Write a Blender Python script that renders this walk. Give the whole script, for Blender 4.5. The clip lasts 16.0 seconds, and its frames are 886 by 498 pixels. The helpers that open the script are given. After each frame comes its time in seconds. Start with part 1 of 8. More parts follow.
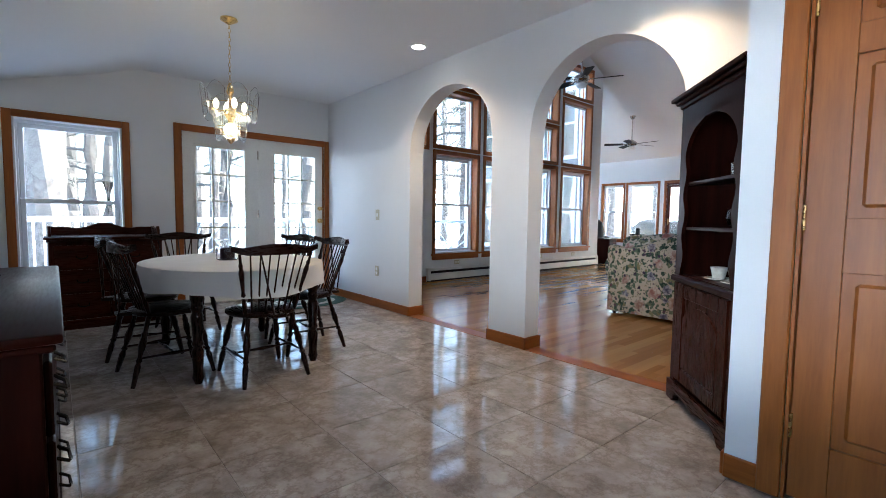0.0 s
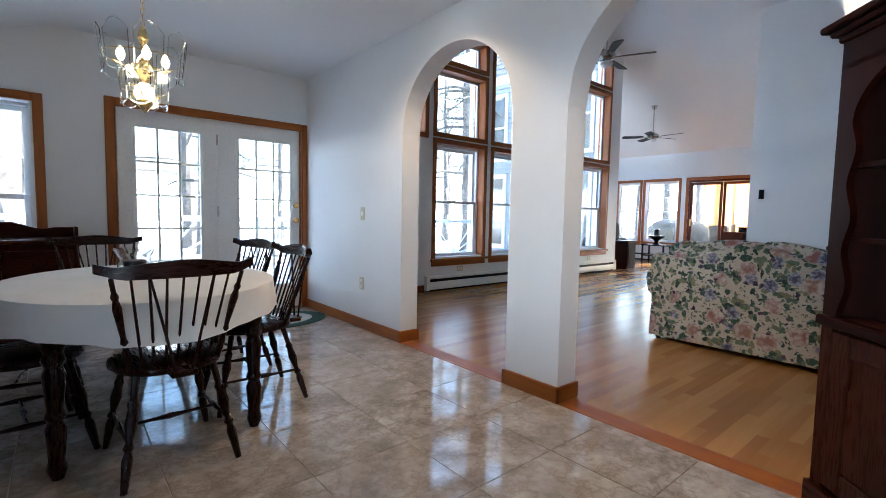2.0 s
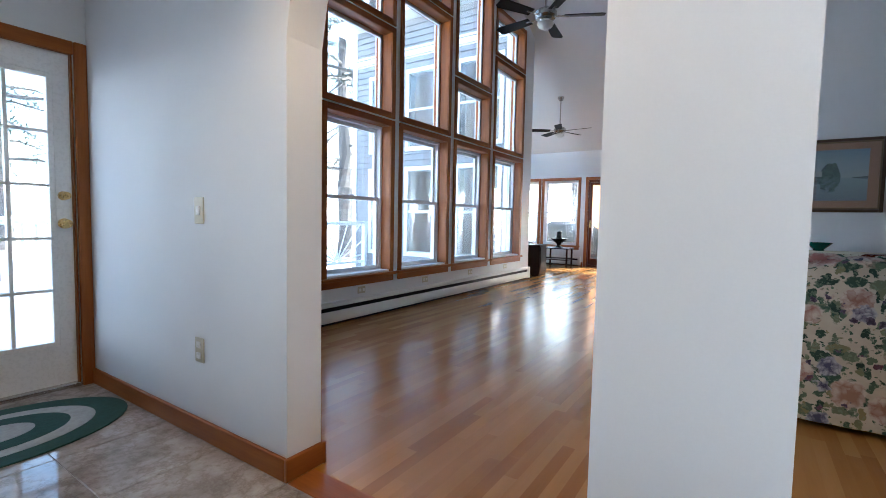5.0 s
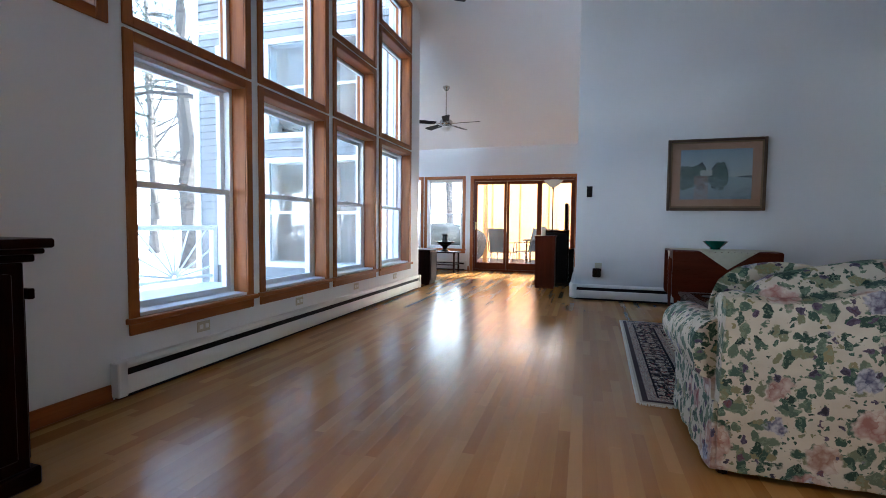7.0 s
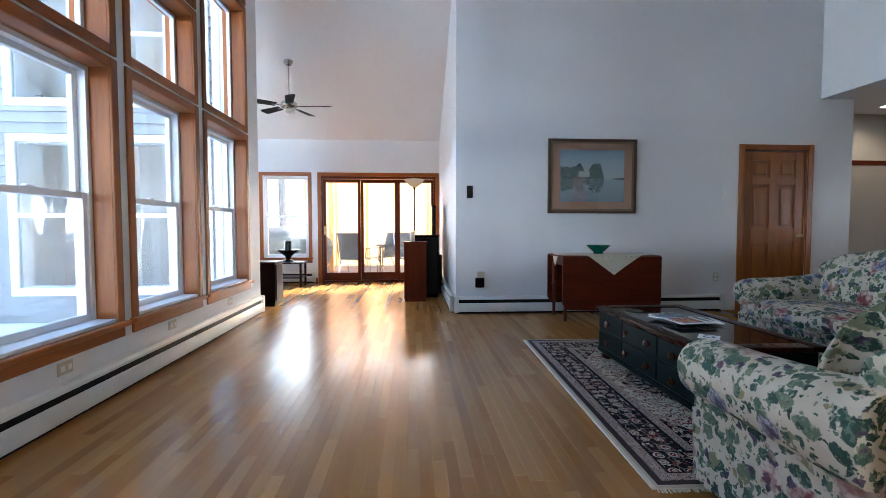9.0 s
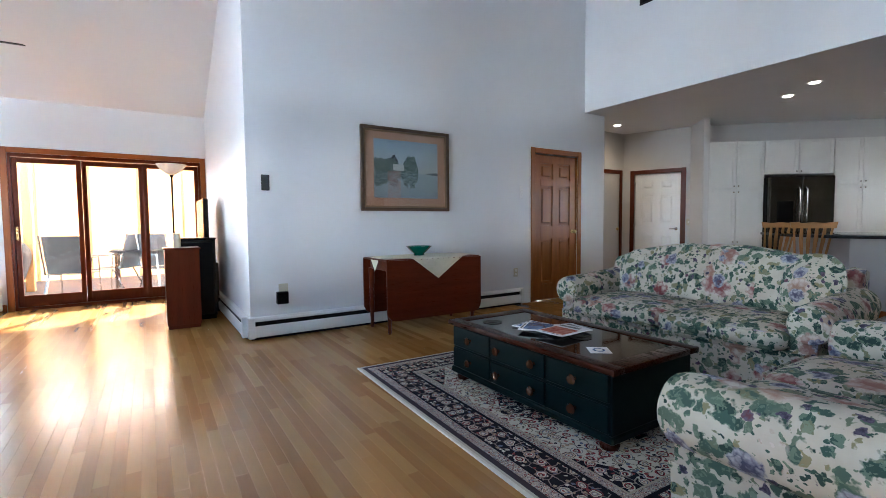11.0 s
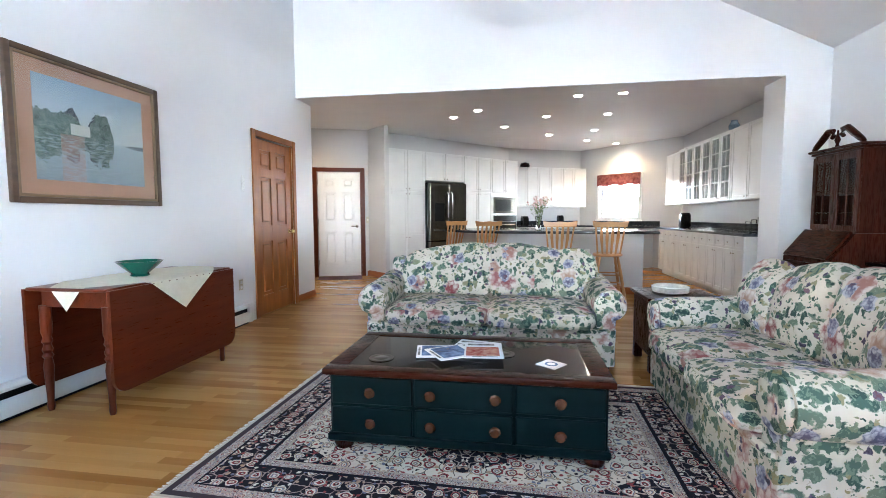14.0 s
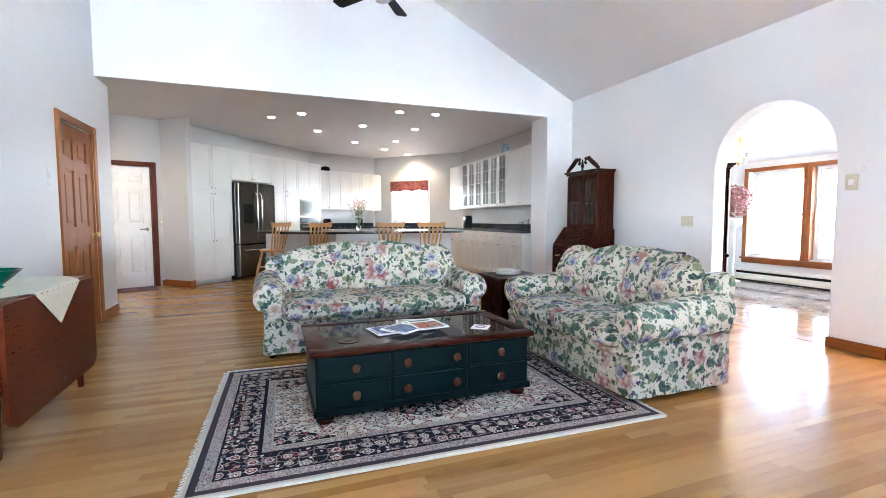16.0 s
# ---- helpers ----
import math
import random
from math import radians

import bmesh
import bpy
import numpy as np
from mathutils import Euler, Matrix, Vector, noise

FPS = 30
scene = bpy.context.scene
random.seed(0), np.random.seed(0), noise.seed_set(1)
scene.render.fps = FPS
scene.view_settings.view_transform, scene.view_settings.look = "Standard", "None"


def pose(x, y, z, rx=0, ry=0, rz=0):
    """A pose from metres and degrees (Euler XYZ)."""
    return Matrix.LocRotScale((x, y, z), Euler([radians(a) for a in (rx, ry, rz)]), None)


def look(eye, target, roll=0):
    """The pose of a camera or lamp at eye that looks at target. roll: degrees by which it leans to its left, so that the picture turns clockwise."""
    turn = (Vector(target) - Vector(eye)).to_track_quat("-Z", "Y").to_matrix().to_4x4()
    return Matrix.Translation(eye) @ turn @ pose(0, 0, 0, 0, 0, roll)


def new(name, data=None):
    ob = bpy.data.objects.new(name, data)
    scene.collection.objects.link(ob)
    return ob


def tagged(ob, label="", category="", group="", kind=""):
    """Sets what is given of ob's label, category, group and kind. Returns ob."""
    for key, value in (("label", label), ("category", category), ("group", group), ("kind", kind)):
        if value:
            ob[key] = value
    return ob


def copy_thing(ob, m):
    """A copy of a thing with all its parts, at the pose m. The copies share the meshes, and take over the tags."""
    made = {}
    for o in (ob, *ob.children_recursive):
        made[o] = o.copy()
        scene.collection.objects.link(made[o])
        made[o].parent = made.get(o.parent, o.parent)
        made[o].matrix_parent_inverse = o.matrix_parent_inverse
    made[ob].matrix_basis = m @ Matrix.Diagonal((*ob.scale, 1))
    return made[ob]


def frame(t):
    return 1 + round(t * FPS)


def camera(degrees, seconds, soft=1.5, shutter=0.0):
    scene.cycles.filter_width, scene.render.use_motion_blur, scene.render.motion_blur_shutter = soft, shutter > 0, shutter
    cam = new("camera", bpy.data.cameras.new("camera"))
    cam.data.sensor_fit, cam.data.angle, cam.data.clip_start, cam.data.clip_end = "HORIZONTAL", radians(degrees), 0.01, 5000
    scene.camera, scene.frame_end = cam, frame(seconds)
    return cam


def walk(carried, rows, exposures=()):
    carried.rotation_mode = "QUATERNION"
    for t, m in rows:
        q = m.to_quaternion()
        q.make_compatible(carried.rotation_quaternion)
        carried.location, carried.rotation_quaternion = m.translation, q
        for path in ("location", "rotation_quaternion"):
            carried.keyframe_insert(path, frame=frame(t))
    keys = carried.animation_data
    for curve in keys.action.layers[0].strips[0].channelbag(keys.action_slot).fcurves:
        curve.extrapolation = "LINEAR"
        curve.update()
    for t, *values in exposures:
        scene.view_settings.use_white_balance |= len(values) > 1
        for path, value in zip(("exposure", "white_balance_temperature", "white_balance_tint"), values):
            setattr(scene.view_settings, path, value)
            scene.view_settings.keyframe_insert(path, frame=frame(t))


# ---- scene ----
cam = camera(88.3, 16.0, soft=0.9)
PATH = [
    (0, (-0.368, -0.351, 1.031), (0.925, 1.169, 0.895), 0.8),
    (0.5, (-0.198, -0.188, 1.032), (1.087, 1.338, 0.893), 0.81),
    (1, (-0.039, 0.007, 1.034), (1.245, 1.534, 0.894), 0.84),
    (1.5, (0.125, 0.211, 1.039), (1.407, 1.74, 0.897), 0.99),
    (2, (0.298, 0.434, 1.044), (1.587, 1.957, 0.902), 1.11),
    (2.5, (0.455, 0.677, 1.046), (1.773, 2.174, 0.905), 1.27),
    (3, (0.625, 0.952, 1.044), (1.994, 2.403, 0.907), 1.31),
    (5.5, (1.527, 2.271, 1.029), (3.264, 3.255, 0.908), 1.0),
    (6, (1.760, 2.487, 1.023), (3.564, 3.344, 0.909), 0.82),
    (6.5, (2.010, 2.660, 1.020), (3.868, 3.392, 0.912), 0.85),
    (7, (2.262, 2.825, 1.014), (4.171, 3.412, 0.910), 0.60),
    (7.5, (2.526, 2.977, 1.012), (4.476, 3.413, 0.918), 0.06),
    (8, (2.825, 3.183, 1.023), (4.807, 3.436, 0.931), 0.08),
    (10.5, (4.034, 3.648, 1.08), (5.856, 2.829, 0.978), -0.5),
    (11, (4.309, 3.711, 1.09), (5.988, 2.629, 0.979), -0.5),
    (11.5, (4.59, 3.799, 1.108), (6.083, 2.473, 0.989), -0.48),
    (12, (4.848, 3.873, 1.126), (6.135, 2.347, 0.997), -0.34),
    (12.5, (5.163, 3.912, 1.143), (6.227, 2.224, 0.997), -0.4),
    (13, (5.432, 3.95, 1.158), (6.254, 2.134, 1.013), 0.24),
    (13.5, (5.715, 3.942, 1.159), (6.296, 2.034, 1.015), -0),
    (14, (6.044, 3.999, 1.148), (6.353, 2.028, 1.004), -0.2),
    (14.5, (6.296, 4.081, 1.141), (6.348, 2.086, 1.007), -0.11),
    (15, (6.579, 4.193, 1.138), (6.372, 2.208, 1.009), -0.05),
    (15.5, (6.846, 4.317, 1.132), (6.392, 2.373, 1.003), -0.16),
    (16, (7.134, 4.407, 1.123), (6.426, 2.541, 0.991), -0.11),
]
EXPOSURE = [(0.0, 3.57, 5600, 5), (3.0, 3.62, 5550, 5), (5.5, 3.46, 5550, 5), (6.5, 3.47, 5550, 5), (8.0, 3.82, 5700, 5), (10.5, 4.1, 5700, 5), (11.0, 4.35, 5800, 5), (12.5, 5.15, 6000, 5), (14.5, 5.5, 6000, 6), (16.0, 5.52, 5950, 6)]
walk(cam, [(t, look(eye, target, roll)) for t, eye, target, roll in PATH], EXPOSURE)

# world: bright overcast snow sky with a low, hazy sun from the porch side
world = bpy.data.worlds.new("world")
scene.world = world
world.use_nodes = True
wn = world.node_tree
sky = wn.nodes.new("ShaderNodeTexSky")
sky.sky_type, sky.sun_disc = "NISHITA", False
sky.sun_elevation, sky.sun_rotation = radians(27), radians(112)
sky.air_density, sky.dust_density, sky.ozone_density = 1.0, 4.0, 1.0
wn.links.new(sky.outputs[0], wn.nodes["Background"].inputs[0])
wn.nodes["Background"].inputs[1].default_value = 0.15
sun = new("sun", bpy.data.lights.new("sun", "SUN"))
sun.data.energy, sun.data.angle, sun.data.color = 2.2, radians(0.6), (1.0, 0.9, 0.76)
sun.matrix_world = look((30, -12, 16.5), (0, 0, 0))


# ---- materials ----
def shader(name, rough=0.5, metal=0.0, coat=0.0, sheen=0.0, spec=0.5):
    m = bpy.data.materials.new(name)
    m.use_nodes = True
    t = m.node_tree
    b = t.nodes["Principled BSDF"]
    b.inputs["Roughness"].default_value = rough
    b.inputs["Metallic"].default_value = metal
    b.inputs["Specular IOR Level"].default_value = spec
    b.inputs["Coat Weight"].default_value = coat
    b.inputs["Coat Roughness"].default_value = 0.08
    b.inputs["Sheen Weight"].default_value = sheen
    return m, t, b


def node(t, kind, **values):
    n = t.nodes.new(kind)
    for key, value in values.items():
        n.inputs[key.replace("_", " ")].default_value = value
    return n


def coords(t, scale=(1, 1, 1), world_space=False, turn=(0, 0, 0)):
    if world_space:
        src = t.nodes.new("ShaderNodeNewGeometry").outputs["Position"]
    else:
        src = t.nodes.new("ShaderNodeTexCoord").outputs["Object"]
    m = node(t, "ShaderNodeMapping", Scale=scale, Rotation=turn)
    t.links.new(src, m.inputs[0])
    return m.outputs[0]


def ramp(t, fac, stops):
    n = t.nodes.new("ShaderNodeValToRGB")
    e = n.color_ramp.elements
    while len(e) < len(stops):
        e.new(0.5)
    for el, (p, c) in zip(e, stops):
        el.position, el.color = p, (*c, 1)
    t.links.new(fac, n.inputs[0])
    return n.outputs[0]


def mix(t, fac, a, b, kind="MIX"):
    n = t.nodes.new("ShaderNodeMix")
    n.data_type, n.blend_type = "RGBA", kind
    for sock, v in ((n.inputs[0], fac), (n.inputs[6], a), (n.inputs[7], b)):
        if isinstance(v, (int, float)):
            sock.default_value = v
        elif isinstance(v, tuple):
            sock.default_value = (*v, 1)
        else:
            t.links.new(v, sock)
    return n.outputs[2]


def calc(t, op, a, b=0.0, c=0.0):
    n = t.nodes.new("ShaderNodeMath")
    n.operation = op
    for i, v in enumerate((a, b, c)):
        if isinstance(v, (int, float)):
            n.inputs[i].default_value = v
        else:
            t.links.new(v, n.inputs[i])
    return n.outputs[0]


def noise_tex(t, vec, scale, detail=4.0, rough=0.55):
    n = node(t, "ShaderNodeTexNoise", Scale=scale, Detail=detail, Roughness=rough)
    t.links.new(vec, n.inputs["Vector"])
    return n.outputs[0]


def bump(t, b, height, strength, distance=0.01):
    n = node(t, "ShaderNodeBump", Strength=strength, Distance=distance)
    t.links.new(height, n.inputs["Height"])
    t.links.new(n.outputs[0], b.inputs["Normal"])


def plain(name, a, b2, rough=0.5, scale=8.0, metal=0.0, coat=0.0, fine=60.0, relief=0.1, world_space=False, spec=0.5):
    """Paint, plastic, metal, cloth: two tones in soft patches with a fine relief."""
    m, t, b = shader(name, rough, metal, coat, 0.0, spec)
    v = coords(t, world_space=world_space)
    big, small = noise_tex(t, v, scale), noise_tex(t, v, fine)
    t.links.new(ramp(t, calc(t, "ADD", calc(t, "MULTIPLY", big, 0.7), calc(t, "MULTIPLY", small, 0.3)), [(0.3, a), (0.7, b2)]), b.inputs["Base Color"])
    t.links.new(calc(t, "MULTIPLY_ADD", small, 0.14, rough - 0.07), b.inputs["Roughness"])
    bump(t, b, small, relief, 0.003)
    return m


def timber(name, dark, light, rough=0.35, along="x", coat=0.2, scale=1.0, rnd=0.0, world_space=False, spec=0.5, relief=0.12):
    """Stained wood: long grain along one axis, fine pores, and a tone of its own for every piece."""
    m, t, b = shader(name, rough, 0.0, coat, 0.0, spec)
    s = {"x": (1.2, 14, 14), "y": (14, 1.2, 14), "z": (14, 14, 1.2)}[along]
    v = coords(t, tuple(k * scale for k in s), world_space)
    big, small = noise_tex(t, v, 1.3, 5.0), noise_tex(t, v, 9.0, 3.0)
    f = calc(t, "ADD", calc(t, "MULTIPLY", big, 0.72), calc(t, "MULTIPLY", small, 0.28))
    if rnd:
        r = t.nodes.new("ShaderNodeObjectInfo").outputs["Random"]
        i = t.nodes.new("ShaderNodeNewGeometry").outputs["Random Per Island"]
        both = calc(t, "FRACT", calc(t, "ADD", r, i))
        f = calc(t, "ADD", f, calc(t, "MULTIPLY", calc(t, "SUBTRACT", both, 0.5), rnd))
    t.links.new(ramp(t, f, [(0.25, dark), (0.75, light)]), b.inputs["Base Color"])
    t.links.new(calc(t, "MULTIPLY_ADD", small, 0.16, rough - 0.08), b.inputs["Roughness"])
    bump(t, b, small, relief, 0.002)
    return m


def oak_strip():
    """Varnished strip oak: every board has its own tone, with faint cathedral grain along it."""
    m, t, b = shader("oak_strip", 0.26, 0.0, 0.06, 0.0, 0.42)
    v = coords(t, (0.9, 9, 9), True)
    big = noise_tex(t, v, 1.3, 4.0)
    fine = noise_tex(t, coords(t, (3, 60, 60), True), 2.0, 2.0)
    r = t.nodes.new("ShaderNodeObjectInfo").outputs["Random"]
    i = t.nodes.new("ShaderNodeNewGeometry").outputs["Random Per Island"]
    tone = calc(t, "FRACT", calc(t, "ADD", calc(t, "MULTIPLY", r, 7.0), i))
    f = calc(t, "ADD", calc(t, "MULTIPLY", tone, 0.50), calc(t, "MULTIPLY", big, 0.38))
    f = calc(t, "ADD", f, calc(t, "MULTIPLY", fine, 0.12))
    t.links.new(ramp(t, f, [(0.10, (0.25, 0.105, 0.022)), (0.5, (0.38, 0.185, 0.050)), (0.90, (0.50, 0.27, 0.088))]), b.inputs["Base Color"])
    t.links.new(calc(t, "MULTIPLY_ADD", big, 0.10, 0.20), b.inputs["Roughness"])
    bump(t, b, big, 0.02, 0.002)
    return m


def marble():
    m, t, b = shader("polished_marble", 0.09, 0.0, 0.0)
    v = coords(t, world_space=True)
    r = t.nodes.new("ShaderNodeObjectInfo").outputs["Random"]
    off = node(t, "ShaderNodeVectorMath")
    off.operation = "ADD"
    t.links.new(v, off.inputs[0])
    comb = t.nodes.new("ShaderNodeCombineXYZ")
    t.links.new(calc(t, "MULTIPLY", r, 37.0), comb.inputs[2])
    t.links.new(comb.outputs[0], off.inputs[1])
    v = off.outputs[0]
    cloud = noise_tex(t, v, 5.0, 9.0, 0.68)
    vein = noise_tex(t, v, 6.5, 6.0, 0.7)
    line = calc(t, "POWER", calc(t, "SUBTRACT", 1.0, calc(t, "MULTIPLY", calc(t, "ABSOLUTE", calc(t, "SUBTRACT", vein, 0.5)), 9.0)), 3.0)
    base = ramp(t, cloud, [(0.30, (0.17, 0.145, 0.13)), (0.5, (0.36, 0.325, 0.295)), (0.70, (0.56, 0.525, 0.49))])
    col = mix(t, calc(t, "MULTIPLY", calc(t, "MAXIMUM", line, 0.0), 0.5), base, (0.12, 0.078, 0.058))
    tint = mix(t, calc(t, "MULTIPLY", r, 0.25), col, (0.36, 0.31, 0.27))
    t.links.new(tint, b.inputs["Base Color"])
    t.links.new(calc(t, "MULTIPLY_ADD", cloud, 0.1, 0.03), b.inputs["Roughness"])
    bump(t, b, noise_tex(t, v, 2.0), 0.03, 0.01)
    return m


def floral():
    """Cream chintz with roses, blue hydrangeas and green sprays."""
    m, t, b = shader("floral_chintz", 0.7, 0.0, 0.0, 0.0, 0.3)
    v = coords(t)
    wob = node(t, "ShaderNodeTexNoise", Scale=16.0, Detail=3.0)
    t.links.new(v, wob.inputs["Vector"])
    shift = t.nodes.new("ShaderNodeVectorMath")
    shift.operation = "MULTIPLY_ADD"
    t.links.new(wob.outputs["Color"], shift.inputs[0])
    shift.inputs[1].default_value = (0.05, 0.05, 0.05)
    t.links.new(v, shift.inputs[2])
    fine = node(t, "ShaderNodeTexNoise", Scale=48.0, Detail=2.0)
    t.links.new(v, fine.inputs["Vector"])
    again = t.nodes.new("ShaderNodeVectorMath")
    again.operation = "MULTIPLY_ADD"
    t.links.new(fine.outputs["Color"], again.inputs[0])
    again.inputs[1].default_value = (0.030, 0.030, 0.030)
    t.links.new(shift.outputs[0], again.inputs[2])
    w = again.outputs[0]
    col = ramp(t, noise_tex(t, v, 9.0), [(0.3, (0.47, 0.42, 0.33)), (0.7, (0.58, 0.535, 0.44))])

    def cells(vec, scale, stretch=(1, 1, 1), turn=(0, 0, 0)):
        mp = node(t, "ShaderNodeMapping", Scale=stretch, Rotation=turn)
        t.links.new(vec, mp.inputs[0])
        vo = node(t, "ShaderNodeTexVoronoi", Scale=scale)
        t.links.new(mp.outputs[0], vo.inputs["Vector"])
        sep = t.nodes.new("ShaderNodeSeparateColor")
        t.links.new(vo.outputs["Color"], sep.inputs[0])
        return vo.outputs["Distance"], sep.outputs

    def mask(dist, size, pick, share):
        edge = node(t, "ShaderNodeMapRange", From_Min=size, From_Max=size * 0.86)
        t.links.new(dist, edge.inputs[0])
        return calc(t, "MULTIPLY", edge.outputs[0], calc(t, "LESS_THAN", pick, share))

    def leaves(col, scale, size, stretch, turn, share):
        dist, rgb = cells(w, scale, stretch, turn)
        tone = ramp(t, rgb[1], [(0.0, (0.014, 0.040, 0.034)), (0.4, (0.040, 0.090, 0.068)), (0.75, (0.12, 0.165, 0.115)), (1.0, (0.25, 0.22, 0.11))])
        vein = calc(t, "MULTIPLY", calc(t, "GREATER_THAN", noise_tex(t, w, 60.0, 2.0), 0.56), 0.45)
        return mix(t, mask(dist, size, rgb[0], share), col, mix(t, vein, tone, (0.22, 0.29, 0.20)))

    def blooms(col, scale, size, share, stops, petal, pale):
        """Round heads made of many small petals, dark at the heart and pale at the rim."""
        dist, rgb = cells(w, scale)
        tone = ramp(t, rgb[1], stops)
        pd, prgb = cells(w, petal)
        rim = calc(t, "DIVIDE", dist, size)
        light = calc(t, "MULTIPLY", calc(t, "ADD", calc(t, "MULTIPLY", rim, 0.75), calc(t, "MULTIPLY", prgb[0], 0.35)), calc(t, "SUBTRACT", 1.15, calc(t, "MULTIPLY", pd, 0.9)))
        lit = node(t, "ShaderNodeMapRange", From_Min=0.25, From_Max=0.72)
        t.links.new(light, lit.inputs[0])
        head = mix(t, lit.outputs[0], tone, pale)
        return mix(t, mask(dist, size, rgb[0], share), col, head)

    col = leaves(col, 34.0, 0.34, (1.0, 1.0, 1.5), (0.3, 0.9, 0.2), 0.55)
    col = leaves(col, 9.0, 0.44, (1.0, 1.0, 1.8), (0.5, 0.2, 0.7), 0.74)
    col = leaves(col, 12.5, 0.42, (1.9, 1.0, 1.0), (0.2, 0.6, 1.9), 0.70)
    col = leaves(col, 19.0, 0.38, (1.0, 1.7, 1.0), (0.9, 0.3, 0.4), 0.62)
    col = blooms(col, 5.6, 0.44, 0.56, [(0.0, (0.20, 0.045, 0.05)), (0.4, (0.30, 0.12, 0.11)), (0.75, (0.34, 0.22, 0.15)), (1.0, (0.22, 0.07, 0.08))], 26.0, (0.58, 0.51, 0.44))
    col = blooms(col, 7.2, 0.38, 0.38, [(0.0, (0.045, 0.05, 0.10)), (0.6, (0.09, 0.095, 0.17)), (1.0, (0.07, 0.05, 0.09))], 46.0, (0.42, 0.42, 0.47))
    col = blooms(col, 19.0, 0.32, 0.26, [(0.0, (0.02, 0.02, 0.04)), (0.6, (0.05, 0.035, 0.07)), (1.0, (0.15, 0.05, 0.06))], 110.0, (0.12, 0.10, 0.15))
    t.links.new(col, b.inputs["Base Color"])
    bump(t, b, calc(t, "ADD", noise_tex(t, v, 7.0), calc(t, "MULTIPLY", noise_tex(t, v, 300.0), 0.15)), 0.25, 0.02)
    return m


def persian():
    """Carpet pile: an ivory field with a medallion, inside banded borders."""
    m, t, b = shader("persian_pile", 0.95, 0.0, 0.0, 0.0, 0.1)
    v = coords(t)
    sep = t.nodes.new("ShaderNodeSeparateXYZ")
    t.links.new(v, sep.inputs[0])
    ax, ay = calc(t, "ABSOLUTE", sep.outputs[0]), calc(t, "ABSOLUTE", sep.outputs[1])
    edge = calc(t, "MINIMUM", calc(t, "SUBTRACT", RUG_X / 2, ax), calc(t, "SUBTRACT", RUG_Y / 2, ay))
    comb = t.nodes.new("ShaderNodeCombineXYZ")
    t.links.new(ax, comb.inputs[0])
    t.links.new(ay, comb.inputs[1])
    curl = node(t, "ShaderNodeTexNoise", Scale=26.0, Detail=2.0)
    t.links.new(comb.outputs[0], curl.inputs["Vector"])
    bend = t.nodes.new("ShaderNodeVectorMath")
    bend.operation = "MULTIPLY_ADD"
    t.links.new(curl.outputs["Color"], bend.inputs[0])
    bend.inputs[1].default_value = (0.030, 0.030, 0.0)
    t.links.new(comb.outputs[0], bend.inputs[2])
    sym = bend.outputs[0]

    def voronoi(scale, feature="F1", loose=0.6):
        vo = node(t, "ShaderNodeTexVoronoi", Scale=scale, Randomness=loose)
        vo.voronoi_dimensions, vo.feature = "2D", feature
        t.links.new(sym, vo.inputs["Vector"])
        return vo

    def cells(scale, ground, stops, vine, share=0.7):
        """Vines, small buds and ringed rosettes on a ground colour."""
        col = mix(t, calc(t, "LESS_THAN", voronoi(scale * 1.25, "DISTANCE_TO_EDGE").outputs["Distance"], 0.042), ground, vine)
        bud = voronoi(scale * 3.1)
        s = t.nodes.new("ShaderNodeSeparateColor")
        t.links.new(bud.outputs["Color"], s.inputs[0])
        tone = ramp(t, s.outputs[0], stops)
        tone.node.color_ramp.interpolation = "CONSTANT"
        col = mix(t, calc(t, "MULTIPLY", calc(t, "LESS_THAN", bud.outputs["Distance"], 0.36), calc(t, "LESS_THAN", s.outputs[1], share)), col, tone)
        rose = voronoi(scale, "F1", 0.35)
        s = t.nodes.new("ShaderNodeSeparateColor")
        t.links.new(rose.outputs["Color"], s.inputs[0])
        turn = calc(t, "FRACT", calc(t, "ADD", calc(t, "MULTIPLY", rose.outputs["Distance"], 2.6), s.outputs[1]))
        tone = ramp(t, turn, stops)
        tone.node.color_ramp.interpolation = "CONSTANT"
        return mix(t, calc(t, "MULTIPLY", calc(t, "LESS_THAN", rose.outputs["Distance"], 0.37), calc(t, "LESS_THAN", s.outputs[0], 0.85)), col, tone)

    navy, ivory, rust = (0.007, 0.007, 0.013), (0.58, 0.52, 0.41), (0.23, 0.045, 0.045)
    tones = [(0.0, rust), (0.2, (0.60, 0.54, 0.43)), (0.42, (0.13, 0.14, 0.19)), (0.55, (0.36, 0.25, 0.17)), (0.72, (0.56, 0.50, 0.40)), (0.88, navy)]
    field = cells(13.0, ivory, tones, (0.10, 0.08, 0.075))
    dark_field = cells(14.0, navy, tones, (0.34, 0.28, 0.23), 0.38)
    border = cells(13.5, (0.010, 0.009, 0.014), tones, (0.30, 0.22, 0.19), 0.42)
    thin = cells(36.0, (0.36, 0.31, 0.28), tones, (0.08, 0.06, 0.06))
    step = calc(t, "SNAP", calc(t, "ADD", calc(t, "MULTIPLY", ax, 0.62), ay), 0.035)
    med = calc(t, "LESS_THAN", step, 0.42)
    corner = calc(t, "GREATER_THAN", step, 0.80)
    col = mix(t, calc(t, "MAXIMUM", med, corner), field, dark_field)
    for lim, tone in ((0.345, (0.40, 0.34, 0.26)), (0.335, thin), (0.295, navy), (0.275, border), (0.115, navy), (0.105, thin), (0.05, (0.05, 0.035, 0.04)), (0.018, (0.50, 0.44, 0.34))):
        col = mix(t, calc(t, "LESS_THAN", edge, lim), col, tone)
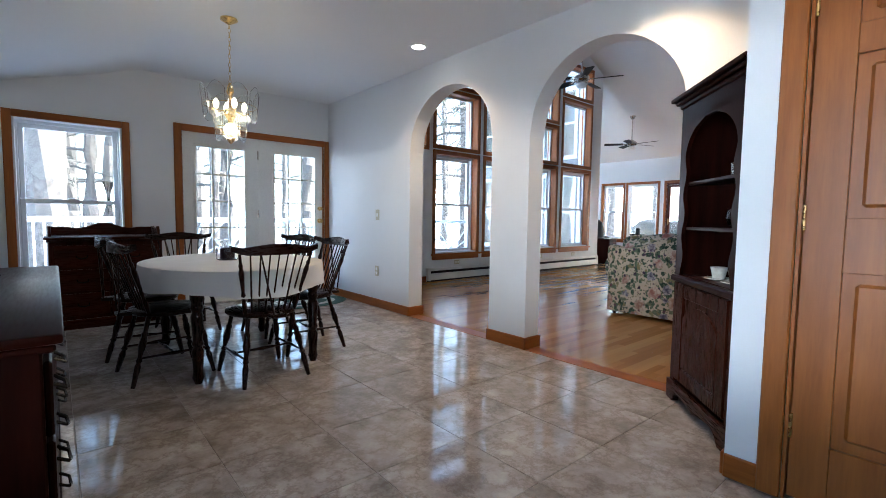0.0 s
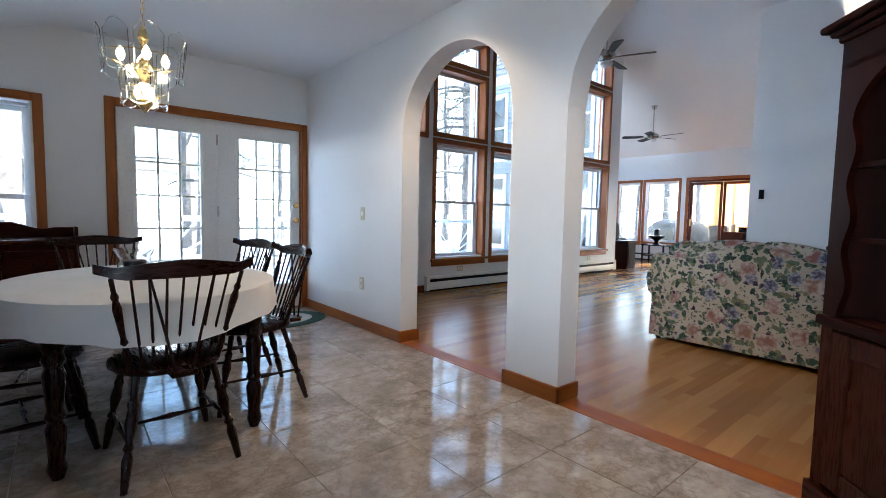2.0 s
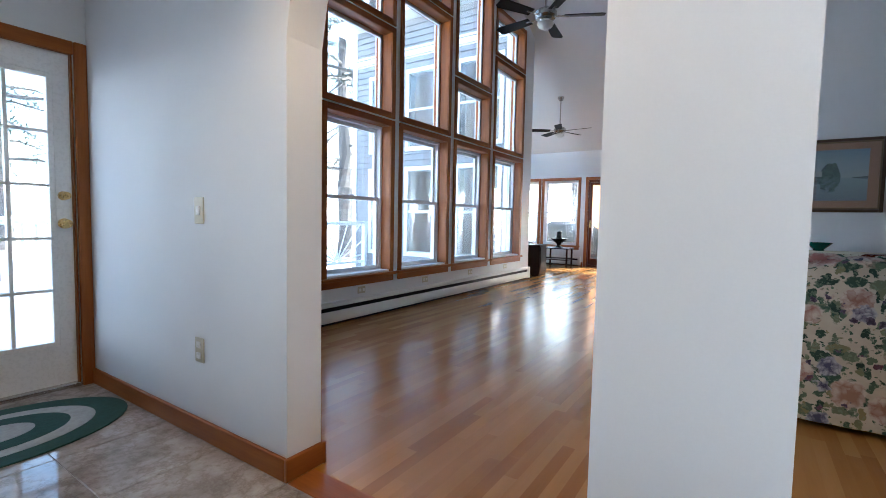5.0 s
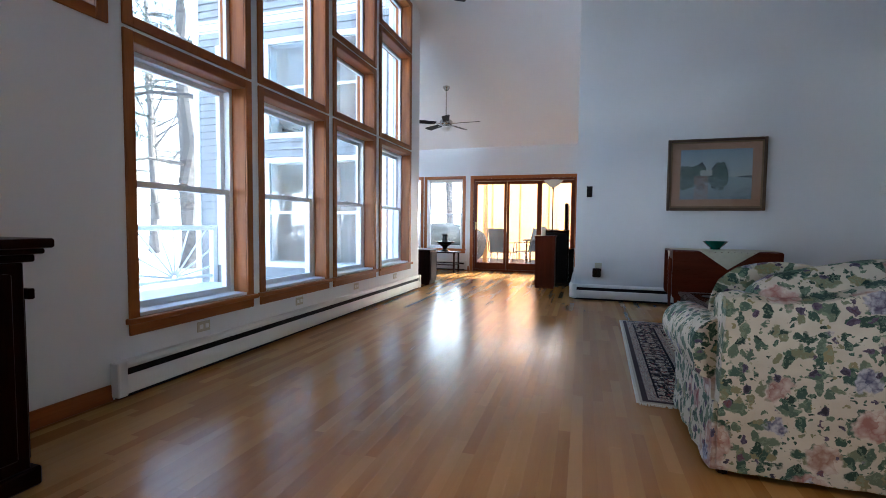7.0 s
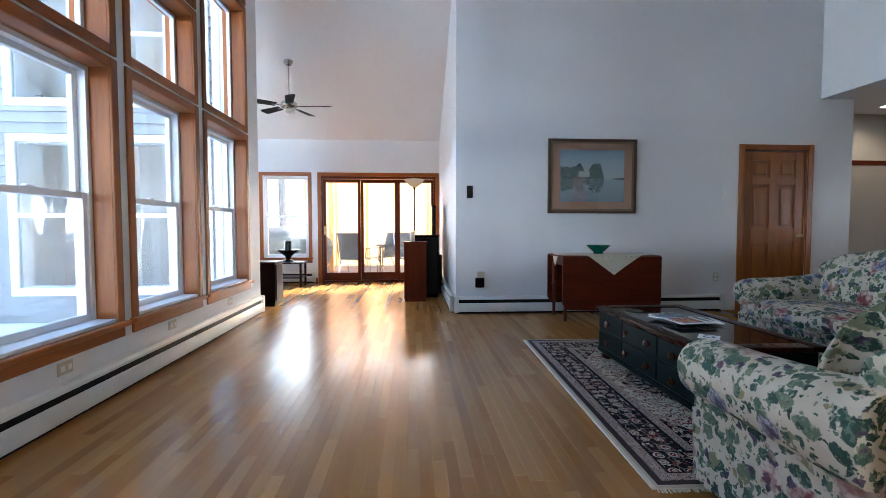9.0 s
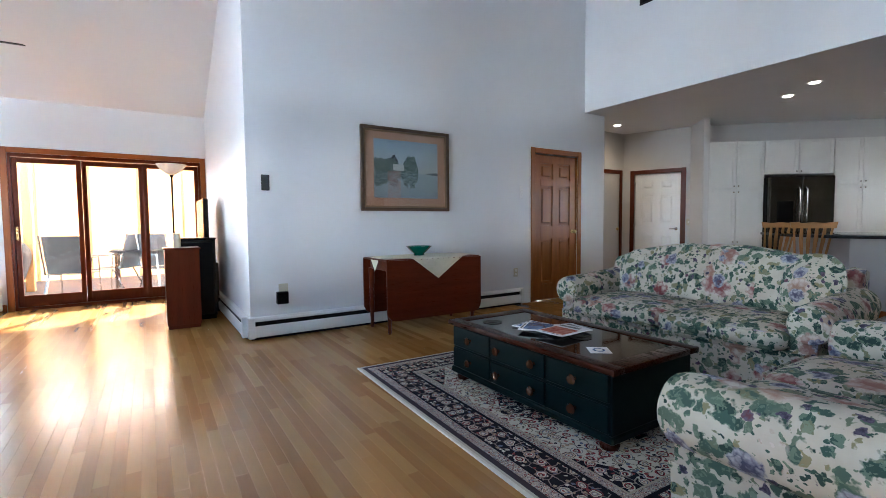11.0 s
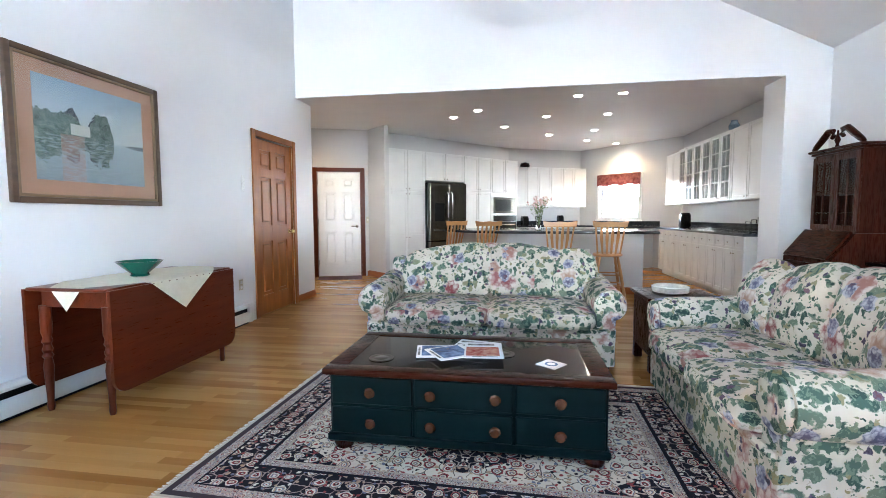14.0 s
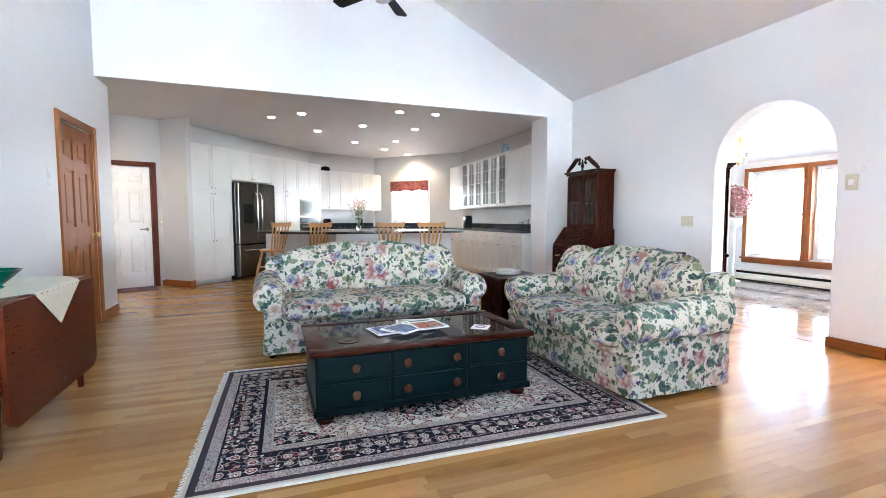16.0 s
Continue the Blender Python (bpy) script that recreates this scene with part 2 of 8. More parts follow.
    fade = noise_tex(t, v, 2.5)
    col = mix(t, calc(t, "MULTIPLY", fade, 0.02), col, (0.42, 0.36, 0.30))
    t.links.new(col, b.inputs["Base Color"])
    bump(t, b, noise_tex(t, v, 260.0), 0.5, 0.004)
    return m


def landscape():
    """The picture in the frame: misty sky, a wooded bank with a pale house, and its reflection in a lake."""
    m, t, b = shader("lake_print", 0.35, 0.0, 0.2)
    v = coords(t)
    wob = noise_tex(t, v, 14.0, 5.0)
    sep = t.nodes.new("ShaderNodeSeparateXYZ")
    t.links.new(v, sep.inputs[0])
    u = calc(t, "DIVIDE", calc(t, "SUBTRACT", 0.405, sep.outputs[1]), 0.81)
    z = calc(t, "ADD", sep.outputs[2], 0.03)
    col = ramp(t, calc(t, "ADD", calc(t, "MULTIPLY", z, 1.4), 0.5), [(0.0, (0.16, 0.22, 0.27)), (0.48, (0.36, 0.42, 0.45)), (0.52, (0.47, 0.50, 0.49)), (0.75, (0.40, 0.47, 0.53)), (1.0, (0.25, 0.35, 0.46))])
    height = calc(t, "ABSOLUTE", z)

    def mound(centre, wide, tall):
        k = calc(t, "DIVIDE", calc(t, "SUBTRACT", u, centre), wide)
        return calc(t, "MULTIPLY", calc(t, "POWER", calc(t, "MAXIMUM", calc(t, "SUBTRACT", 1.0, calc(t, "MULTIPLY", k, k)), 0.0), 0.5), tall)

    def shape(*mounds):
        top = mounds[0]
        for other in mounds[1:]:
            top = calc(t, "MAXIMUM", top, other)
        rough = calc(t, "MULTIPLY", top, calc(t, "MULTIPLY_ADD", wob, 1.4, 0.35))
        return calc(t, "LESS_THAN", height, rough)

    leaf = ramp(t, noise_tex(t, v, 34.0), [(0.35, (0.05, 0.075, 0.075)), (0.5, (0.10, 0.15, 0.13)), (0.65, (0.20, 0.24, 0.21))])
    deep = ramp(t, noise_tex(t, v, 30.0), [(0.35, (0.018, 0.026, 0.040)), (0.65, (0.06, 0.08, 0.10))])
    col = mix(t, shape(mound(0.97, 0.16, 0.012)), col, (0.10, 0.12, 0.13))
    col = mix(t, shape(mound(0.29, 0.08, 0.175), mound(0.50, 0.07, 0.165)), col, deep)
    col = mix(t, shape(mound(0.02, 0.22, 0.15), mound(0.22, 0.18, 0.13), mound(0.40, 0.26, 0.075), mound(0.56, 0.12, 0.17)), col, leaf)
    house = calc(t, "MULTIPLY", calc(t, "LESS_THAN", calc(t, "ABSOLUTE", calc(t, "SUBTRACT", u, 0.37)), 0.085), calc(t, "LESS_THAN", calc(t, "ABSOLUTE", calc(t, "SUBTRACT", z, 0.055)), 0.035))
    col = mix(t, house, col, (0.50, 0.50, 0.47))
    glow_on_water = calc(t, "MULTIPLY", calc(t, "LESS_THAN", calc(t, "ABSOLUTE", calc(t, "SUBTRACT", u, 0.30)), 0.10), calc(t, "LESS_THAN", z, 0.015))
    col = mix(t, calc(t, "MULTIPLY", glow_on_water, wob), col, (0.42, 0.24, 0.19))
    ripple = calc(t, "MULTIPLY", calc(t, "LESS_THAN", z, 0.0), calc(t, "GREATER_THAN", noise_tex(t, coords(t, (1, 3, 22)), 5.0), 0.52))
    col = mix(t, calc(t, "MULTIPLY", ripple, 0.55), col, (0.33, 0.39, 0.43))
    t.links.new(col, b.inputs["Base Color"])
    return m


def glass(name, tint=(1, 1, 1), rough=0.0):
    m, t, b = shader(name, rough)
    b.inputs["Base Color"].default_value = (*tint, 1)
    b.inputs["Transmission Weight"].default_value = 1.0
    b.inputs["IOR"].default_value = 1.45
    return m


def pane_glass(name="window_glass", gloss=0.035):
    m = bpy.data.materials.new(name)
    m.use_nodes = True
    t = m.node_tree
    out = t.nodes["Material Output"]
    tr, gl = t.nodes.new("ShaderNodeBsdfTransparent"), t.nodes.new("ShaderNodeBsdfGlossy")
    gl.inputs["Roughness"].default_value = 0.01
    tr.inputs[0].default_value = (0.94, 0.96, 0.96, 1)
    mx = t.nodes.new("ShaderNodeMixShader")
    lw = node(t, "ShaderNodeLayerWeight", Blend=0.5)
    t.links.new(calc(t, "MULTIPLY_ADD", calc(t, "POWER", lw.outputs["Facing"], 5.0), 0.5, gloss), mx.inputs[0])
    t.links.new(tr.outputs[0], mx.inputs[1])
    t.links.new(gl.outputs[0], mx.inputs[2])
    t.links.new(mx.outputs[0], out.inputs[0])
    return m


def porch_glow_cloth():
    """Translucent tan cloth, added to glow orange when the sun stands behind it."""
    m, t, b = shader("porch_glow", 0.9)
    col = ramp(t, noise_tex(t, coords(t, (1, 1, 12)), 6.0), [(0.3, (0.72, 0.45, 0.24)), (0.7, (0.80, 0.56, 0.34))])
    t.links.new(col, b.inputs["Base Color"])
    tl = t.nodes.new("ShaderNodeBsdfTranslucent")
    t.links.new(col, tl.inputs[0])
    mx = node(t, "ShaderNodeMixShader", Fac=0.62)
    t.links.new(b.outputs[0], mx.inputs[1])
    t.links.new(tl.outputs[0], mx.inputs[2])
    t.links.new(mx.outputs[0], t.nodes["Material Output"].inputs[0])
    return m


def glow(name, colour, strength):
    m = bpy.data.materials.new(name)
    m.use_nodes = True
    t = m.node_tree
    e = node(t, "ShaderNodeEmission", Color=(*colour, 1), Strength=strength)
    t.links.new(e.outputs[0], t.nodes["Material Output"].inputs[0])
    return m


RUG_X, RUG_Y = 2.44, 1.62
WALL = plain("wall_paint", (0.735, 0.74, 0.745), (0.78, 0.785, 0.79), 0.6, 0.8, fine=140.0, relief=0.08, world_space=True)
CEIL = plain("ceiling_paint", (0.74, 0.745, 0.75), (0.79, 0.79, 0.79), 0.75, 0.7, fine=110.0, relief=0.12, world_space=True)
# Greyer than WALL: the kitchen's lower light is put into this colour.
KWALL = plain("kitchen_paint_dimmed", (0.52, 0.505, 0.495), (0.57, 0.555, 0.54), 0.6, 1.0, fine=120.0, relief=0.08, world_space=True)
WHITE = plain("white_enamel", (0.76, 0.76, 0.74), (0.82, 0.82, 0.80), 0.28, 3.0, relief=0.03)
VINYL = plain("white_vinyl", (0.74, 0.75, 0.76), (0.80, 0.81, 0.82), 0.35, 3.0, relief=0.03)
CABWHITE = plain("cream_cabinet", (0.62, 0.615, 0.59), (0.70, 0.695, 0.665), 0.3, 2.5, relief=0.03)
HEATER = plain("heater_enamel", (0.66, 0.66, 0.63), (0.74, 0.74, 0.71), 0.35, 3.0, relief=0.04)
BLACK = plain("black_slot", (0.003, 0.003, 0.0035), (0.008, 0.008, 0.009), 0.5, spec=0.15)
GLOSSBLACK = plain("black_gloss", (0.003, 0.003, 0.0035), (0.007, 0.007, 0.007), 0.2, 4.0, relief=0.01, spec=0.25)
LEATHER = plain("black_leather", (0.004, 0.0035, 0.0035), (0.010, 0.009, 0.009), 0.38, 14.0, relief=0.4, spec=0.3)
STEEL = plain("brushed_nickel", (0.42, 0.41, 0.39), (0.55, 0.53, 0.50), 0.25, 5.0, 1.0)
BRASS = plain("aged_brass", (0.50, 0.34, 0.13), (0.66, 0.47, 0.20), 0.28, 6.0, 1.0)
ALMOND = plain("almond_plastic", (0.50, 0.46, 0.34), (0.56, 0.52, 0.40), 0.35)
LINEN = plain("white_linen", (0.70, 0.70, 0.70), (0.78, 0.78, 0.77), 0.8, 6.0, fine=240.0, relief=0.3)
LACE = plain("embroidered_linen", (0.62, 0.58, 0.44), (0.72, 0.68, 0.54), 0.8, 18.0, fine=200.0, relief=0.4)
JADE = plain("green_glaze", (0.0, 0.06, 0.04), (0.005, 0.12, 0.075), 0.1, 6.0)
GREENPAINT = plain("dark_green_paint", (0.0010, 0.0065, 0.0070), (0.0022, 0.0105, 0.0115), 0.42, 5.0, relief=0.06, spec=0.10)
COUNTER = plain("dark_granite", (0.012, 0.014, 0.018), (0.04, 0.045, 0.055), 0.12, 30.0)
STAINLESS = plain("dark_stainless", (0.06, 0.052, 0.042), (0.11, 0.098, 0.08), 0.24, 3.0, 1.0)
SNOW = plain("snow", (0.78, 0.80, 0.83), (0.86, 0.87, 0.88), 0.8, 0.5, fine=6.0, relief=0.4, world_space=True)
SIDING = plain("grey_siding", (0.24, 0.24, 0.245), (0.30, 0.30, 0.305), 0.6, 2.0)
BARK = plain("bark", (0.035, 0.032, 0.032), (0.19, 0.175, 0.165), 0.9, 9.0, relief=0.8, world_space=True)
NEEDLE = plain("pine_needles", (0.012, 0.024, 0.018), (0.035, 0.055, 0.038), 0.7, 4.0, world_space=True)
MAT_GREEN = plain("green_braid", (0.012, 0.045, 0.035), (0.02, 0.07, 0.055), 0.95, 30.0, relief=0.8)
MAT_GREY = plain("grey_braid", (0.30, 0.30, 0.28), (0.40, 0.40, 0.37), 0.95, 30.0, relief=0.8)
FRINGE = plain("rug_fringe", (0.60, 0.55, 0.43), (0.70, 0.65, 0.53), 0.9, 60.0, relief=0.5)
PINK = plain("dried_blossom", (0.30, 0.12, 0.12), (0.52, 0.30, 0.28), 0.9, 40.0)
LEAF = plain("cut_leaf", (0.10, 0.16, 0.06), (0.22, 0.26, 0.12), 0.7, 30.0)
VALANCE = plain("red_valance", (0.10, 0.008, 0.012), (0.40, 0.17, 0.14), 0.85, 16.0)
PAPER = plain("magazine_cover", (0.05, 0.08, 0.30), (0.85, 0.83, 0.82), 0.3, 22.0)
WAX = plain("candle_wax", (0.66, 0.60, 0.48), (0.72, 0.66, 0.54), 0.5)
TARP = plain("grey_tarp", (0.035, 0.04, 0.04), (0.075, 0.08, 0.08), 0.7, 5.0, relief=0.4)
PORCH = plain("cedar_porch", (0.50, 0.24, 0.08), (0.62, 0.33, 0.13), 0.6, 3.0)
MESH = plain("sling_fabric", (0.05, 0.05, 0.055), (0.09, 0.09, 0.095), 0.8, 20.0)
CHINA = plain("painted_china", (0.55, 0.52, 0.46), (0.72, 0.70, 0.64), 0.12, 30.0)
PINE = {a: timber("pine_trim_" + a, (0.18, 0.047, 0.0065), (0.38, 0.118, 0.020), 0.38, a, 0.0, spec=0.3) for a in "xyz"}
CHERRY = {a: timber("red_cherry_" + a, (0.065, 0.0115, 0.0038), (0.115, 0.0225, 0.0075), 0.3, a, 0.0, spec=0.15) for a in "xyz"}
MAHOG = {a: timber("dark_mahogany_" + a, (0.003, 0.0006, 0.0004), (0.022, 0.0040, 0.0020), 0.34, a, 0.0, spec=0.05) for a in "xyz"}
WALNUT = {a: timber("dark_walnut_" + a, (0.003, 0.0008, 0.0005), (0.020, 0.0042, 0.0022), 0.28, a, 0.0, spec=0.18) for a in "xyz"}
REDWOOD = {a: timber("dark_cherry_" + a, (0.012, 0.0028, 0.0012), (0.050, 0.0095, 0.0038), 0.28, a, 0.0, spec=0.09) for a in "xyz"}
MAPLE = {a: timber("honey_maple_" + a, (0.34, 0.15, 0.05), (0.52, 0.27, 0.10), 0.35, a) for a in "xyz"}
DOORWOOD = {a: timber("pine_door_" + a, (0.19, 0.053, 0.008), (0.36, 0.118, 0.022), 0.36, a, 0.0, spec=0.3) for a in "xyz"}
FRAMEWOOD = timber("bronzed_frame", (0.035, 0.018, 0.009), (0.10, 0.055, 0.028), 0.4, "y", 0.0)
GILT = plain("dull_gilt", (0.16, 0.10, 0.05), (0.22, 0.145, 0.075), 0.45, 6.0)
KNOB = timber("brown_knob", (0.05, 0.015, 0.006), (0.10, 0.032, 0.013), 0.22, "z", 0.2)
OAK = oak_strip()
MARBLE, FLORAL, PERSIAN, LAKE = marble(), floral(), persian(), landscape()
PANE = pane_glass()
CRYSTAL = pane_glass("crystal_panel", 0.14)
PORCHGLOW = porch_glow_cloth()
CLEAR = glass("clear_glass", (0.95, 0.96, 0.95))
SMOKED = plain("table_glass", (0.003, 0.003, 0.0028), (0.006, 0.0055, 0.005), 0.05, 4.0, relief=0.0, spec=0.3)
BULB = glow("lit_bulb", (1.0, 0.78, 0.48), 3.0)
DOWN = glow("lit_downlight", (1.0, 0.90, 0.76), 1.6)
BACKDROP_GLOW = glow("backdrop_glow", (0.93, 0.95, 1.0), 3.2)


# ---- mesh tools ----
def box(bm, lo, hi, bevel=0.0, segs=1):
    lo, hi = [min(a, b) for a, b in zip(lo, hi)], [max(a, b) for a, b in zip(lo, hi)]
    r = bmesh.ops.create_cube(bm, size=1.0)["verts"]
    for v in r:
        v.co = Vector([(a + b) / 2 + c * (b - a) for a, b, c in zip(lo, hi, v.co)])
    if bevel:
        es = list({e for v in r for e in v.link_edges})
        bmesh.ops.bevel(bm, geom=es, offset=min(bevel, 0.45 * min(b - a for a, b in zip(lo, hi))), segments=segs, affect="EDGES", profile=0.5)


def lathe(bm, profile, seg=12, m=Matrix()):
    rings = []
    for r, z in profile:
        rings.append([bm.verts.new(m @ Vector((max(r, 1e-4) * math.cos(a), max(r, 1e-4) * math.sin(a), z))) for a in [2 * math.pi * i / seg for i in range(seg)]])
    for a, b in zip(rings, rings[1:]):
        for i in range(seg):
            bm.faces.new((a[i], a[(i + 1) % seg], b[(i + 1) % seg], b[i]))
    bm.faces.new(rings[0][::-1])
    bm.faces.new(rings[-1])


def between(p, q):
    """A matrix that lays the z axis from p towards q."""
    d = Vector(q) - Vector(p)
    return Matrix.Translation(p) @ d.to_track_quat("Z", "Y").to_matrix().to_4x4(), d.length


def rod(bm, p, q, r0, r1=None, seg=8):
    m, n = between(p, q)
    lathe(bm, [(r0, 0), (r0 if r1 is None else r1, n)], seg, m)


def turned(bm, p, q, r, shape, seg=10):
    """A turned spindle from p to q; shape holds (share of the length, share of the radius)."""
    m, n = between(p, q)
    lathe(bm, [(r * k, n * s) for s, k in shape], seg, m)


def prism(bm, pts, lo, hi, axis="z"):
    put = {"z": lambda a, b, c: (a, b, c), "y": lambda a, b, c: (a, c, b), "x": lambda a, b, c: (c, a, b)}[axis]
    bot, top = [bm.verts.new(put(a, b, lo)) for a, b in pts], [bm.verts.new(put(a, b, hi)) for a, b in pts]
    n = len(pts)
    bm.faces.new(bot[::-1])
    bm.faces.new(top)
    for i in range(n):
        bm.faces.new((bot[i], bot[(i + 1) % n], top[(i + 1) % n], top[i]))


def sweep(bm, pts, r, seg=8):
    """A round tube along a line of points."""
    pts = [Vector(p) for p in pts]
    rings = []
    for i, p in enumerate(pts):
        d = (pts[min(i + 1, len(pts) - 1)] - pts[max(i - 1, 0)]).normalized()
        q = d.to_track_quat("Z", "Y")
        rr = r[i] if isinstance(r, (list, tuple)) else r
        rings.append([bm.verts.new(p + q @ Vector((rr * math.cos(2 * math.pi * k / seg), rr * math.sin(2 * math.pi * k / seg), 0))) for k in range(seg)])
    for a, b in zip(rings, rings[1:]):
        for k in range(seg):
            bm.faces.new((a[k], a[(k + 1) % seg], b[(k + 1) % seg], b[k]))
    bm.faces.new(rings[0][::-1])
    bm.faces.new(rings[-1])


def cushion(bm, lo, hi, puff=0.04, n=8, corner=0.06):
    """A stuffed block: rounded corners and swollen faces."""
    c = [(a + b) / 2 for a, b in zip(lo, hi)]
    h = [(b - a) / 2 for a, b in zip(lo, hi)]
    raw = bmesh.new()
    bmesh.ops.create_cube(raw, size=2.0)
    bmesh.ops.subdivide_edges(raw, edges=raw.edges[:], cuts=n, use_grid_fill=True)
    for v in raw.verts:
        u = v.co.copy()
        p = Vector([u[i] * h[i] for i in range(3)])
        q = Vector([max(-h[i] + corner, min(h[i] - corner, p[i])) for i in range(3)])
        d = p - q
        if d.length > 1e-6:
            p = q + d.normalized() * min(corner, d.length * 1.0) if d.length > corner else p
        for i in range(3):
            j, k = (i + 1) % 3, (i + 2) % 3
            p[i] += (1 if u[i] > 0 else -1) * puff * abs(u[i]) ** 4 * (1 - u[j] ** 2) * (1 - u[k] ** 2)
        v.co = p + Vector(c)
    me = bpy.data.meshes.new("raw")
    raw.to_mesh(me)
    raw.free()
    bm.from_mesh(me)
    bpy.data.meshes.remove(me)


def finish(name, bm, material, smooth=0.6):
    bmesh.ops.recalc_face_normals(bm, faces=bm.faces)
    me = bpy.data.meshes.new(name)
    bm.to_mesh(me)
    bm.free()
    me.materials.append(material)
    if smooth:
        me.polygons.foreach_set("use_smooth", [True] * len(me.polygons))
        me.set_sharp_from_angle(angle=smooth)
    return me


def part(name, bm, material, parent, label="", smooth=0.6):
    ob = new(name, finish(name, bm, material, smooth))
    ob.parent = parent
    return tagged(ob, label)


def solid(name, bm, material, label, category="", kind="", group="", smooth=0.6):
    return tagged(new(name, finish(name, bm, material, smooth)), label, category, group, kind)


def empty(name, label, category, m=Matrix(), kind="", group=""):
    ob = new(name)
    ob.empty_display_size = 0.1
    ob.matrix_world = m
    return tagged(ob, label, category, group, kind)


def boxes(items, bevel=0.0):
    bm = bmesh.new()
    for lo, hi in items:
        box(bm, lo, hi, bevel)
    return bm


# ---- the shell ----
AX0, AX1 = 2.43, 2.60          # the wall with the arches
NY = 5.36                      # tall window wall
PX = 8.90                      # wall with the picture
HY0, HY1 = -1.75, -2.20        # header over the kitchen opening
EX = 12.27                     # wall with the sliding door
DY = 5.31                      # wall with the French doors
WX = -0.95                     # dining room's outer wall
KZ, DZ = 2.78, 2.50


def pierced(name, axis, at0, at1, a0, a1, z0, z1, holes, material, label):
    """A wall along x or y with square holes (a, b, low, high) right through it."""
    bm = bmesh.new()
    cuts = sorted({a0, a1, *[h[0] for h in holes], *[h[1] for h in holes]})
    for c, d in zip(cuts, cuts[1:]):
        mid = (c + d) / 2
        gaps = sorted((h[2], h[3]) for h in holes if h[0] < mid < h[1])
        z = z0
        for lo, hi in gaps + [(z1, z1)]:
            if lo > z + 1e-4:
                box(bm, (c, at0, z) if axis == "x" else (at0, c, z), (d, at1, lo) if axis == "x" else (at1, d, lo))
            z = max(z, hi)
    bmesh.ops.remove_doubles(bm, verts=bm.verts, dist=1e-5)
    seen, twin = {}, []
    for f in bm.faces:
        k = tuple(sorted(v.index for v in f.verts))
        seen.setdefault(tuple(round(x, 4) for x in f.calc_center_median()), []).append(f)
    for fs in seen.values():
        if len(fs) > 1:
            twin += fs
    bmesh.ops.delete(bm, geom=twin, context="FACES")
    return solid(name, bm, material, label, "wall", "structure", smooth=0)


def arch_wall():
    bm = bmesh.new()
    spans, y = [], HY0
    for a, b, spring, rise in ((0.78, 1.93, 1.66, 0.58), (2.325, 3.48, 1.70, 0.55)):
        spans.append((y, a, None))
        for i in range(40):
            c, d = a + (b - a) * i / 40, a + (b - a) * (i + 1) / 40
            curve = []
            for s in (c, d):
                u = (s - (a + b) / 2) / ((b - a) / 2)
                curve.append(spring + rise * math.sqrt(max(0.0, 1 - u * u)))
            spans.append((c, d, curve))
        y = b
    spans.append((y, NY + 0.4, None))
    top = 3.2
    for c, d, curve in spans:
        lo = curve or (0.0, 0.0)
        vs = [bm.verts.new(p) for p in ((AX0, c, lo[0]), (AX0, d, lo[1]), (AX0, d, top), (AX0, c, top), (AX1, c, lo[0]), (AX1, d, lo[1]), (AX1, d, top), (AX1, c, top))]
        for q in ((0, 1, 2, 3), (7, 6, 5, 4), (4, 5, 1, 0), (3, 2, 6, 7)):
            bm.faces.new([vs[i] for i in q])
        if not curve:
            bm.faces.new([vs[i] for i in (0, 3, 7, 4)])
            bm.faces.new([vs[i] for i in (1, 5, 6, 2)])
    bmesh.ops.remove_doubles(bm, verts=bm.verts, dist=1e-5)
    return solid("wall_arches", bm, WALL, "white painted wall with two round-headed archways", "wall", "structure", smooth=0.5)


arch_wall()
# tall windows: columns (left, right) and the levels of their frames
COLS = [(4.25, 5.30), (5.38, 6.44), (6.53, 7.56), (7.66, 8.78)]
LOW = (0.42, 2.12)
UPPER = [[(2.14, 3.12), (3.14, 3.62)], [(2.14, 3.66), (3.68, 4.15)], [(2.14, 2.94), (2.96, 4.45)], [(2.14, 3.55), (3.57, 4.30)]]
holes = []
for (a, b), ups in zip(COLS, UPPER):
    holes += [(a + 0.06, b - 0.06, lo + 0.05, hi - 0.05) for lo, hi in [LOW] + ups]
holes.append((3.26, 4.11, 2.17, 2.85))
pierced("wall_windows", "x", NY, NY + 0.24, AX1, 9.16, 0, 5.4, holes, WALL, "tall white wall filled with a grid of pine-trimmed windows")
pierced("wall_picture", "y", PX, PX + 0.14, HY1, 2.93, 0, 5.4, [(-1.60, -0.74, 0, 2.05)], WALL, "tall white painted wall with a pine door in it")
pierced("wall_header", "x", HY1, HY0, AX0, PX, 0, 5.4, [(3.06, PX, 0, 2.70)], WALL, "white wall with a wide opening into the kitchen")
pierced("wall_porch", "y", EX, EX + 0.16, 2.79, 9.6, 0, 3.4, [(3.00, 5.20, 0.0, 2.05), (5.44, 6.28, 0.50, 2.06), (6.40, 7.08, 0.50, 2.06)], WALL, "white end wall with sliding door and two windows")
pierced("wall_alcove_south", "x", 2.79, 2.93, PX + 0.14, EX, 0, 5.4, [], WALL, "plain white side wall of the alcove")
pierced("wall_alcove_west", "y", 9.00, 9.16, NY + 0.24, 9.6, 0, 5.15, [(a, b, lo, hi) for a, b in ((5.93, 6.77), (7.18, 8.02), (8.36, 9.04)) for lo, hi in ((0.36, 2.04), (2.56, 4.04))], WALL, "white return wall of the alcove with stacked windows")
pierced("wall_alcove_north", "x", 9.44, 9.6, 9.16, EX, 0, 5.15, [], WALL, "plain white end wall of the alcove")
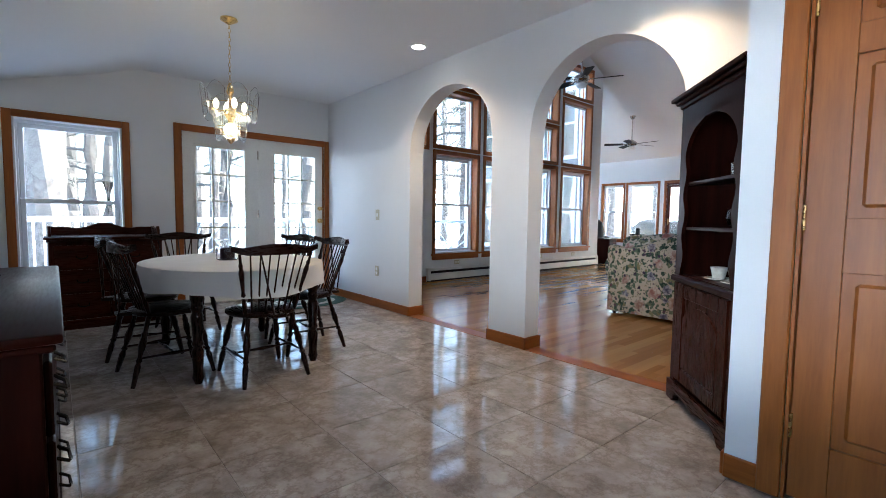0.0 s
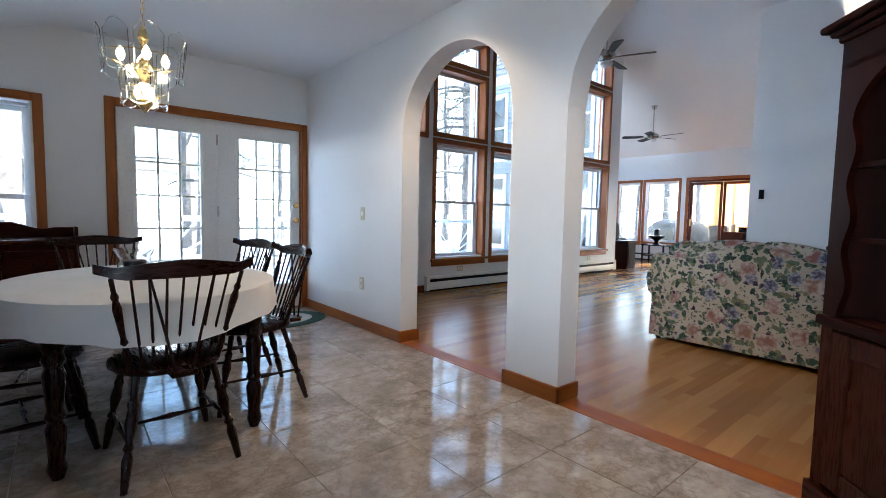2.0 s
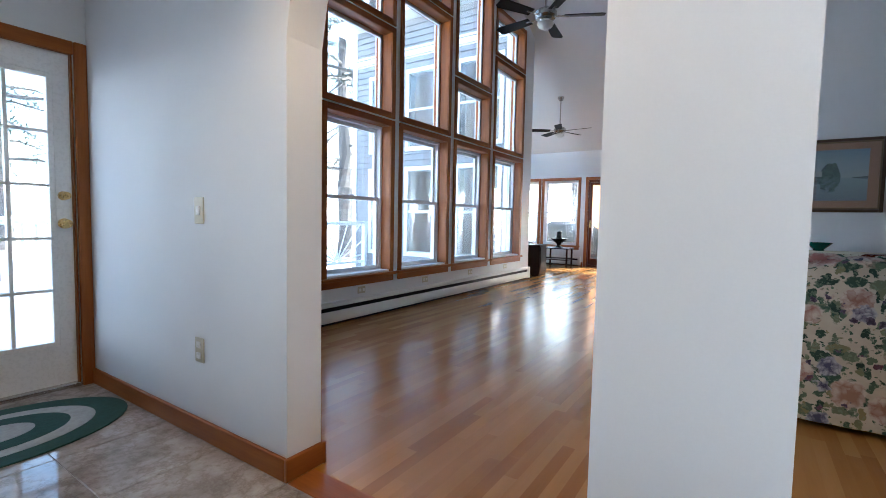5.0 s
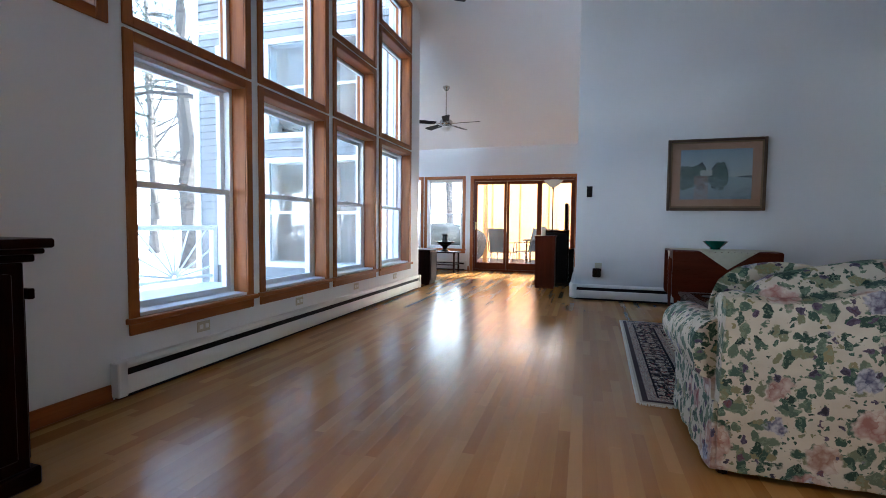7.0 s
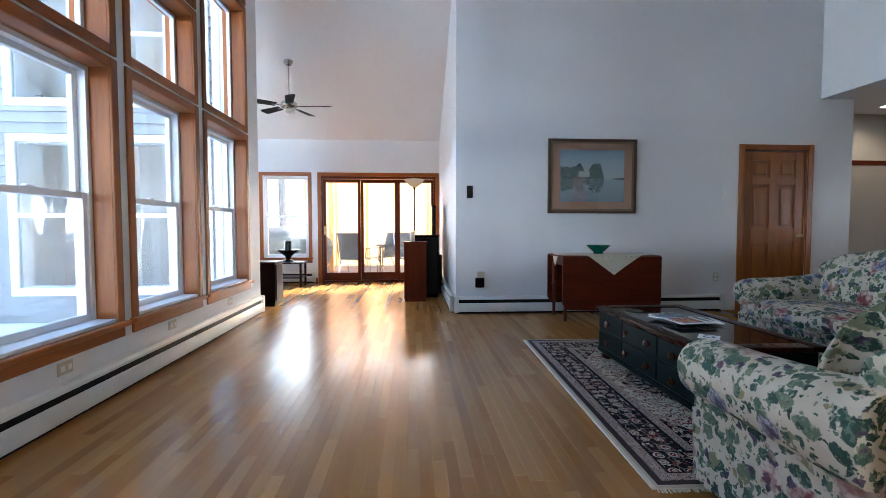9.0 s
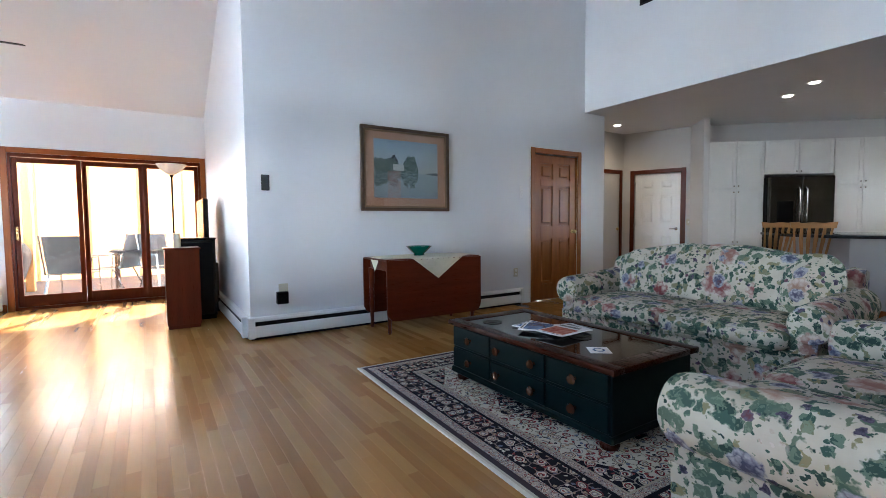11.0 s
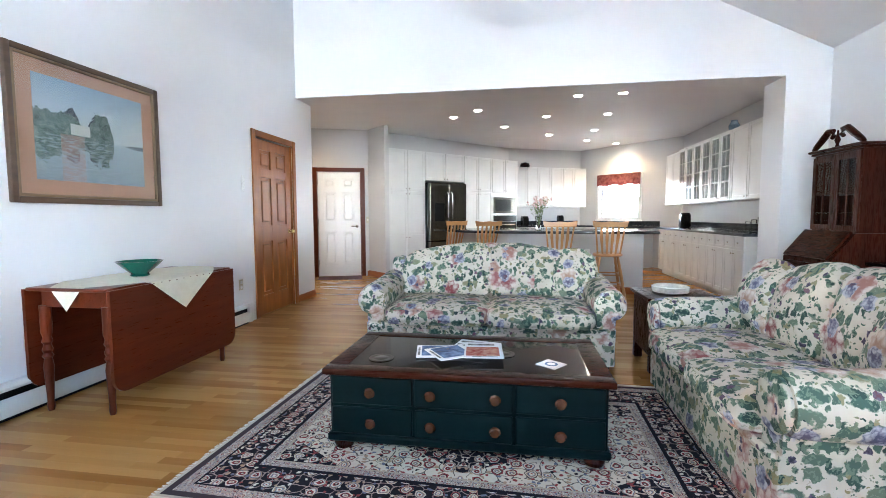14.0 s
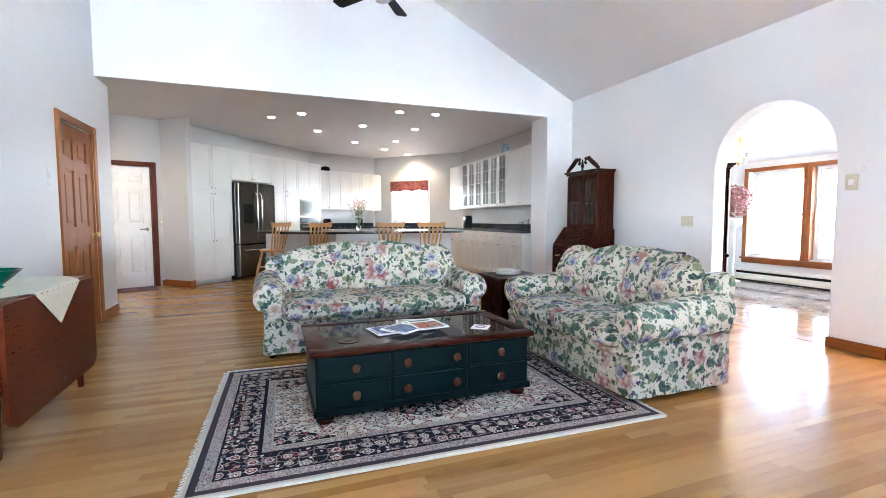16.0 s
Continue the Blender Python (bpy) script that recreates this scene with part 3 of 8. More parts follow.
pierced("wall_dining_north", "x", DY, DY + 0.22, WX, AX0, 0, 3.0, [(-0.62, 0.16, 0.42, 1.88), (0.71, 2.36, 0.0, 1.95)], WALL, "white wall with French doors and a window")
pierced("wall_dining_west", "y", WX - 0.2, WX, -2.6, DY + 0.22, 0, 3.0, [(-1.37, 0.62, 0.45, 1.95)], WALL, "white outer wall with a wide window")
pierced("wall_dining_south", "x", -2.74, -2.6, WX - 0.2, 2.46, 0, 3.0, [], WALL, "plain white wall")
pierced("wall_closet", "y", 1.68, 1.82, -2.6, 0.155, 0, 3.0, [(-0.755, 0.085, 0, 2.05)], WALL, "white wall with a six-panel pine door")
pierced("wall_stub", "x", 0.155, 0.27, 1.68, AX0, 0, 3.0, [], WALL, "short white return wall behind the corner cabinet")
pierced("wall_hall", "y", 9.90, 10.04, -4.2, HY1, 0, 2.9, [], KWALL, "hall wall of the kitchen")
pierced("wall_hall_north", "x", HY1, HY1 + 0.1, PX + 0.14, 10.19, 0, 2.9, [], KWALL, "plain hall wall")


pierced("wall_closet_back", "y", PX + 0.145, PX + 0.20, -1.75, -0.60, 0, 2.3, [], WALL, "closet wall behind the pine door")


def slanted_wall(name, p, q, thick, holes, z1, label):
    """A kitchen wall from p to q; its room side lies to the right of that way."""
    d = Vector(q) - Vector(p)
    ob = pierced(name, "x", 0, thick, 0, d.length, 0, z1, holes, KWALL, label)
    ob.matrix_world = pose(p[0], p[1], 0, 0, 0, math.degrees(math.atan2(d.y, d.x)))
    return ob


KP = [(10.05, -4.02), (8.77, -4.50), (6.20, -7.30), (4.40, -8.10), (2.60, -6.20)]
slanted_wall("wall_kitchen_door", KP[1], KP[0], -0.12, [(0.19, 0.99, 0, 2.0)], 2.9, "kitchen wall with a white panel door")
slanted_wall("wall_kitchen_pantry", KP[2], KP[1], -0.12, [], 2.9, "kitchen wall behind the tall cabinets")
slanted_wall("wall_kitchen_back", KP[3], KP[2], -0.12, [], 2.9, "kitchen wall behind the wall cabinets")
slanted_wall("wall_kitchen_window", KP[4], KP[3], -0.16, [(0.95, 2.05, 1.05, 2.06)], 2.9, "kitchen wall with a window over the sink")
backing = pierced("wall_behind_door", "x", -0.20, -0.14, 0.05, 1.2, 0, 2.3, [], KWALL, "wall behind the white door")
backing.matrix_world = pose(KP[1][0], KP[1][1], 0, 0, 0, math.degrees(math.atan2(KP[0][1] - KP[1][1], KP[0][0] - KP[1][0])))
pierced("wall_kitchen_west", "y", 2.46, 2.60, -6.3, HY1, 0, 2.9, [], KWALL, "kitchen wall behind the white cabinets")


def slab(name, pts, lo, hi, material, label):
    bm = bmesh.new()
    prism(bm, pts, lo, hi)
    return solid(name, bm, material, label, name.split("_")[0], "structure", smooth=0)


SLOPE, RIDGE = 0.50, 7.2


def vault():
    bm = bmesh.new()
    for x0, z0, x1, z1 in ((AX0, 2.97 - 0.085, RIDGE, 2.97 + SLOPE * (RIDGE - AX1)), (RIDGE, 2.97 + SLOPE * (RIDGE - AX1), EX + 0.16, 2.66)):
        prism(bm, [(x0, z0), (x1, z1), (x1, z1 + 0.2), (x0, z0 + 0.2)], HY1, NY + 0.5, "y")
    fall = (2.97 + SLOPE * (RIDGE - AX1) - 2.66) / (EX + 0.16 - RIDGE)
    z0 = 2.66 + fall * (EX + 0.16 - 8.96)
    prism(bm, [(8.96, z0), (EX + 0.16, 2.66), (EX + 0.16, 2.86), (8.96, z0 + 0.2)], NY + 0.5, 9.6, "y")
    return solid("ceiling_vault", bm, CEIL, "white sloping ceiling rising to a high ridge", "ceiling", "structure", smooth=0)


vault()
bm = bmesh.new()
prism(bm, [(WX - 0.2, 2.06), (0.05, 2.40), (0.20, 2.46), (0.36, DZ), (AX0, DZ), (AX0, DZ + 0.15), (WX - 0.2, DZ + 0.15)], -2.74, DY + 0.22, "y")
solid("ceiling_dining", bm, CEIL, "low white ceiling that slopes down to the outer wall", "ceiling", "structure", smooth=0.4)
bm = bmesh.new()
prism(bm, [(2.46, HY1), (2.46, -6.3), (4.3, -8.3), (6.3, -7.5), (8.9, -4.7), (10.2, -4.2), (10.2, HY1)], KZ, KZ + 0.12)
solid("ceiling_kitchen", bm, CEIL, "flat white kitchen ceiling with recessed lights", "ceiling", "structure", smooth=0)
slab("floor_base", [(WX - 0.2, -8.4), (EX + 0.16, -8.4), (EX + 0.16, 9.6), (9.0, 9.6), (9.0, 5.7), (WX - 0.2, 5.7)], -0.2, -0.012, OAK, "sub-floor under the boards and tiles")

# baseboards
def board(name, axis, at, side, a, b, label="stained pine baseboard", h=0.095):
    bm = bmesh.new()
    if axis == "x":
        box(bm, (a, at, 0), (b, at + side * 0.016, h), 0.004)
    else:
        box(bm, (at, a, 0), (at + side * 0.016, b, h), 0.004)
    return solid(name, bm, PINE[axis], label, "baseboard", "structure")


for a, b in ((3.48, 5.29), (1.93, 2.325), (0.29, 0.78)):
    board("baseboard", "y", AX0, -1, a - (0.016 if a < 3 else 0.0), b + (0.016 if b < 3 else 0))
    if b < 5:
        board("baseboard", "y", AX1, 1, a - 0.016, b + 0.016)
board("baseboard", "y", AX1, 1, 3.46, NY)
board("baseboard", "y", AX1, 1, HY0, 0.78)
for y, s in ((3.48, -1), (2.325, 1), (1.93, -1), (0.78, 1)):
    board("baseboard", "x", y, s, AX0 - 0.016, AX1 + 0.016)
board("baseboard", "x", NY, -1, AX1, 4.14)
board("baseboard", "y", 1.68, -1, 0.155, 0.27)
board("baseboard", "x", 0.27, 1, 1.68, AX0)
board("baseboard", "x", DY, -1, WX, 0.62)
board("baseboard", "y", PX, -1, HY1, -1.68)
board("baseboard", "y", EX, -1, 5.28, 7.56)
board("baseboard", "x", HY0, 1, AX1, 3.06)
board("baseboard", "y", 3.06, 1, HY1, HY0)
board("baseboard", "y", 9.16, 1, NY + 0.24, 9.44)
for a, b in ((0.0, 0.09), (1.09, 1.36)):
    o = board("baseboard", "x", 0.0, 1, a, b)
    o.matrix_world = pose(KP[1][0], KP[1][1], 0, 0, 0, math.degrees(math.atan2(KP[0][1] - KP[1][1], KP[0][0] - KP[1][0])))


# ---- windows and doors ----
def window(name, m, w, h, double=True, casing=0.065, deep=0.22, stool=True, label="double-hung window in stained pine trim", trim="PINE", sash=None):
    """A window in a wall: x along it, z up from the frame's foot, the room towards -y."""
    sash = sash or VINYL
    P = PINE
    ob = empty(name, label, "window", m, "structure")
    c = casing
    part("casing", boxes([((0, -0.018, 0), (c, 0, h)), ((w - c, -0.018, 0), (w, 0, h))], 0.004), P["z"], ob)
    part("head_casing", boxes([((c, -0.016, h - c), (w - c, 0, h))], 0.004), P["x"], ob)
    if stool:
        part("window_sill", boxes([((-0.02, -0.05, -0.005), (w + 0.02, 0.0, 0.028)), ((0, -0.018, -0.075), (w, 0, -0.005))], 0.005), P["x"], ob)
    else:
        part("foot_casing", boxes([((c, -0.016, 0), (w - c, 0, c))], 0.004), P["x"], ob)
    b = 0.03 if stool else c
    g = 0.012
    part("jamb", boxes([((c - g, 0, b), (c, deep, h - c)), ((w - c, 0, b), (w - c + g, deep, h - c))]), P["z"], ob)
    part("jamb_head", boxes([((c, 0, h - c), (w - c, deep, h - c + g)), ((c, 0, b - g), (w - c, deep, b))]), P["x"], ob)
    y = deep - 0.09
    def frame_of(part_name, x0, x1, z0, z1, y0, f):
        s = part(part_name, boxes([((x0, y0, z0), (x0 + f, y0 + 0.035, z1)), ((x1 - f, y0, z0), (x1, y0 + 0.035, z1)), ((x0 + f, y0, z0), (x1 - f, y0 + 0.035, z0 + f)), ((x0 + f, y0, z1 - f), (x1 - f, y0 + 0.035, z1))], 0.003), sash, ob)
        p = part("pane", boxes([((x0 + f, y0 + 0.014, z0 + f), (x1 - f, y0 + 0.018, z1 - f))]), PANE, s, smooth=0)
        p.visible_shadow = False
    if double:
        mid = (b + h - c) / 2
        part("window_frame", boxes([((c, y - 0.01, b), (c + 0.03, y + 0.085, h - c)), ((w - c - 0.03, y - 0.01, b), (w - c, y + 0.085, h - c)), ((c + 0.03, y - 0.01, h - c - 0.03), (w - c - 0.03, y + 0.085, h - c)), ((c + 0.03, y - 0.01, b), (w - c - 0.03, y + 0.085, b + 0.025))]), sash, ob)
        frame_of("upper_sash", c + 0.03, w - c - 0.03, mid - 0.02, h - c - 0.03, y + 0.042, 0.038)
        frame_of("lower_sash", c + 0.03, w - c - 0.03, b + 0.025, mid + 0.02, y, 0.04)
        part("sash_lock", boxes([((w / 2 - 0.03, y - 0.012, mid + 0.02), (w / 2 + 0.03, y + 0.02, mid + 0.034))], 0.004), sash, ob)
    else:
        frame_of("sash", c, w - c, b, h - c, y, 0.035)
    return ob


k = 0
for (a, b), ups in zip(COLS, UPPER):
    k += 1
    window("window_%d" % k, pose(a, NY, LOW[0]), b - a, LOW[1] - LOW[0])
    for lo, hi in ups:
        k += 1
        window("window_%d" % k, pose(a, NY, lo), b - a, hi - lo, False, stool=False, label="fixed upper window in stained pine trim")
k += 1
window("window_%d" % k, pose(3.20, NY, 2.10), 0.97, 0.82, False, stool=False, label="small fixed window high on the wall in pine trim")
window("window_%d" % (k + 1), pose(EX, 6.36, 0.46, 0, 0, -90), 0.98, 1.66, deep=0.15, label="double-hung window beside the sliding door")
window("window_%d" % (k + 2), pose(EX, 7.14, 0.46, 0, 0, -90), 0.76, 1.66, deep=0.15, label="narrow double-hung window in the alcove")
window("window_%d" % (k + 3), pose(-0.70, DY, 0.36), 0.94, 1.59, deep=0.2, label="double-hung dining window in stained pine trim")
for i, y in enumerate((-1.45, -0.40)):
    window("window_%d" % (k + 4 + i), pose(WX, y, 0.40, 0, 0, 90), 1.05, 1.61, deep=0.19, label="double-hung window in pine trim above the heater")


def six_panel(name, m, w, h, woods, metal, label, casing=True, cwood=None, lever=False, hinge_left=True, thick=0.04):
    """A closed six-panel door in its frame: x along the wall, the room towards -y."""
    ob = empty(name, label, "door", m, "structure")
    body = bmesh.new()
    st, y0 = 0.115 * w / 0.8, 0.02
    rails = [(0, 0.23), (0.86, 1.05), (1.60, 1.70), (h - 0.115, h)]
    box(body, (0, y0, 0.008), (st, y0 + thick, h), 0.002)
    box(body, (w - st, y0, 0.008), (w, y0 + thick, h), 0.002)
    box(body, (w / 2 - st / 2, y0, 0.2), (w / 2 + st / 2, y0 + thick, h - 0.1), 0.002)
    for a, b in rails:
        box(body, (st, y0 + 0.001, max(a, 0.008)), (w - st, y0 + thick - 0.001, b), 0.002)
    part("leaf", body, woods["z"], ob)
    for (_, a), (b, _) in zip(rails, rails[1:]):
        for x0, x1 in ((st, w / 2 - st / 2), (w / 2 + st / 2, w - st)):
            p = bmesh.new()
            box(p, (x0, y0 + 0.018, a), (x1, y0 + 0.026, b))
            box(p, (x0 + 0.035, y0 + 0.006, a + 0.035), (x1 - 0.035, y0 + 0.03, b - 0.035), 0.012)
            part("panel", p, woods["z"], ob)
    hx = w - 0.065 if hinge_left else 0.065
    kn = bmesh.new()
    lathe(kn, [(0.028, 0), (0.028, 0.008), (0.011, 0.012), (0.011, 0.035)], 14, Matrix.Translation((hx, y0, 0.96)) @ pose(0, 0, 0, 90))
    if lever:
        d = -0.11 if hinge_left else 0.11
        box(kn, (hx - 0.01 if d > 0 else hx + 0.01, y0 - 0.048, 0.95), (hx + d, y0 - 0.034, 0.97), 0.005)
    else:
        lathe(kn, [(0.012, 0.03), (0.026, 0.042), (0.030, 0.055), (0.022, 0.07), (0.006, 0.074)], 14, Matrix.Translation((hx, y0, 0.96)) @ pose(0, 0, 0, 90))
    part("door_handle", kn, metal, ob, "metal handle")
    for z in (0.28, 1.05, 1.80):
        hb = bmesh.new()
        x = 0.0 if hinge_left else w
        rod(hb, (x, y0 - 0.006, z - 0.045), (x, y0 - 0.006, z + 0.045), 0.007)
        part("hinge", hb, metal, ob)
    cw = cwood or woods
    part("casing", boxes([((-0.09, -0.02, 0), (-0.015, 0, h + 0.085)), ((w + 0.015, -0.02, 0), (w + 0.09, 0, h + 0.085))], 0.005), cw["z"], ob)
    part("head_casing", boxes([((-0.015, -0.018, h + 0.01), (w + 0.015, 0, h + 0.083))], 0.005), cw["x"], ob)
    part("jamb", boxes([((-0.014, 0, 0), (-0.003, 0.13, h + 0.01)), ((w + 0.003, 0, 0), (w + 0.014, 0.13, h + 0.01))]), cw["z"], ob)
    return ob


WD = {a: WHITE for a in "xyz"}
six_panel("door_1", pose(PX, -0.76, 0, 0, 0, -90), 0.82, 2.03, DOORWOOD, BRASS, "closed six-panel pine door with brass knob")
six_panel("door_2", pose(1.68, 0.065, 0, 0, 0, -90), 0.80, 2.03, DOORWOOD, BRASS, "closed six-panel pine door with brass hinges")
kd = Vector(KP[0]) - Vector(KP[1])
ka = math.degrees(math.atan2(kd.y, kd.x))
six_panel("door_3", pose(KP[1][0], KP[1][1], 0, 0, 0, ka) @ pose(0.99, 0, 0, 0, 0, 180), 0.78, 1.98, WD, STEEL, "closed white six-panel door with steel lever", cwood=CHERRY, lever=True)
six_panel("door_4", pose(9.90, -3.13, 0, 0, 0, -90), 0.80, 2.0, CHERRY, BRASS, "closed dark-stained hall door")


def french_doors():
    ob = empty("door_5", "white French doors with small panes in pine trim", "french doors", pose(0.63, DY, 0), "structure")
    W, Hh = 1.81, 2.01
    part("casing", boxes([((0, -0.02, 0), (0.075, 0, Hh)), ((W - 0.075, -0.02, 0), (W - 0.012, 0, Hh))], 0.005), PINE["z"], ob)
    part("head_casing", boxes([((0.075, -0.018, Hh - 0.075), (W - 0.075, 0, Hh))], 0.005), PINE["x"], ob)
    part("jamb", boxes([((0.07, 0, 0), (0.082, 0.2, Hh - 0.07)), ((W - 0.088, 0, 0), (W - 0.076, 0.2, Hh - 0.07)), ((0.082, 0, Hh - 0.07), (W - 0.088, 0.2, Hh - 0.058))]), PINE["z"], ob)
    part("threshold", boxes([((0.07, -0.01, 0), (W - 0.07, 0.2, 0.025))], 0.004), STEEL, ob)
    for x0, x1, gx0, gx1 in ((0.082, 0.8905, 0.215, 0.74), (0.8915, W - 0.088, 1.09, 1.62)):
        z0, z1, gz0, gz1 = 0.025, 1.94, 0.28, 1.79
        d = part("door_leaf", boxes([((x0, 0.03, z0), (gx0, 0.072, z1)), ((gx1, 0.03, z0), (x1, 0.072, z1)), ((gx0, 0.031, z0), (gx1, 0.071, gz0)), ((gx0, 0.031, gz1), (gx1, 0.071, z1))]), WHITE, ob, "white door leaf with fifteen panes")
        rim = boxes([((gx0 - 0.025, 0.02, gz0 - 0.025), (gx0 + 0.004, 0.03, gz1 + 0.025)), ((gx1 - 0.004, 0.02, gz0 - 0.025), (gx1 + 0.025, 0.03, gz1 + 0.025)), ((gx0, 0.021, gz0 - 0.025), (gx1, 0.03, gz0 + 0.004)), ((gx0, 0.021, gz1 - 0.004), (gx1, 0.03, gz1 + 0.025))], 0.003)
        part("glazing_bead", rim, WHITE, d)
        mun = bmesh.new()
        for i in (1, 2):
            x = gx0 + (gx1 - gx0) * i / 3
            box(mun, (x - 0.009, 0.034, gz0), (x + 0.009, 0.066, gz1))
        for j in range(1, 5):
            z = gz0 + (gz1 - gz0) * j / 5
            box(mun, (gx0, 0.036, z - 0.009), (gx1, 0.064, z + 0.009))
        part("muntin_grid", mun, WHITE, d)
        for i in range(3):
            for j in range(5):
                xa, xb = gx0 + (gx1 - gx0) * i / 3, gx0 + (gx1 - gx0) * (i + 1) / 3
                za, zb = gz0 + (gz1 - gz0) * j / 5, gz0 + (gz1 - gz0) * (j + 1) / 5
                p = part("pane", boxes([((xa, 0.048, za), (xb, 0.052, zb))]), PANE, d, smooth=0)
                p.visible_shadow = False
    for z, r in ((1.13, 0.026), (0.97, 0.03)):
        kn = bmesh.new()
        lathe(kn, [(r, 0), (r, 0.012), (0.012, 0.016), (0.012, 0.03), (r * 0.9, 0.045), (r * 0.8, 0.062), (0.004, 0.066)], 14, Matrix.Translation((W - 0.13, 0.03, z)) @ pose(0, 0, 0, 90))
        part("door_handle", kn, BRASS, ob, "brass knob")
    for z in (0.3, 1.05, 1.75):
        hb = bmesh.new()
        rod(hb, (0.891, 0.024, z - 0.05), (0.891, 0.024, z + 0.05), 0.008)
        part("hinge", hb, STEEL, ob)


french_doors()


def sliding_door():
    ob = empty("door_6", "three-panel sliding glass door in red-brown wood", "sliding door", pose(EX, 5.27, 0, 0, 0, -90), "structure")
    W, Hh = 2.33, 2.12
    part("casing", boxes([((0, -0.02, 0), (0.07, 0, Hh)), ((W - 0.07, -0.02, 0), (W, 0, Hh))], 0.005), PINE["z"], ob)
    part("head_casing", boxes([((0.07, -0.018, Hh - 0.07), (W - 0.07, 0, Hh))], 0.005), PINE["x"], ob)
    part("frame", boxes([((0.068, 0, 0), (0.10, 0.15, Hh - 0.07)), ((W - 0.10, 0, 0), (W - 0.068, 0.15, Hh - 0.07)), ((0.10, 0, Hh - 0.12), (W - 0.10, 0.15, Hh - 0.07)), ((0.10, 0, 0), (W - 0.10, 0.15, 0.04))]), CHERRY["z"], ob)
    w = (W - 0.2) / 3
    for i in range(3):
        x0, x1, y = 0.10 + w * i, 0.10 + w * (i + 1), (0.03, 0.08, 0.03)[i]
        f = 0.055
        d = part("sliding_panel", boxes([((x0, y, 0.04), (x0 + f, y + 0.04, 1.995)), ((x1 - f, y, 0.04), (x1, y + 0.04, 1.995)), ((x0 + f, y, 0.04), (x1 - f, y + 0.04, 0.19)), ((x0 + f, y, 1.93), (x1 - f, y + 0.04, 1.995))], 0.003), CHERRY["z"], ob)
        p = part("pane", boxes([((x0 + f, y + 0.017, 0.19), (x1 - f, y + 0.022, 1.93))]), PANE, d, smooth=0)
        p.visible_shadow = False
    hb = bmesh.new()
    box(hb, (0.115, -0.012, 0.92), (0.14, 0.03, 1.10), 0.008)
    part("door_handle", hb, BRASS, ob, "brass pull")


sliding_door()


def heater(m, n, label="cream enamel baseboard heater with dark slot"):
    ob = empty("baseboard_heater", label, "heater", m, group="baseboard heaters")
    c = bmesh.new()
    prism(c, [(0, 0.03), (-0.062, 0.03), (-0.066, 0.04), (-0.066, 0.115), (-0.054, 0.135), (-0.048, 0.135), (-0.048, 0.05), (0, 0.05)], 0.0, n, "x")
    part("front_panel", c, HEATER, ob)
    c = bmesh.new()
    prism(c, [(0, 0.215), (-0.045, 0.215), (-0.062, 0.195), (-0.062, 0.178), (-0.045, 0.19), (0, 0.19)], 0.0, n, "x")
    part("hood", c, HEATER, ob)
    # Black blocks stand for the shade inside the slot and under the panel.
    part("fin_slot_shade", boxes([((0.0, -0.04, 0.052), (n, -0.002, 0.198))]), BLACK, ob, "black block for the fins and the shade in the slot")
    part("toe_gap_shade", boxes([((0.0, -0.03, 0.002), (n, -0.002, 0.029))]), BLACK, ob)
    for x in (0.0, n):
        part("end_cap", boxes([((x - 0.03, -0.07, 0.02), (x + 0.03, -0.001, 0.22))], 0.006), HEATER, ob)
    return ob


# prism along x takes (y, z) pairs
heater(pose(4.16, NY, 0), 4.92)
heater(pose(PX, 2.93, 0, 0, 0, -90), 3.40)
heater(pose(PX + 0.03, 2.93, 0, 0, 0, 180) @ pose(-2.6, 0, 0), 2.57)
heater(pose(WX, -1.55, 0, 0, 0, 90), 2.3)
heater(pose(EX, 7.4, 0, 0, 0, -90), 2.05)


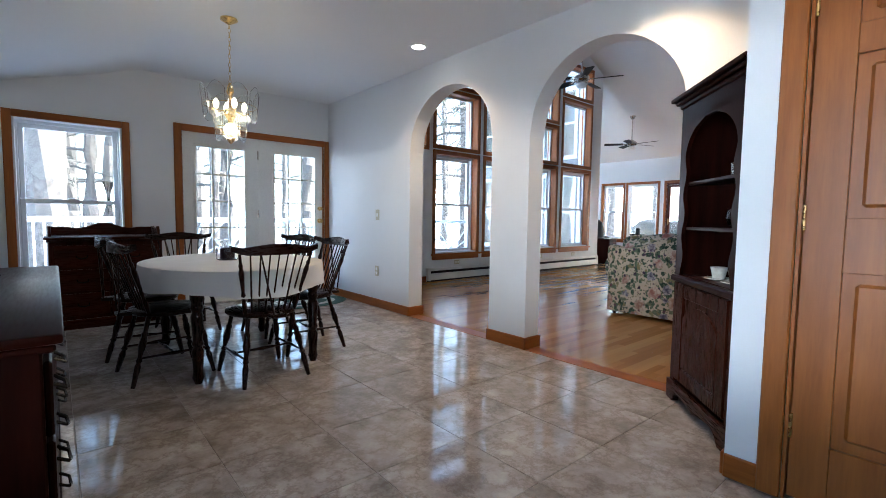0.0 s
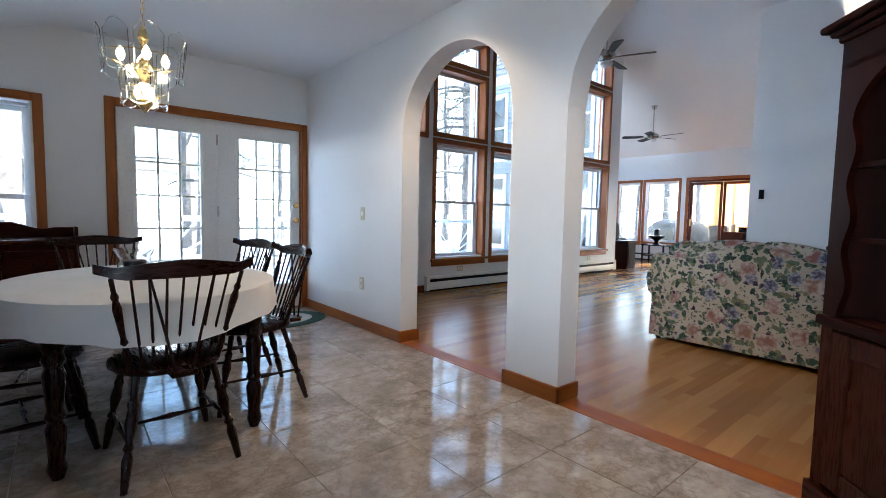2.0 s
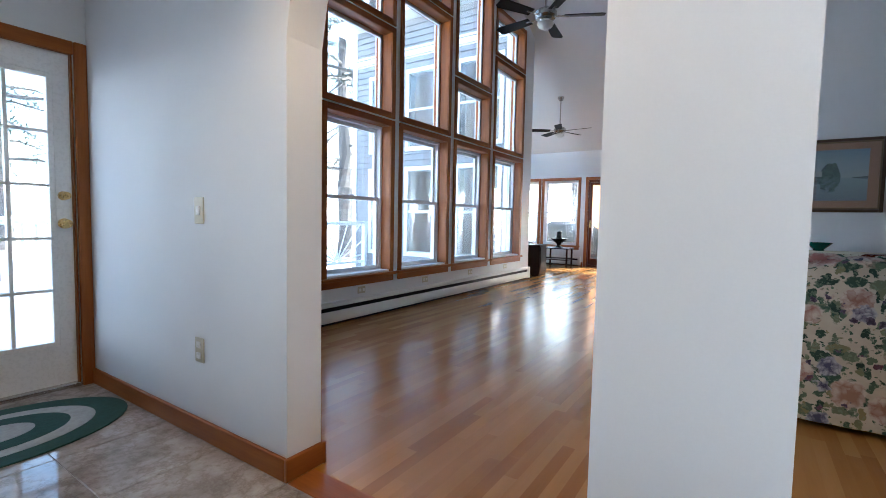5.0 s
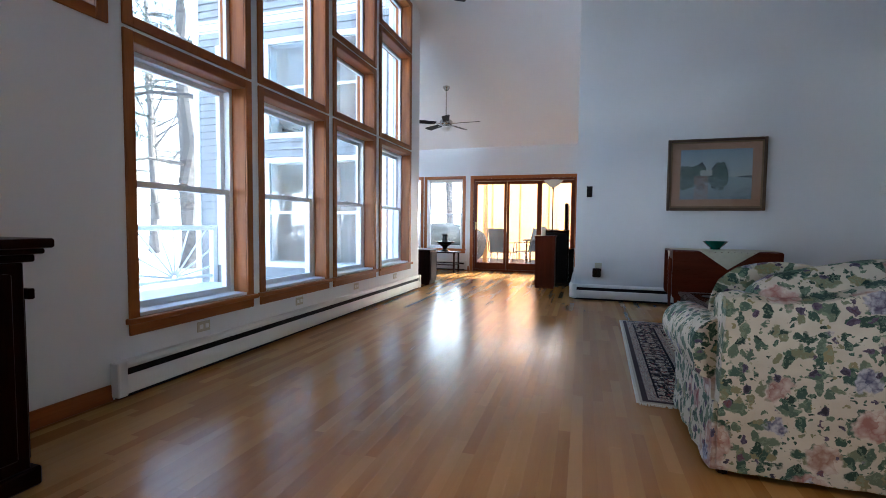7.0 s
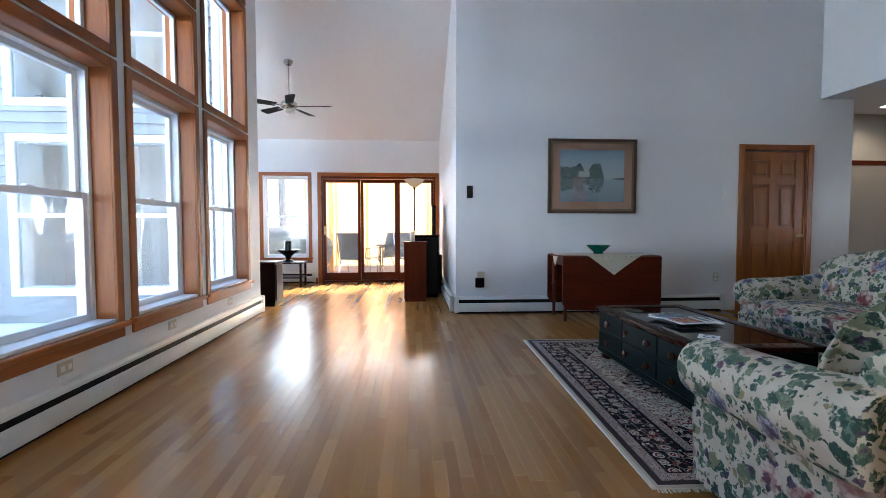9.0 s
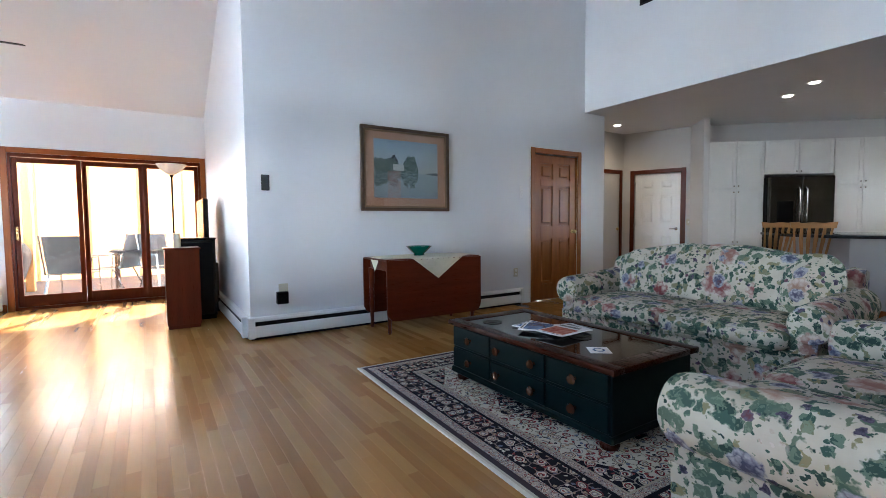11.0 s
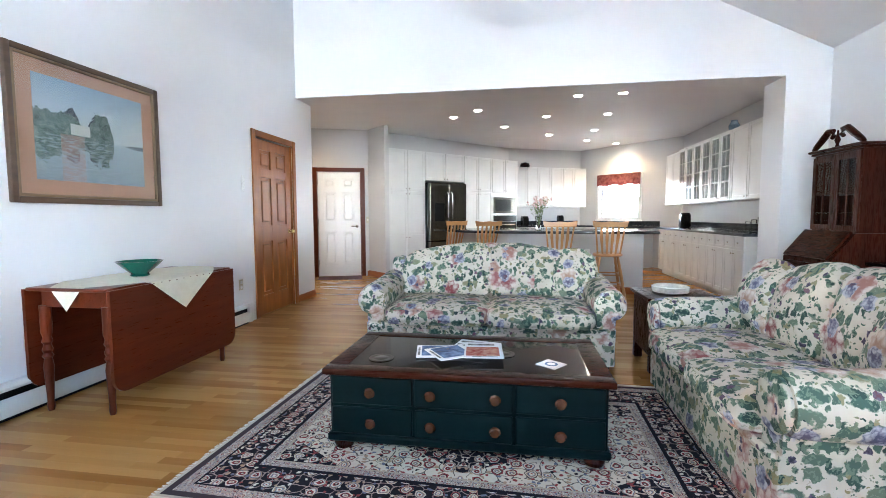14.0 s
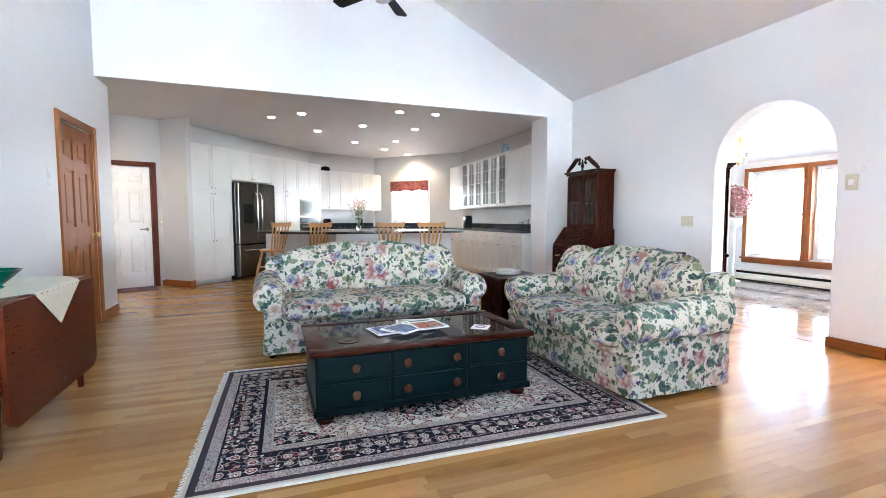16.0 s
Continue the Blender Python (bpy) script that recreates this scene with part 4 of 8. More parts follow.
# ---- living room ----
def sofa(m, W, D, seats, label, pillows=()):
    """Camel-backed sofa with rolled arms; x along it, front towards -y, foot on the floor."""
    ob = empty("sofa", label, "sofa", m, group="floral sofas")
    arm, seat_z, arm_z, low, high = 0.24, 0.43, 0.60, 0.74, 0.90
    yb = D / 2
    # base and skirt with kick pleats
    sk = bmesh.new()
    pts = []
    n = 26
    x0, x1, y0, y1 = -W / 2 + 0.085, W / 2 - 0.085, -yb + 0.05, yb - 0.04
    ring = [(x0 + (x1 - x0) * i / n, y0) for i in range(n)] + [(x1, y0 + (y1 - y0) * i / 12) for i in range(12)] + [(x1 - (x1 - x0) * i / n, y1) for i in range(n)] + [(x0, y1 - (y1 - y0) * i / 12) for i in range(12)]
    bot, top = [], []
    for i, (x, y) in enumerate(ring):
        wv = 0.007 * math.sin(i * 2.1) + (-0.016 if i % 13 == 0 else 0)
        d = Vector((x, y)).normalized()
        bot.append(sk.verts.new((x + d.x * (0.012 + wv), y + d.y * (0.012 + wv), 0.035)))
        top.append(sk.verts.new((x, y, 0.31)))
    for i in range(len(ring)):
        j = (i + 1) % len(ring)
        sk.faces.new((bot[i], bot[j], top[j], top[i]))
    sk.faces.new(top)
    part("skirt", sk, FLORAL, ob, smooth=0.9)
    part("base", boxes([((-W / 2 + 0.10, -yb + 0.08, 0.06), (W / 2 - 0.10, yb - 0.06, 0.30))]), BLACK, ob)
    for sx in (-1, 1):
        for y in (-yb + 0.10, yb - 0.10):
            ft = bmesh.new()
            lathe(ft, [(0.022, 0), (0.03, 0.06)], 8, Matrix.Translation((sx * (W / 2 - 0.14), y, 0)))
            part("foot", ft, WALNUT["z"], ob)
    # rolled arms
    for sx in (-1, 1):
        a = bmesh.new()
        cx, cz, r = sx * (W / 2 - 0.125), arm_z - 0.115, 0.125
        outer = [(sx * (W / 2 - 0.085), 0.30), (sx * (W / 2 - 0.082), 0.385)]
        roll = [(cx + sx * r * math.cos(math.radians(q)), cz + r * math.sin(math.radians(q))) for q in range(-48, 225, 15)]
        inner = [(sx * (W / 2 - 0.225), 0.40), (sx * (W / 2 - 0.225), 0.30)]
        sec = outer + roll + inner
        steps = 9
        rows = []
        for i in range(steps + 1):
            f = i / steps
            y = -yb + 0.05 + (D - 0.14) * f
            s = 0.93 if i in (0, steps) else 1.0
            lift = 0.05 * f ** 2
            row = []
            for x, z in sec:
                zz = z + (lift if z > 0.42 else 0)
                xm, zm = sx * (W / 2 - 0.13), 0.45
                row.append(a.verts.new((xm + (x - xm) * s, y + (0.012 if i == 0 else 0), zm + (zz - zm) * s)))
            rows.append(row)
        for p, q in zip(rows, rows[1:]):
            for i in range(len(sec)):
                j = (i + 1) % len(sec)
                a.faces.new((p[i], p[j], q[j], q[i]))
        a.faces.new(rows[0])
        a.faces.new(rows[-1][::-1])
        arm_ob = part("arm", a, FLORAL, ob, smooth=0.9)
        fr = bmesh.new()
        lathe(fr, [(0.105, 0), (0.108, 0.012), (0.098, 0.022), (0.06, 0.026), (0.0, 0.024)], 20, Matrix.Translation((cx, -yb + 0.058, cz)) @ pose(0, 0, 0, 90))
        part("arm_front", fr, FLORAL, arm_ob, smooth=0.9)
    # back with its humped top, hollow towards the arms
    bk = bmesh.new()
    n, rows = 30, []
    for i in range(n + 1):
        u = -1 + 2 * i / n
        x = u * (W / 2 - 0.10)
        hump = math.exp(-(u / 0.42) ** 2)
        top = low + (high - low) * hump + 0.03 * math.exp(-((abs(u) - 0.93) / 0.10) ** 2)
        sec = [(yb - 0.03, 0.05), (yb - 0.015, 0.40), (yb + 0.02, top - 0.08), (yb + 0.012, top - 0.02), (yb - 0.04, top), (yb - 0.11, top - 0.012), (yb - 0.155, top - 0.05), (yb - 0.20, seat_z + 0.12), (yb - 0.22, seat_z - 0.1)]
        rows.append([bk.verts.new((x, y, z)) for y, z in sec])
    for p, q in zip(rows, rows[1:]):
        for i in range(len(sec)):
            j = (i + 1) % len(sec)
            bk.faces.new((p[i], p[j], q[j], q[i]))
    bk.faces.new(rows[0])
    bk.faces.new(rows[-1][::-1])
    part("backrest", bk, FLORAL, ob, smooth=1.0)
    # seat and back cushions
    iw = W - 2 * arm + 0.02
    for i in range(seats):
        a, b = -iw / 2 + iw * i / seats + 0.004, -iw / 2 + iw * (i + 1) / seats - 0.004
        c = bmesh.new()
        cushion(c, (a, -yb - 0.015, 0.30), (b, yb - 0.20, seat_z + 0.015), 0.028, 8, 0.055)
        s = part("seat_cushion", c, FLORAL, ob, smooth=1.2)
        pp = bmesh.new()
        for z in (0.325, seat_z - 0.005):
            sweep(pp, [(a + 0.03, -yb + 0.0, z), (a + 0.06, -yb - 0.017, z), ((a + b) / 2, -yb - 0.024, z), (b - 0.06, -yb - 0.017, z), (b - 0.03, -yb + 0.0, z)], 0.006, 6)
        part("piping", pp, FLORAL, s)
        c = bmesh.new()
        cushion(c, (a, yb - 0.33, seat_z - 0.01), (b, yb - 0.14, low + 0.08), 0.035, 8, 0.07)
        for v in c.verts:
            k = (v.co.z - seat_z) / 0.4
            v.co.y += 0.10 * k
            u = v.co.x / (W / 2)
            if k > 0.3:
                v.co.z += (0.085 * math.exp(-(u / 0.45) ** 2) - 0.015) * k
        part("back_cushion", c, FLORAL, ob, smooth=1.2)
    # front rail under the cushions and a covered deck
    part("deck", boxes([((-W / 2 + 0.09, -yb + 0.03, 0.27), (W / 2 - 0.09, yb - 0.1, 0.312))], 0.015), FLORAL, ob)
    return ob


def pillow(m, w, label):
    c = bmesh.new()
    cushion(c, (-w / 2, -0.045, 0), (w / 2, 0.045, w), 0.05, 8, 0.04)
    for v in c.verts:
        u, k = abs(v.co.x) / (w / 2), abs(v.co.z - w / 2) / (w / 2)
        v.co.y *= 1 - 0.75 * max(u, k) ** 4
    ob = solid("throw_pillow", c, FLORAL, label, "pillow", group="throw pillows", smooth=1.2)
    ob.matrix_world = m
    return ob


sofa(pose(6.25, 0.14, 0, 0, 0, 180), 2.06, 0.94, 2, "two-seat floral chintz sofa with rolled arms, behind the coffee table")
sofa(pose(4.73, 1.55, 0, 0, 0, 90), 1.68, 0.90, 2, "floral chintz loveseat with rolled arms beside the rug")
pillow(pose(4.62, 2.02, 0.46, -22, 0, 82), 0.40, "floral square pillow leaning in the loveseat")
pillow(pose(4.62, 0.98, 0.46, -20, 6, 96), 0.40, "floral square pillow in the loveseat's corner")
pillow(pose(5.56, 0.02, 0.46, -20, -8, 168), 0.38, "floral square pillow in the sofa's corner")


def coffee_table():
    ob = empty("coffee_table", "dark green six-drawer coffee table with brown glass-topped lid", "coffee table", pose(6.275, 1.61, 0))
    X, Y = 0.68, 0.36
    part("body", boxes([((-X + 0.03, -Y + 0.03, 0.075), (X - 0.03, Y - 0.03, 0.388))], 0.004), GREENPAINT, ob)
    part("plinth", boxes([((-X + 0.015, -Y + 0.015, 0.055), (X - 0.015, Y - 0.015, 0.095))], 0.008), GREENPAINT, ob)
    for sx in (-1, 1):
        for sy in (-1, 1):
            ft = bmesh.new()
            lathe(ft, [(0.028, 0), (0.045, 0.012), (0.05, 0.03), (0.04, 0.048), (0.035, 0.056)], 16, Matrix.Translation((sx * (X - 0.08), sy * (Y - 0.08), 0)))
            part("bun_foot", ft, REDWOOD["z"], ob, "dark turned foot")
    for side in (1, -1):
        xs = [-X + 0.035, -0.235, 0.235, X - 0.035]
        for i in range(3):
            for z0, z1 in ((0.10, 0.232), (0.247, 0.382)):
                y = side * (Y - 0.03)
                bm = bmesh.new()
                box(bm, (xs[i] + 0.006, y, z0), (xs[i + 1] - 0.006, y + side * 0.014, z1), 0.005)
                d = part("drawer", bm, GREENPAINT, ob)
                ks = [(xs[i] + xs[i + 1]) / 2] if i != 1 else [xs[1] + 0.085, xs[2] - 0.085]
                for kx in ks:
                    kb = bmesh.new()
                    lathe(kb, [(0.011, 0), (0.011, 0.012), (0.022, 0.02), (0.027, 0.03), (0.02, 0.039), (0.002, 0.042)], 14, Matrix.Translation((kx, y + side * 0.013, (z0 + z1) / 2)) @ pose(0, 0, 0, -90 * side))
                    part("knob", kb, KNOB, d, "round brown wooden knob")
    t = bmesh.new()
    for lo, hi in (((-X, -Y, 0.388), (X, -Y + 0.085, 0.42)), ((-X, Y - 0.085, 0.388), (X, Y, 0.42)), ((-X, -Y + 0.085, 0.388), (-X + 0.10, Y - 0.085, 0.42)), ((X - 0.10, -Y + 0.085, 0.388), (X, Y - 0.085, 0.42))):
        box(t, lo, hi, 0.007, 2)
    part("lid_frame", t, REDWOOD["x"], ob, "brown wooden lid frame")
    part("display_tray", boxes([((-X + 0.09, -Y + 0.08, 0.386), (X - 0.09, Y - 0.08, 0.396))]), BLACK, ob)
    part("glass_top", boxes([((-X + 0.10, -Y + 0.085, 0.408), (X - 0.10, Y - 0.085, 0.415))]), SMOKED, ob, "dark glass inset")


coffee_table()
GLOSSPAGE = plain("gloss_page", (0.72, 0.73, 0.76), (0.82, 0.82, 0.84), 0.2, 9.0, relief=0.02)
COVERS = [plain("cover_ink_" + n, c, d, 0.2, 26.0, relief=0.02) for n, c, d in (("blue", (0.01, 0.02, 0.07), (0.20, 0.30, 0.50)), ("red", (0.30, 0.02, 0.02), (0.55, 0.30, 0.22)), ("grey", (0.03, 0.03, 0.035), (0.45, 0.44, 0.44)))]


def magazine(m, w, h, ink, label):
    """A thin glossy magazine, slightly curled, with a cover picture and dark title bars."""
    ob = empty("magazine", label, "magazine", m, group="magazines on the coffee table")
    bm = bmesh.new()
    box(bm, (-w / 2, -h / 2, 0), (w / 2, h / 2, 0.006), 0.0015)
    part("page_block", bm, GLOSSPAGE, ob, smooth=0)
    part("cover_picture", boxes([((-w * 0.45, -h * 0.40, 0.006), (w * 0.40, h * 0.18, 0.0066))]), ink, ob, "printed picture", smooth=0)
    part("title_bar", boxes([((-w * 0.42, h * 0.28, 0.006), (w * 0.30, h * 0.40, 0.0066))]), COVERS[2], ob, smooth=0)
    part("title_bar", boxes([((-w * 0.30, -h * 0.47, 0.006), (w * 0.34, -h * 0.43, 0.0066))]), COVERS[2], ob, smooth=0)


for i, (x, y, a, w, h, k) in enumerate(((6.42, 1.62, 100, 0.21, 0.28, 0), (6.27, 1.56, 168, 0.21, 0.28, 2), (6.34, 1.66, 124, 0.21, 0.28, 0), (6.20, 1.64, 185, 0.20, 0.27, 1))):
    magazine(pose(x, y, 0.4205 + 0.0068 * i, 0, 0, a), w, h, COVERS[k], ("glossy white magazine with a blue cover picture", "glossy white magazine with a red cover picture", "glossy white magazine with a grey cover picture")[k] + " on the coffee table")
for x, y in ((6.72, 1.76), (6.10, 1.60)):
    bm = bmesh.new()
    lathe(bm, [(0.062, 0), (0.064, 0.003), (0.05, 0.0045), (0.046, 0.003), (0.034, 0.003), (0.03, 0.0045), (0.0, 0.0045)], 28)
    ob = solid("coaster", bm, plain("dull_pewter", (0.03, 0.028, 0.022), (0.075, 0.07, 0.055), 0.3, 12.0, 0.6), "dull ringed metal disc on the table glass", "coaster", group="discs on the table glass")
    ob.matrix_world = pose(x, y, 0.4155)
ob = empty("name_card", "white square card with a round blue emblem on the table glass", "card", pose(5.86, 1.74, 0.4155, 0, 0, 52))
part("card", boxes([((-0.055, -0.055, 0), (0.055, 0.055, 0.003))]), GLOSSPAGE, ob, smooth=0)
for r, z, mt in ((0.032, 0.0036, COVERS[0]), (0.02, 0.0042, GLOSSPAGE)):
    bm = bmesh.new()
    lathe(bm, [(r, 0.003), (r, z)], 20)
    part("emblem", bm, mt, ob)


def rug():
    ob = empty("area_rug", "Persian-patterned rug with ivory field, navy borders and cream fringe", "rug", pose(6.255, 1.645, 0, 0, 0, -1.8))
    bm = bmesh.new()
    box(bm, (-RUG_X / 2, -RUG_Y / 2, 0.001), (RUG_X / 2, RUG_Y / 2, 0.011), 0.003)
    part("carpet", bm, PERSIAN, ob)
    for sy in (-1, 1):
        bm = bmesh.new()
        box(bm, (-RUG_X / 2 - 0.002, sy * RUG_Y / 2 - sy * 0.004, 0.001), (RUG_X / 2 + 0.002, sy * (RUG_Y / 2 + 0.016), 0.012), 0.003)
        part("selvedge", bm, FRINGE, ob, "cream bound edge")
    for sx in (-1, 1):
        bm = bmesh.new()
        for i in range(150):
            y = -RUG_Y / 2 + RUG_Y * (i + 0.5) / 150
            l, s = random.uniform(0.018, 0.03), random.uniform(-0.006, 0.006)
            v = [bm.verts.new(p) for p in ((sx * RUG_X / 2, y - 0.004, 0.008), (sx * RUG_X / 2, y + 0.004, 0.008), (sx * (RUG_X / 2 + l), y + 0.004 + s, 0.003), (sx * (RUG_X / 2 + l), y - 0.004 + s, 0.003))]
            bm.faces.new(v)
        part("fringe", bm, FRINGE, ob, "cream knotted fringe", smooth=0)


rug()

TURN_LEG = [(0, 0.55), (0.04, 0.7), (0.10, 0.62), (0.42, 0.95), (0.50, 0.7), (0.52, 1.0), (0.55, 0.7), (0.58, 1.0), (0.63, 0.65), (0.66, 1.0), (0.70, 0.75), (0.75, 1.05), (1.0, 1.05)]


def drop_leaf_table():
    ob = empty("drop_leaf_table", "red-brown drop-leaf table with leaves down against the wall", "table", pose(8.56, 1.235, 0))
    X, Y, Z = 0.27, 0.565, 0.745
    part("tabletop", boxes([((-X, -Y, Z - 0.02), (X, Y, Z))], 0.006), CHERRY["y"], ob)
    part("apron", boxes([((-X + 0.05, -Y + 0.05, Z - 0.12), (X - 0.05, -Y + 0.07, Z - 0.021)), ((-X + 0.05, Y - 0.07, Z - 0.12), (X - 0.05, Y - 0.05, Z - 0.021)), ((-X + 0.05, -Y + 0.07, Z - 0.12), (-X + 0.07, Y - 0.07, Z - 0.021)), ((X - 0.07, -Y + 0.07, Z - 0.12), (X - 0.05, Y - 0.07, Z - 0.021))], 0.003), CHERRY["y"], ob)
    for sx in (-1, 1):
        pts = [(-Y, 0.735), (-Y, 0.23)] + [(-Y + 0.09 - 0.09 * math.cos(a), 0.23 - 0.09 * math.sin(a)) for a in [math.pi / 2 * i / 6 for i in range(1, 7)]]
        pts += [(Y - 0.09 + 0.09 * math.sin(a), 0.23 - 0.09 * math.cos(a)) for a in [math.pi / 2 * i / 6 for i in range(7)]] + [(Y, 0.735)]
        lf = bmesh.new()
        prism(lf, pts, sx * (X + 0.002), sx * (X + 0.022), "x")
        part("drop_leaf", lf, CHERRY["y"], ob, "hanging leaf with rounded corners")
        for sy in (-1, 1):
            lg = bmesh.new()
            turned(lg, (sx * (X - 0.06), sy * (Y - 0.06), 0), (sx * (X - 0.06), sy * (Y - 0.06), Z - 0.11), 0.028, TURN_LEG, 12)
            part("leg", lg, CHERRY["z"], ob)


drop_leaf_table()


def table_runner():
    """A linen square laid cornerwise on the drop-leaf table; two corners hang down."""
    bm = bmesh.new()
    n, s = 22, 0.42
    grid = []
    for i in range(n + 1):
        row = []
        for j in range(n + 1):
            a, b = -s + 2 * s * i / n, -s + 2 * s * j / n
            x, y = (a + b) / math.sqrt(2) * 0.86, (b - a) / math.sqrt(2) * 1.22
            z = 0.0
            over = abs(x) - 0.294
            if over > 0:
                x = math.copysign(0.294 + 0.004, x)
                z = -over
            if abs(y) > 0.57:
                z -= (abs(y) - 0.57) * 0.9
                y = math.copysign(0.57 + 0.006, y)
            row.append(bm.verts.new((x, y, z + 0.003 + 0.002 * math.sin(17 * a) * math.sin(13 * b))))
        grid.append(row)
    for i in range(n):
        for j in range(n):
            bm.faces.new((grid[i][j], grid[i + 1][j], grid[i + 1][j + 1], grid[i][j + 1]))
    ob = solid("table_cloth", bm, LACE, "cream embroidered linen square with corners hanging down", "tablecloth", smooth=0.8)
    ob.matrix_world = pose(8.56, 1.22, 0.747)


table_runner()
bm = bmesh.new()
lathe(bm, [(0.055, 0), (0.06, 0.008), (0.05, 0.014), (0.09, 0.05), (0.135, 0.095), (0.14, 0.10), (0.132, 0.10), (0.085, 0.055), (0.0, 0.03)], 32)
ob = solid("bowl", bm, JADE, "dark green glazed bowl on the linen square", "bowl")
ob.matrix_world = pose(8.54, 1.29, 0.7545)


def painting():
    ob = empty("framed_picture", "framed print of trees on a lake in a wide pink mat", "picture", pose(PX - 0.001, 1.236, 1.693))
    Y, Z = 0.56, 0.458
    bm = bmesh.new()
    f = 0.038
    for lo, hi in (((-0.035, -Y, -Z), (0, -Y + f, Z)), ((-0.035, Y - f, -Z), (0, Y, Z)), ((-0.034, -Y + f, -Z), (0, Y - f, -Z + f)), ((-0.034, -Y + f, Z - f), (0, Y - f, Z))):
        box(bm, lo, hi, 0.008, 2)
    part("frame", bm, FRAMEWOOD, ob, "brown moulded frame")
    bm = bmesh.new()
    for k in (0.04,):
        for lo, hi in (((-0.03, -Y + f, -Z + f), (-0.012, -Y + f + 0.018, Z - f)), ((-0.03, Y - f - 0.018, -Z + f), (-0.012, Y - f, Z - f)), ((-0.03, -Y + f, -Z + f), (-0.013, Y - f, -Z + f + 0.018)), ((-0.03, -Y + f, Z - f - 0.018), (-0.013, Y - f, Z - f))):
            box(bm, lo, hi, 0.004)
    part("gilt_slip", bm, GILT, ob, "dull gilt inner edge")
    part("mat", boxes([((-0.014, -Y + f, -Z + f), (-0.008, Y - f, Z - f))]), plain("pink_mat", (0.43, 0.235, 0.15), (0.49, 0.28, 0.185), 0.8, 6.0), ob, "dusty pink mat board")
    part("print", boxes([((-0.017, -Y + 0.155, -Z + 0.145), (-0.0145, Y - 0.155, Z - 0.135))]), LAKE, ob, "misty lake landscape")
    p = part("glazing", boxes([((-0.021, -Y + f, -Z + f), (-0.019, Y - f, Z - f))]), PANE, ob, smooth=0)
    p.visible_shadow = False


painting()


def fan(m, drop, turn, label):
    ob = empty("ceiling_fan", label, "ceiling fan", m, group="ceiling fans")
    bm = bmesh.new()
    lathe(bm, [(0.065, drop), (0.068, drop - 0.02), (0.04, drop - 0.07), (0.012, drop - 0.08), (0.012, 0.10)], 16)
    part("down_rod", bm, STEEL, ob)
    bm = bmesh.new()
    lathe(bm, [(0.03, 0.12), (0.05, 0.10), (0.095, 0.085), (0.12, 0.06), (0.12, 0.015), (0.10, -0.01), (0.055, -0.02), (0.05, -0.045)], 24)
    part("motor", bm, STEEL, ob)
    bm = bmesh.new()
    lathe(bm, [(0.085, -0.045), (0.092, -0.06), (0.075, -0.095), (0.04, -0.115), (0.0, -0.12)], 20)
    part("glass_shade", bm, WHITE, ob, "white glass light bowl")
    for i in range(5):
        a = turn + 72 * i
        w = bmesh.new()
        prism(w, [(0.20, -0.055), (0.60, -0.072), (0.635, -0.05), (0.64, 0.05), (0.60, 0.072), (0.20, 0.055)], -0.004, 0.004)
        w.transform(pose(0, 0, 0.02, 0, 0, a) @ pose(0, 0, 0, 12))
        b = part("blade", w, BLACK, ob, "black fan blade")
        w = bmesh.new()
        box(w, (0.10, -0.016, 0.012), (0.26, 0.016, 0.022), 0.004)
        w.transform(pose(0, 0, 0, 0, 0, a))
        part("blade_arm", w, STEEL, b)
    return ob


fan(pose(6.26, 4.01, 3.29), 1.47, 8, "nickel ceiling fan with black blades on a long rod")
fan(pose(10.49, 5.32, 2.88), 0.70, -20, "nickel ceiling fan with black blades in the alcove")
fan(pose(6.00, -0.31, 3.44), 1.22, 20, "nickel ceiling fan with black blades near the kitchen opening")


def plate(m, w, h, bits, material, name, label, category):
    ob = empty(name, label, category, m)
    part("cover", boxes([((-w / 2, -0.006, -h / 2), (w / 2, 0, h / 2))], 0.003), material, ob)
    for x, z, bw, bh in bits:
        part("insert", boxes([((x - bw / 2, -0.012, z - bh / 2), (x + bw / 2, -0.006, z + bh / 2))], 0.002), WHITE if material is ALMOND else material, ob)
    return ob


R90, L90 = -90, 90
plate(pose(AX0, 4.09, 1.055, 0, 0, -90), 0.075, 0.12, [(0, 0, 0.03, 0.04)], ALMOND, "light_switch", "almond dimmer switch plate on the wall", "switch")
plate(pose(AX0, 4.10, 0.415, 0, 0, -90), 0.072, 0.115, [(0, 0.025, 0.03, 0.03), (0, -0.025, 0.03, 0.03)], ALMOND, "outlet", "almond plastic wall outlet near the floor", "outlet")
plate(pose(PX, -0.40, 0.43, 0, 0, -90), 0.072, 0.115, [(0, 0.025, 0.03, 0.03), (0, -0.025, 0.03, 0.03)], ALMOND, "outlet", "almond wall outlet beside the pine door", "outlet")
plate(pose(PX, 2.62, 0.46, 0, 0, -90), 0.09, 0.115, [], ALMOND, "outlet", "almond wall outlet above the heater", "outlet")
plate(pose(AX1, 0.45, 1.09, 0, 0, 90), 0.16, 0.12, [(-0.05, 0, 0.01, 0.03), (0, 0, 0.01, 0.03), (0.05, 0, 0.01, 0.03)], ALMOND, "light_switch", "almond triple switch plate beside the arch", "switch")
plate(pose(AX1, 2.04, 1.42, 0, 0, 90), 0.09, 0.13, [(0, 0, 0.04, 0.05)], ALMOND, "light_switch", "almond wall plate on the pillar", "switch")
plate(pose(AX1, 2.11, 1.60, 0, 0, 90), 0.08, 0.13, [(0, 0.02, 0.05, 0.03)], WHITE, "thermostat", "white thermostat on the pillar", "thermostat")
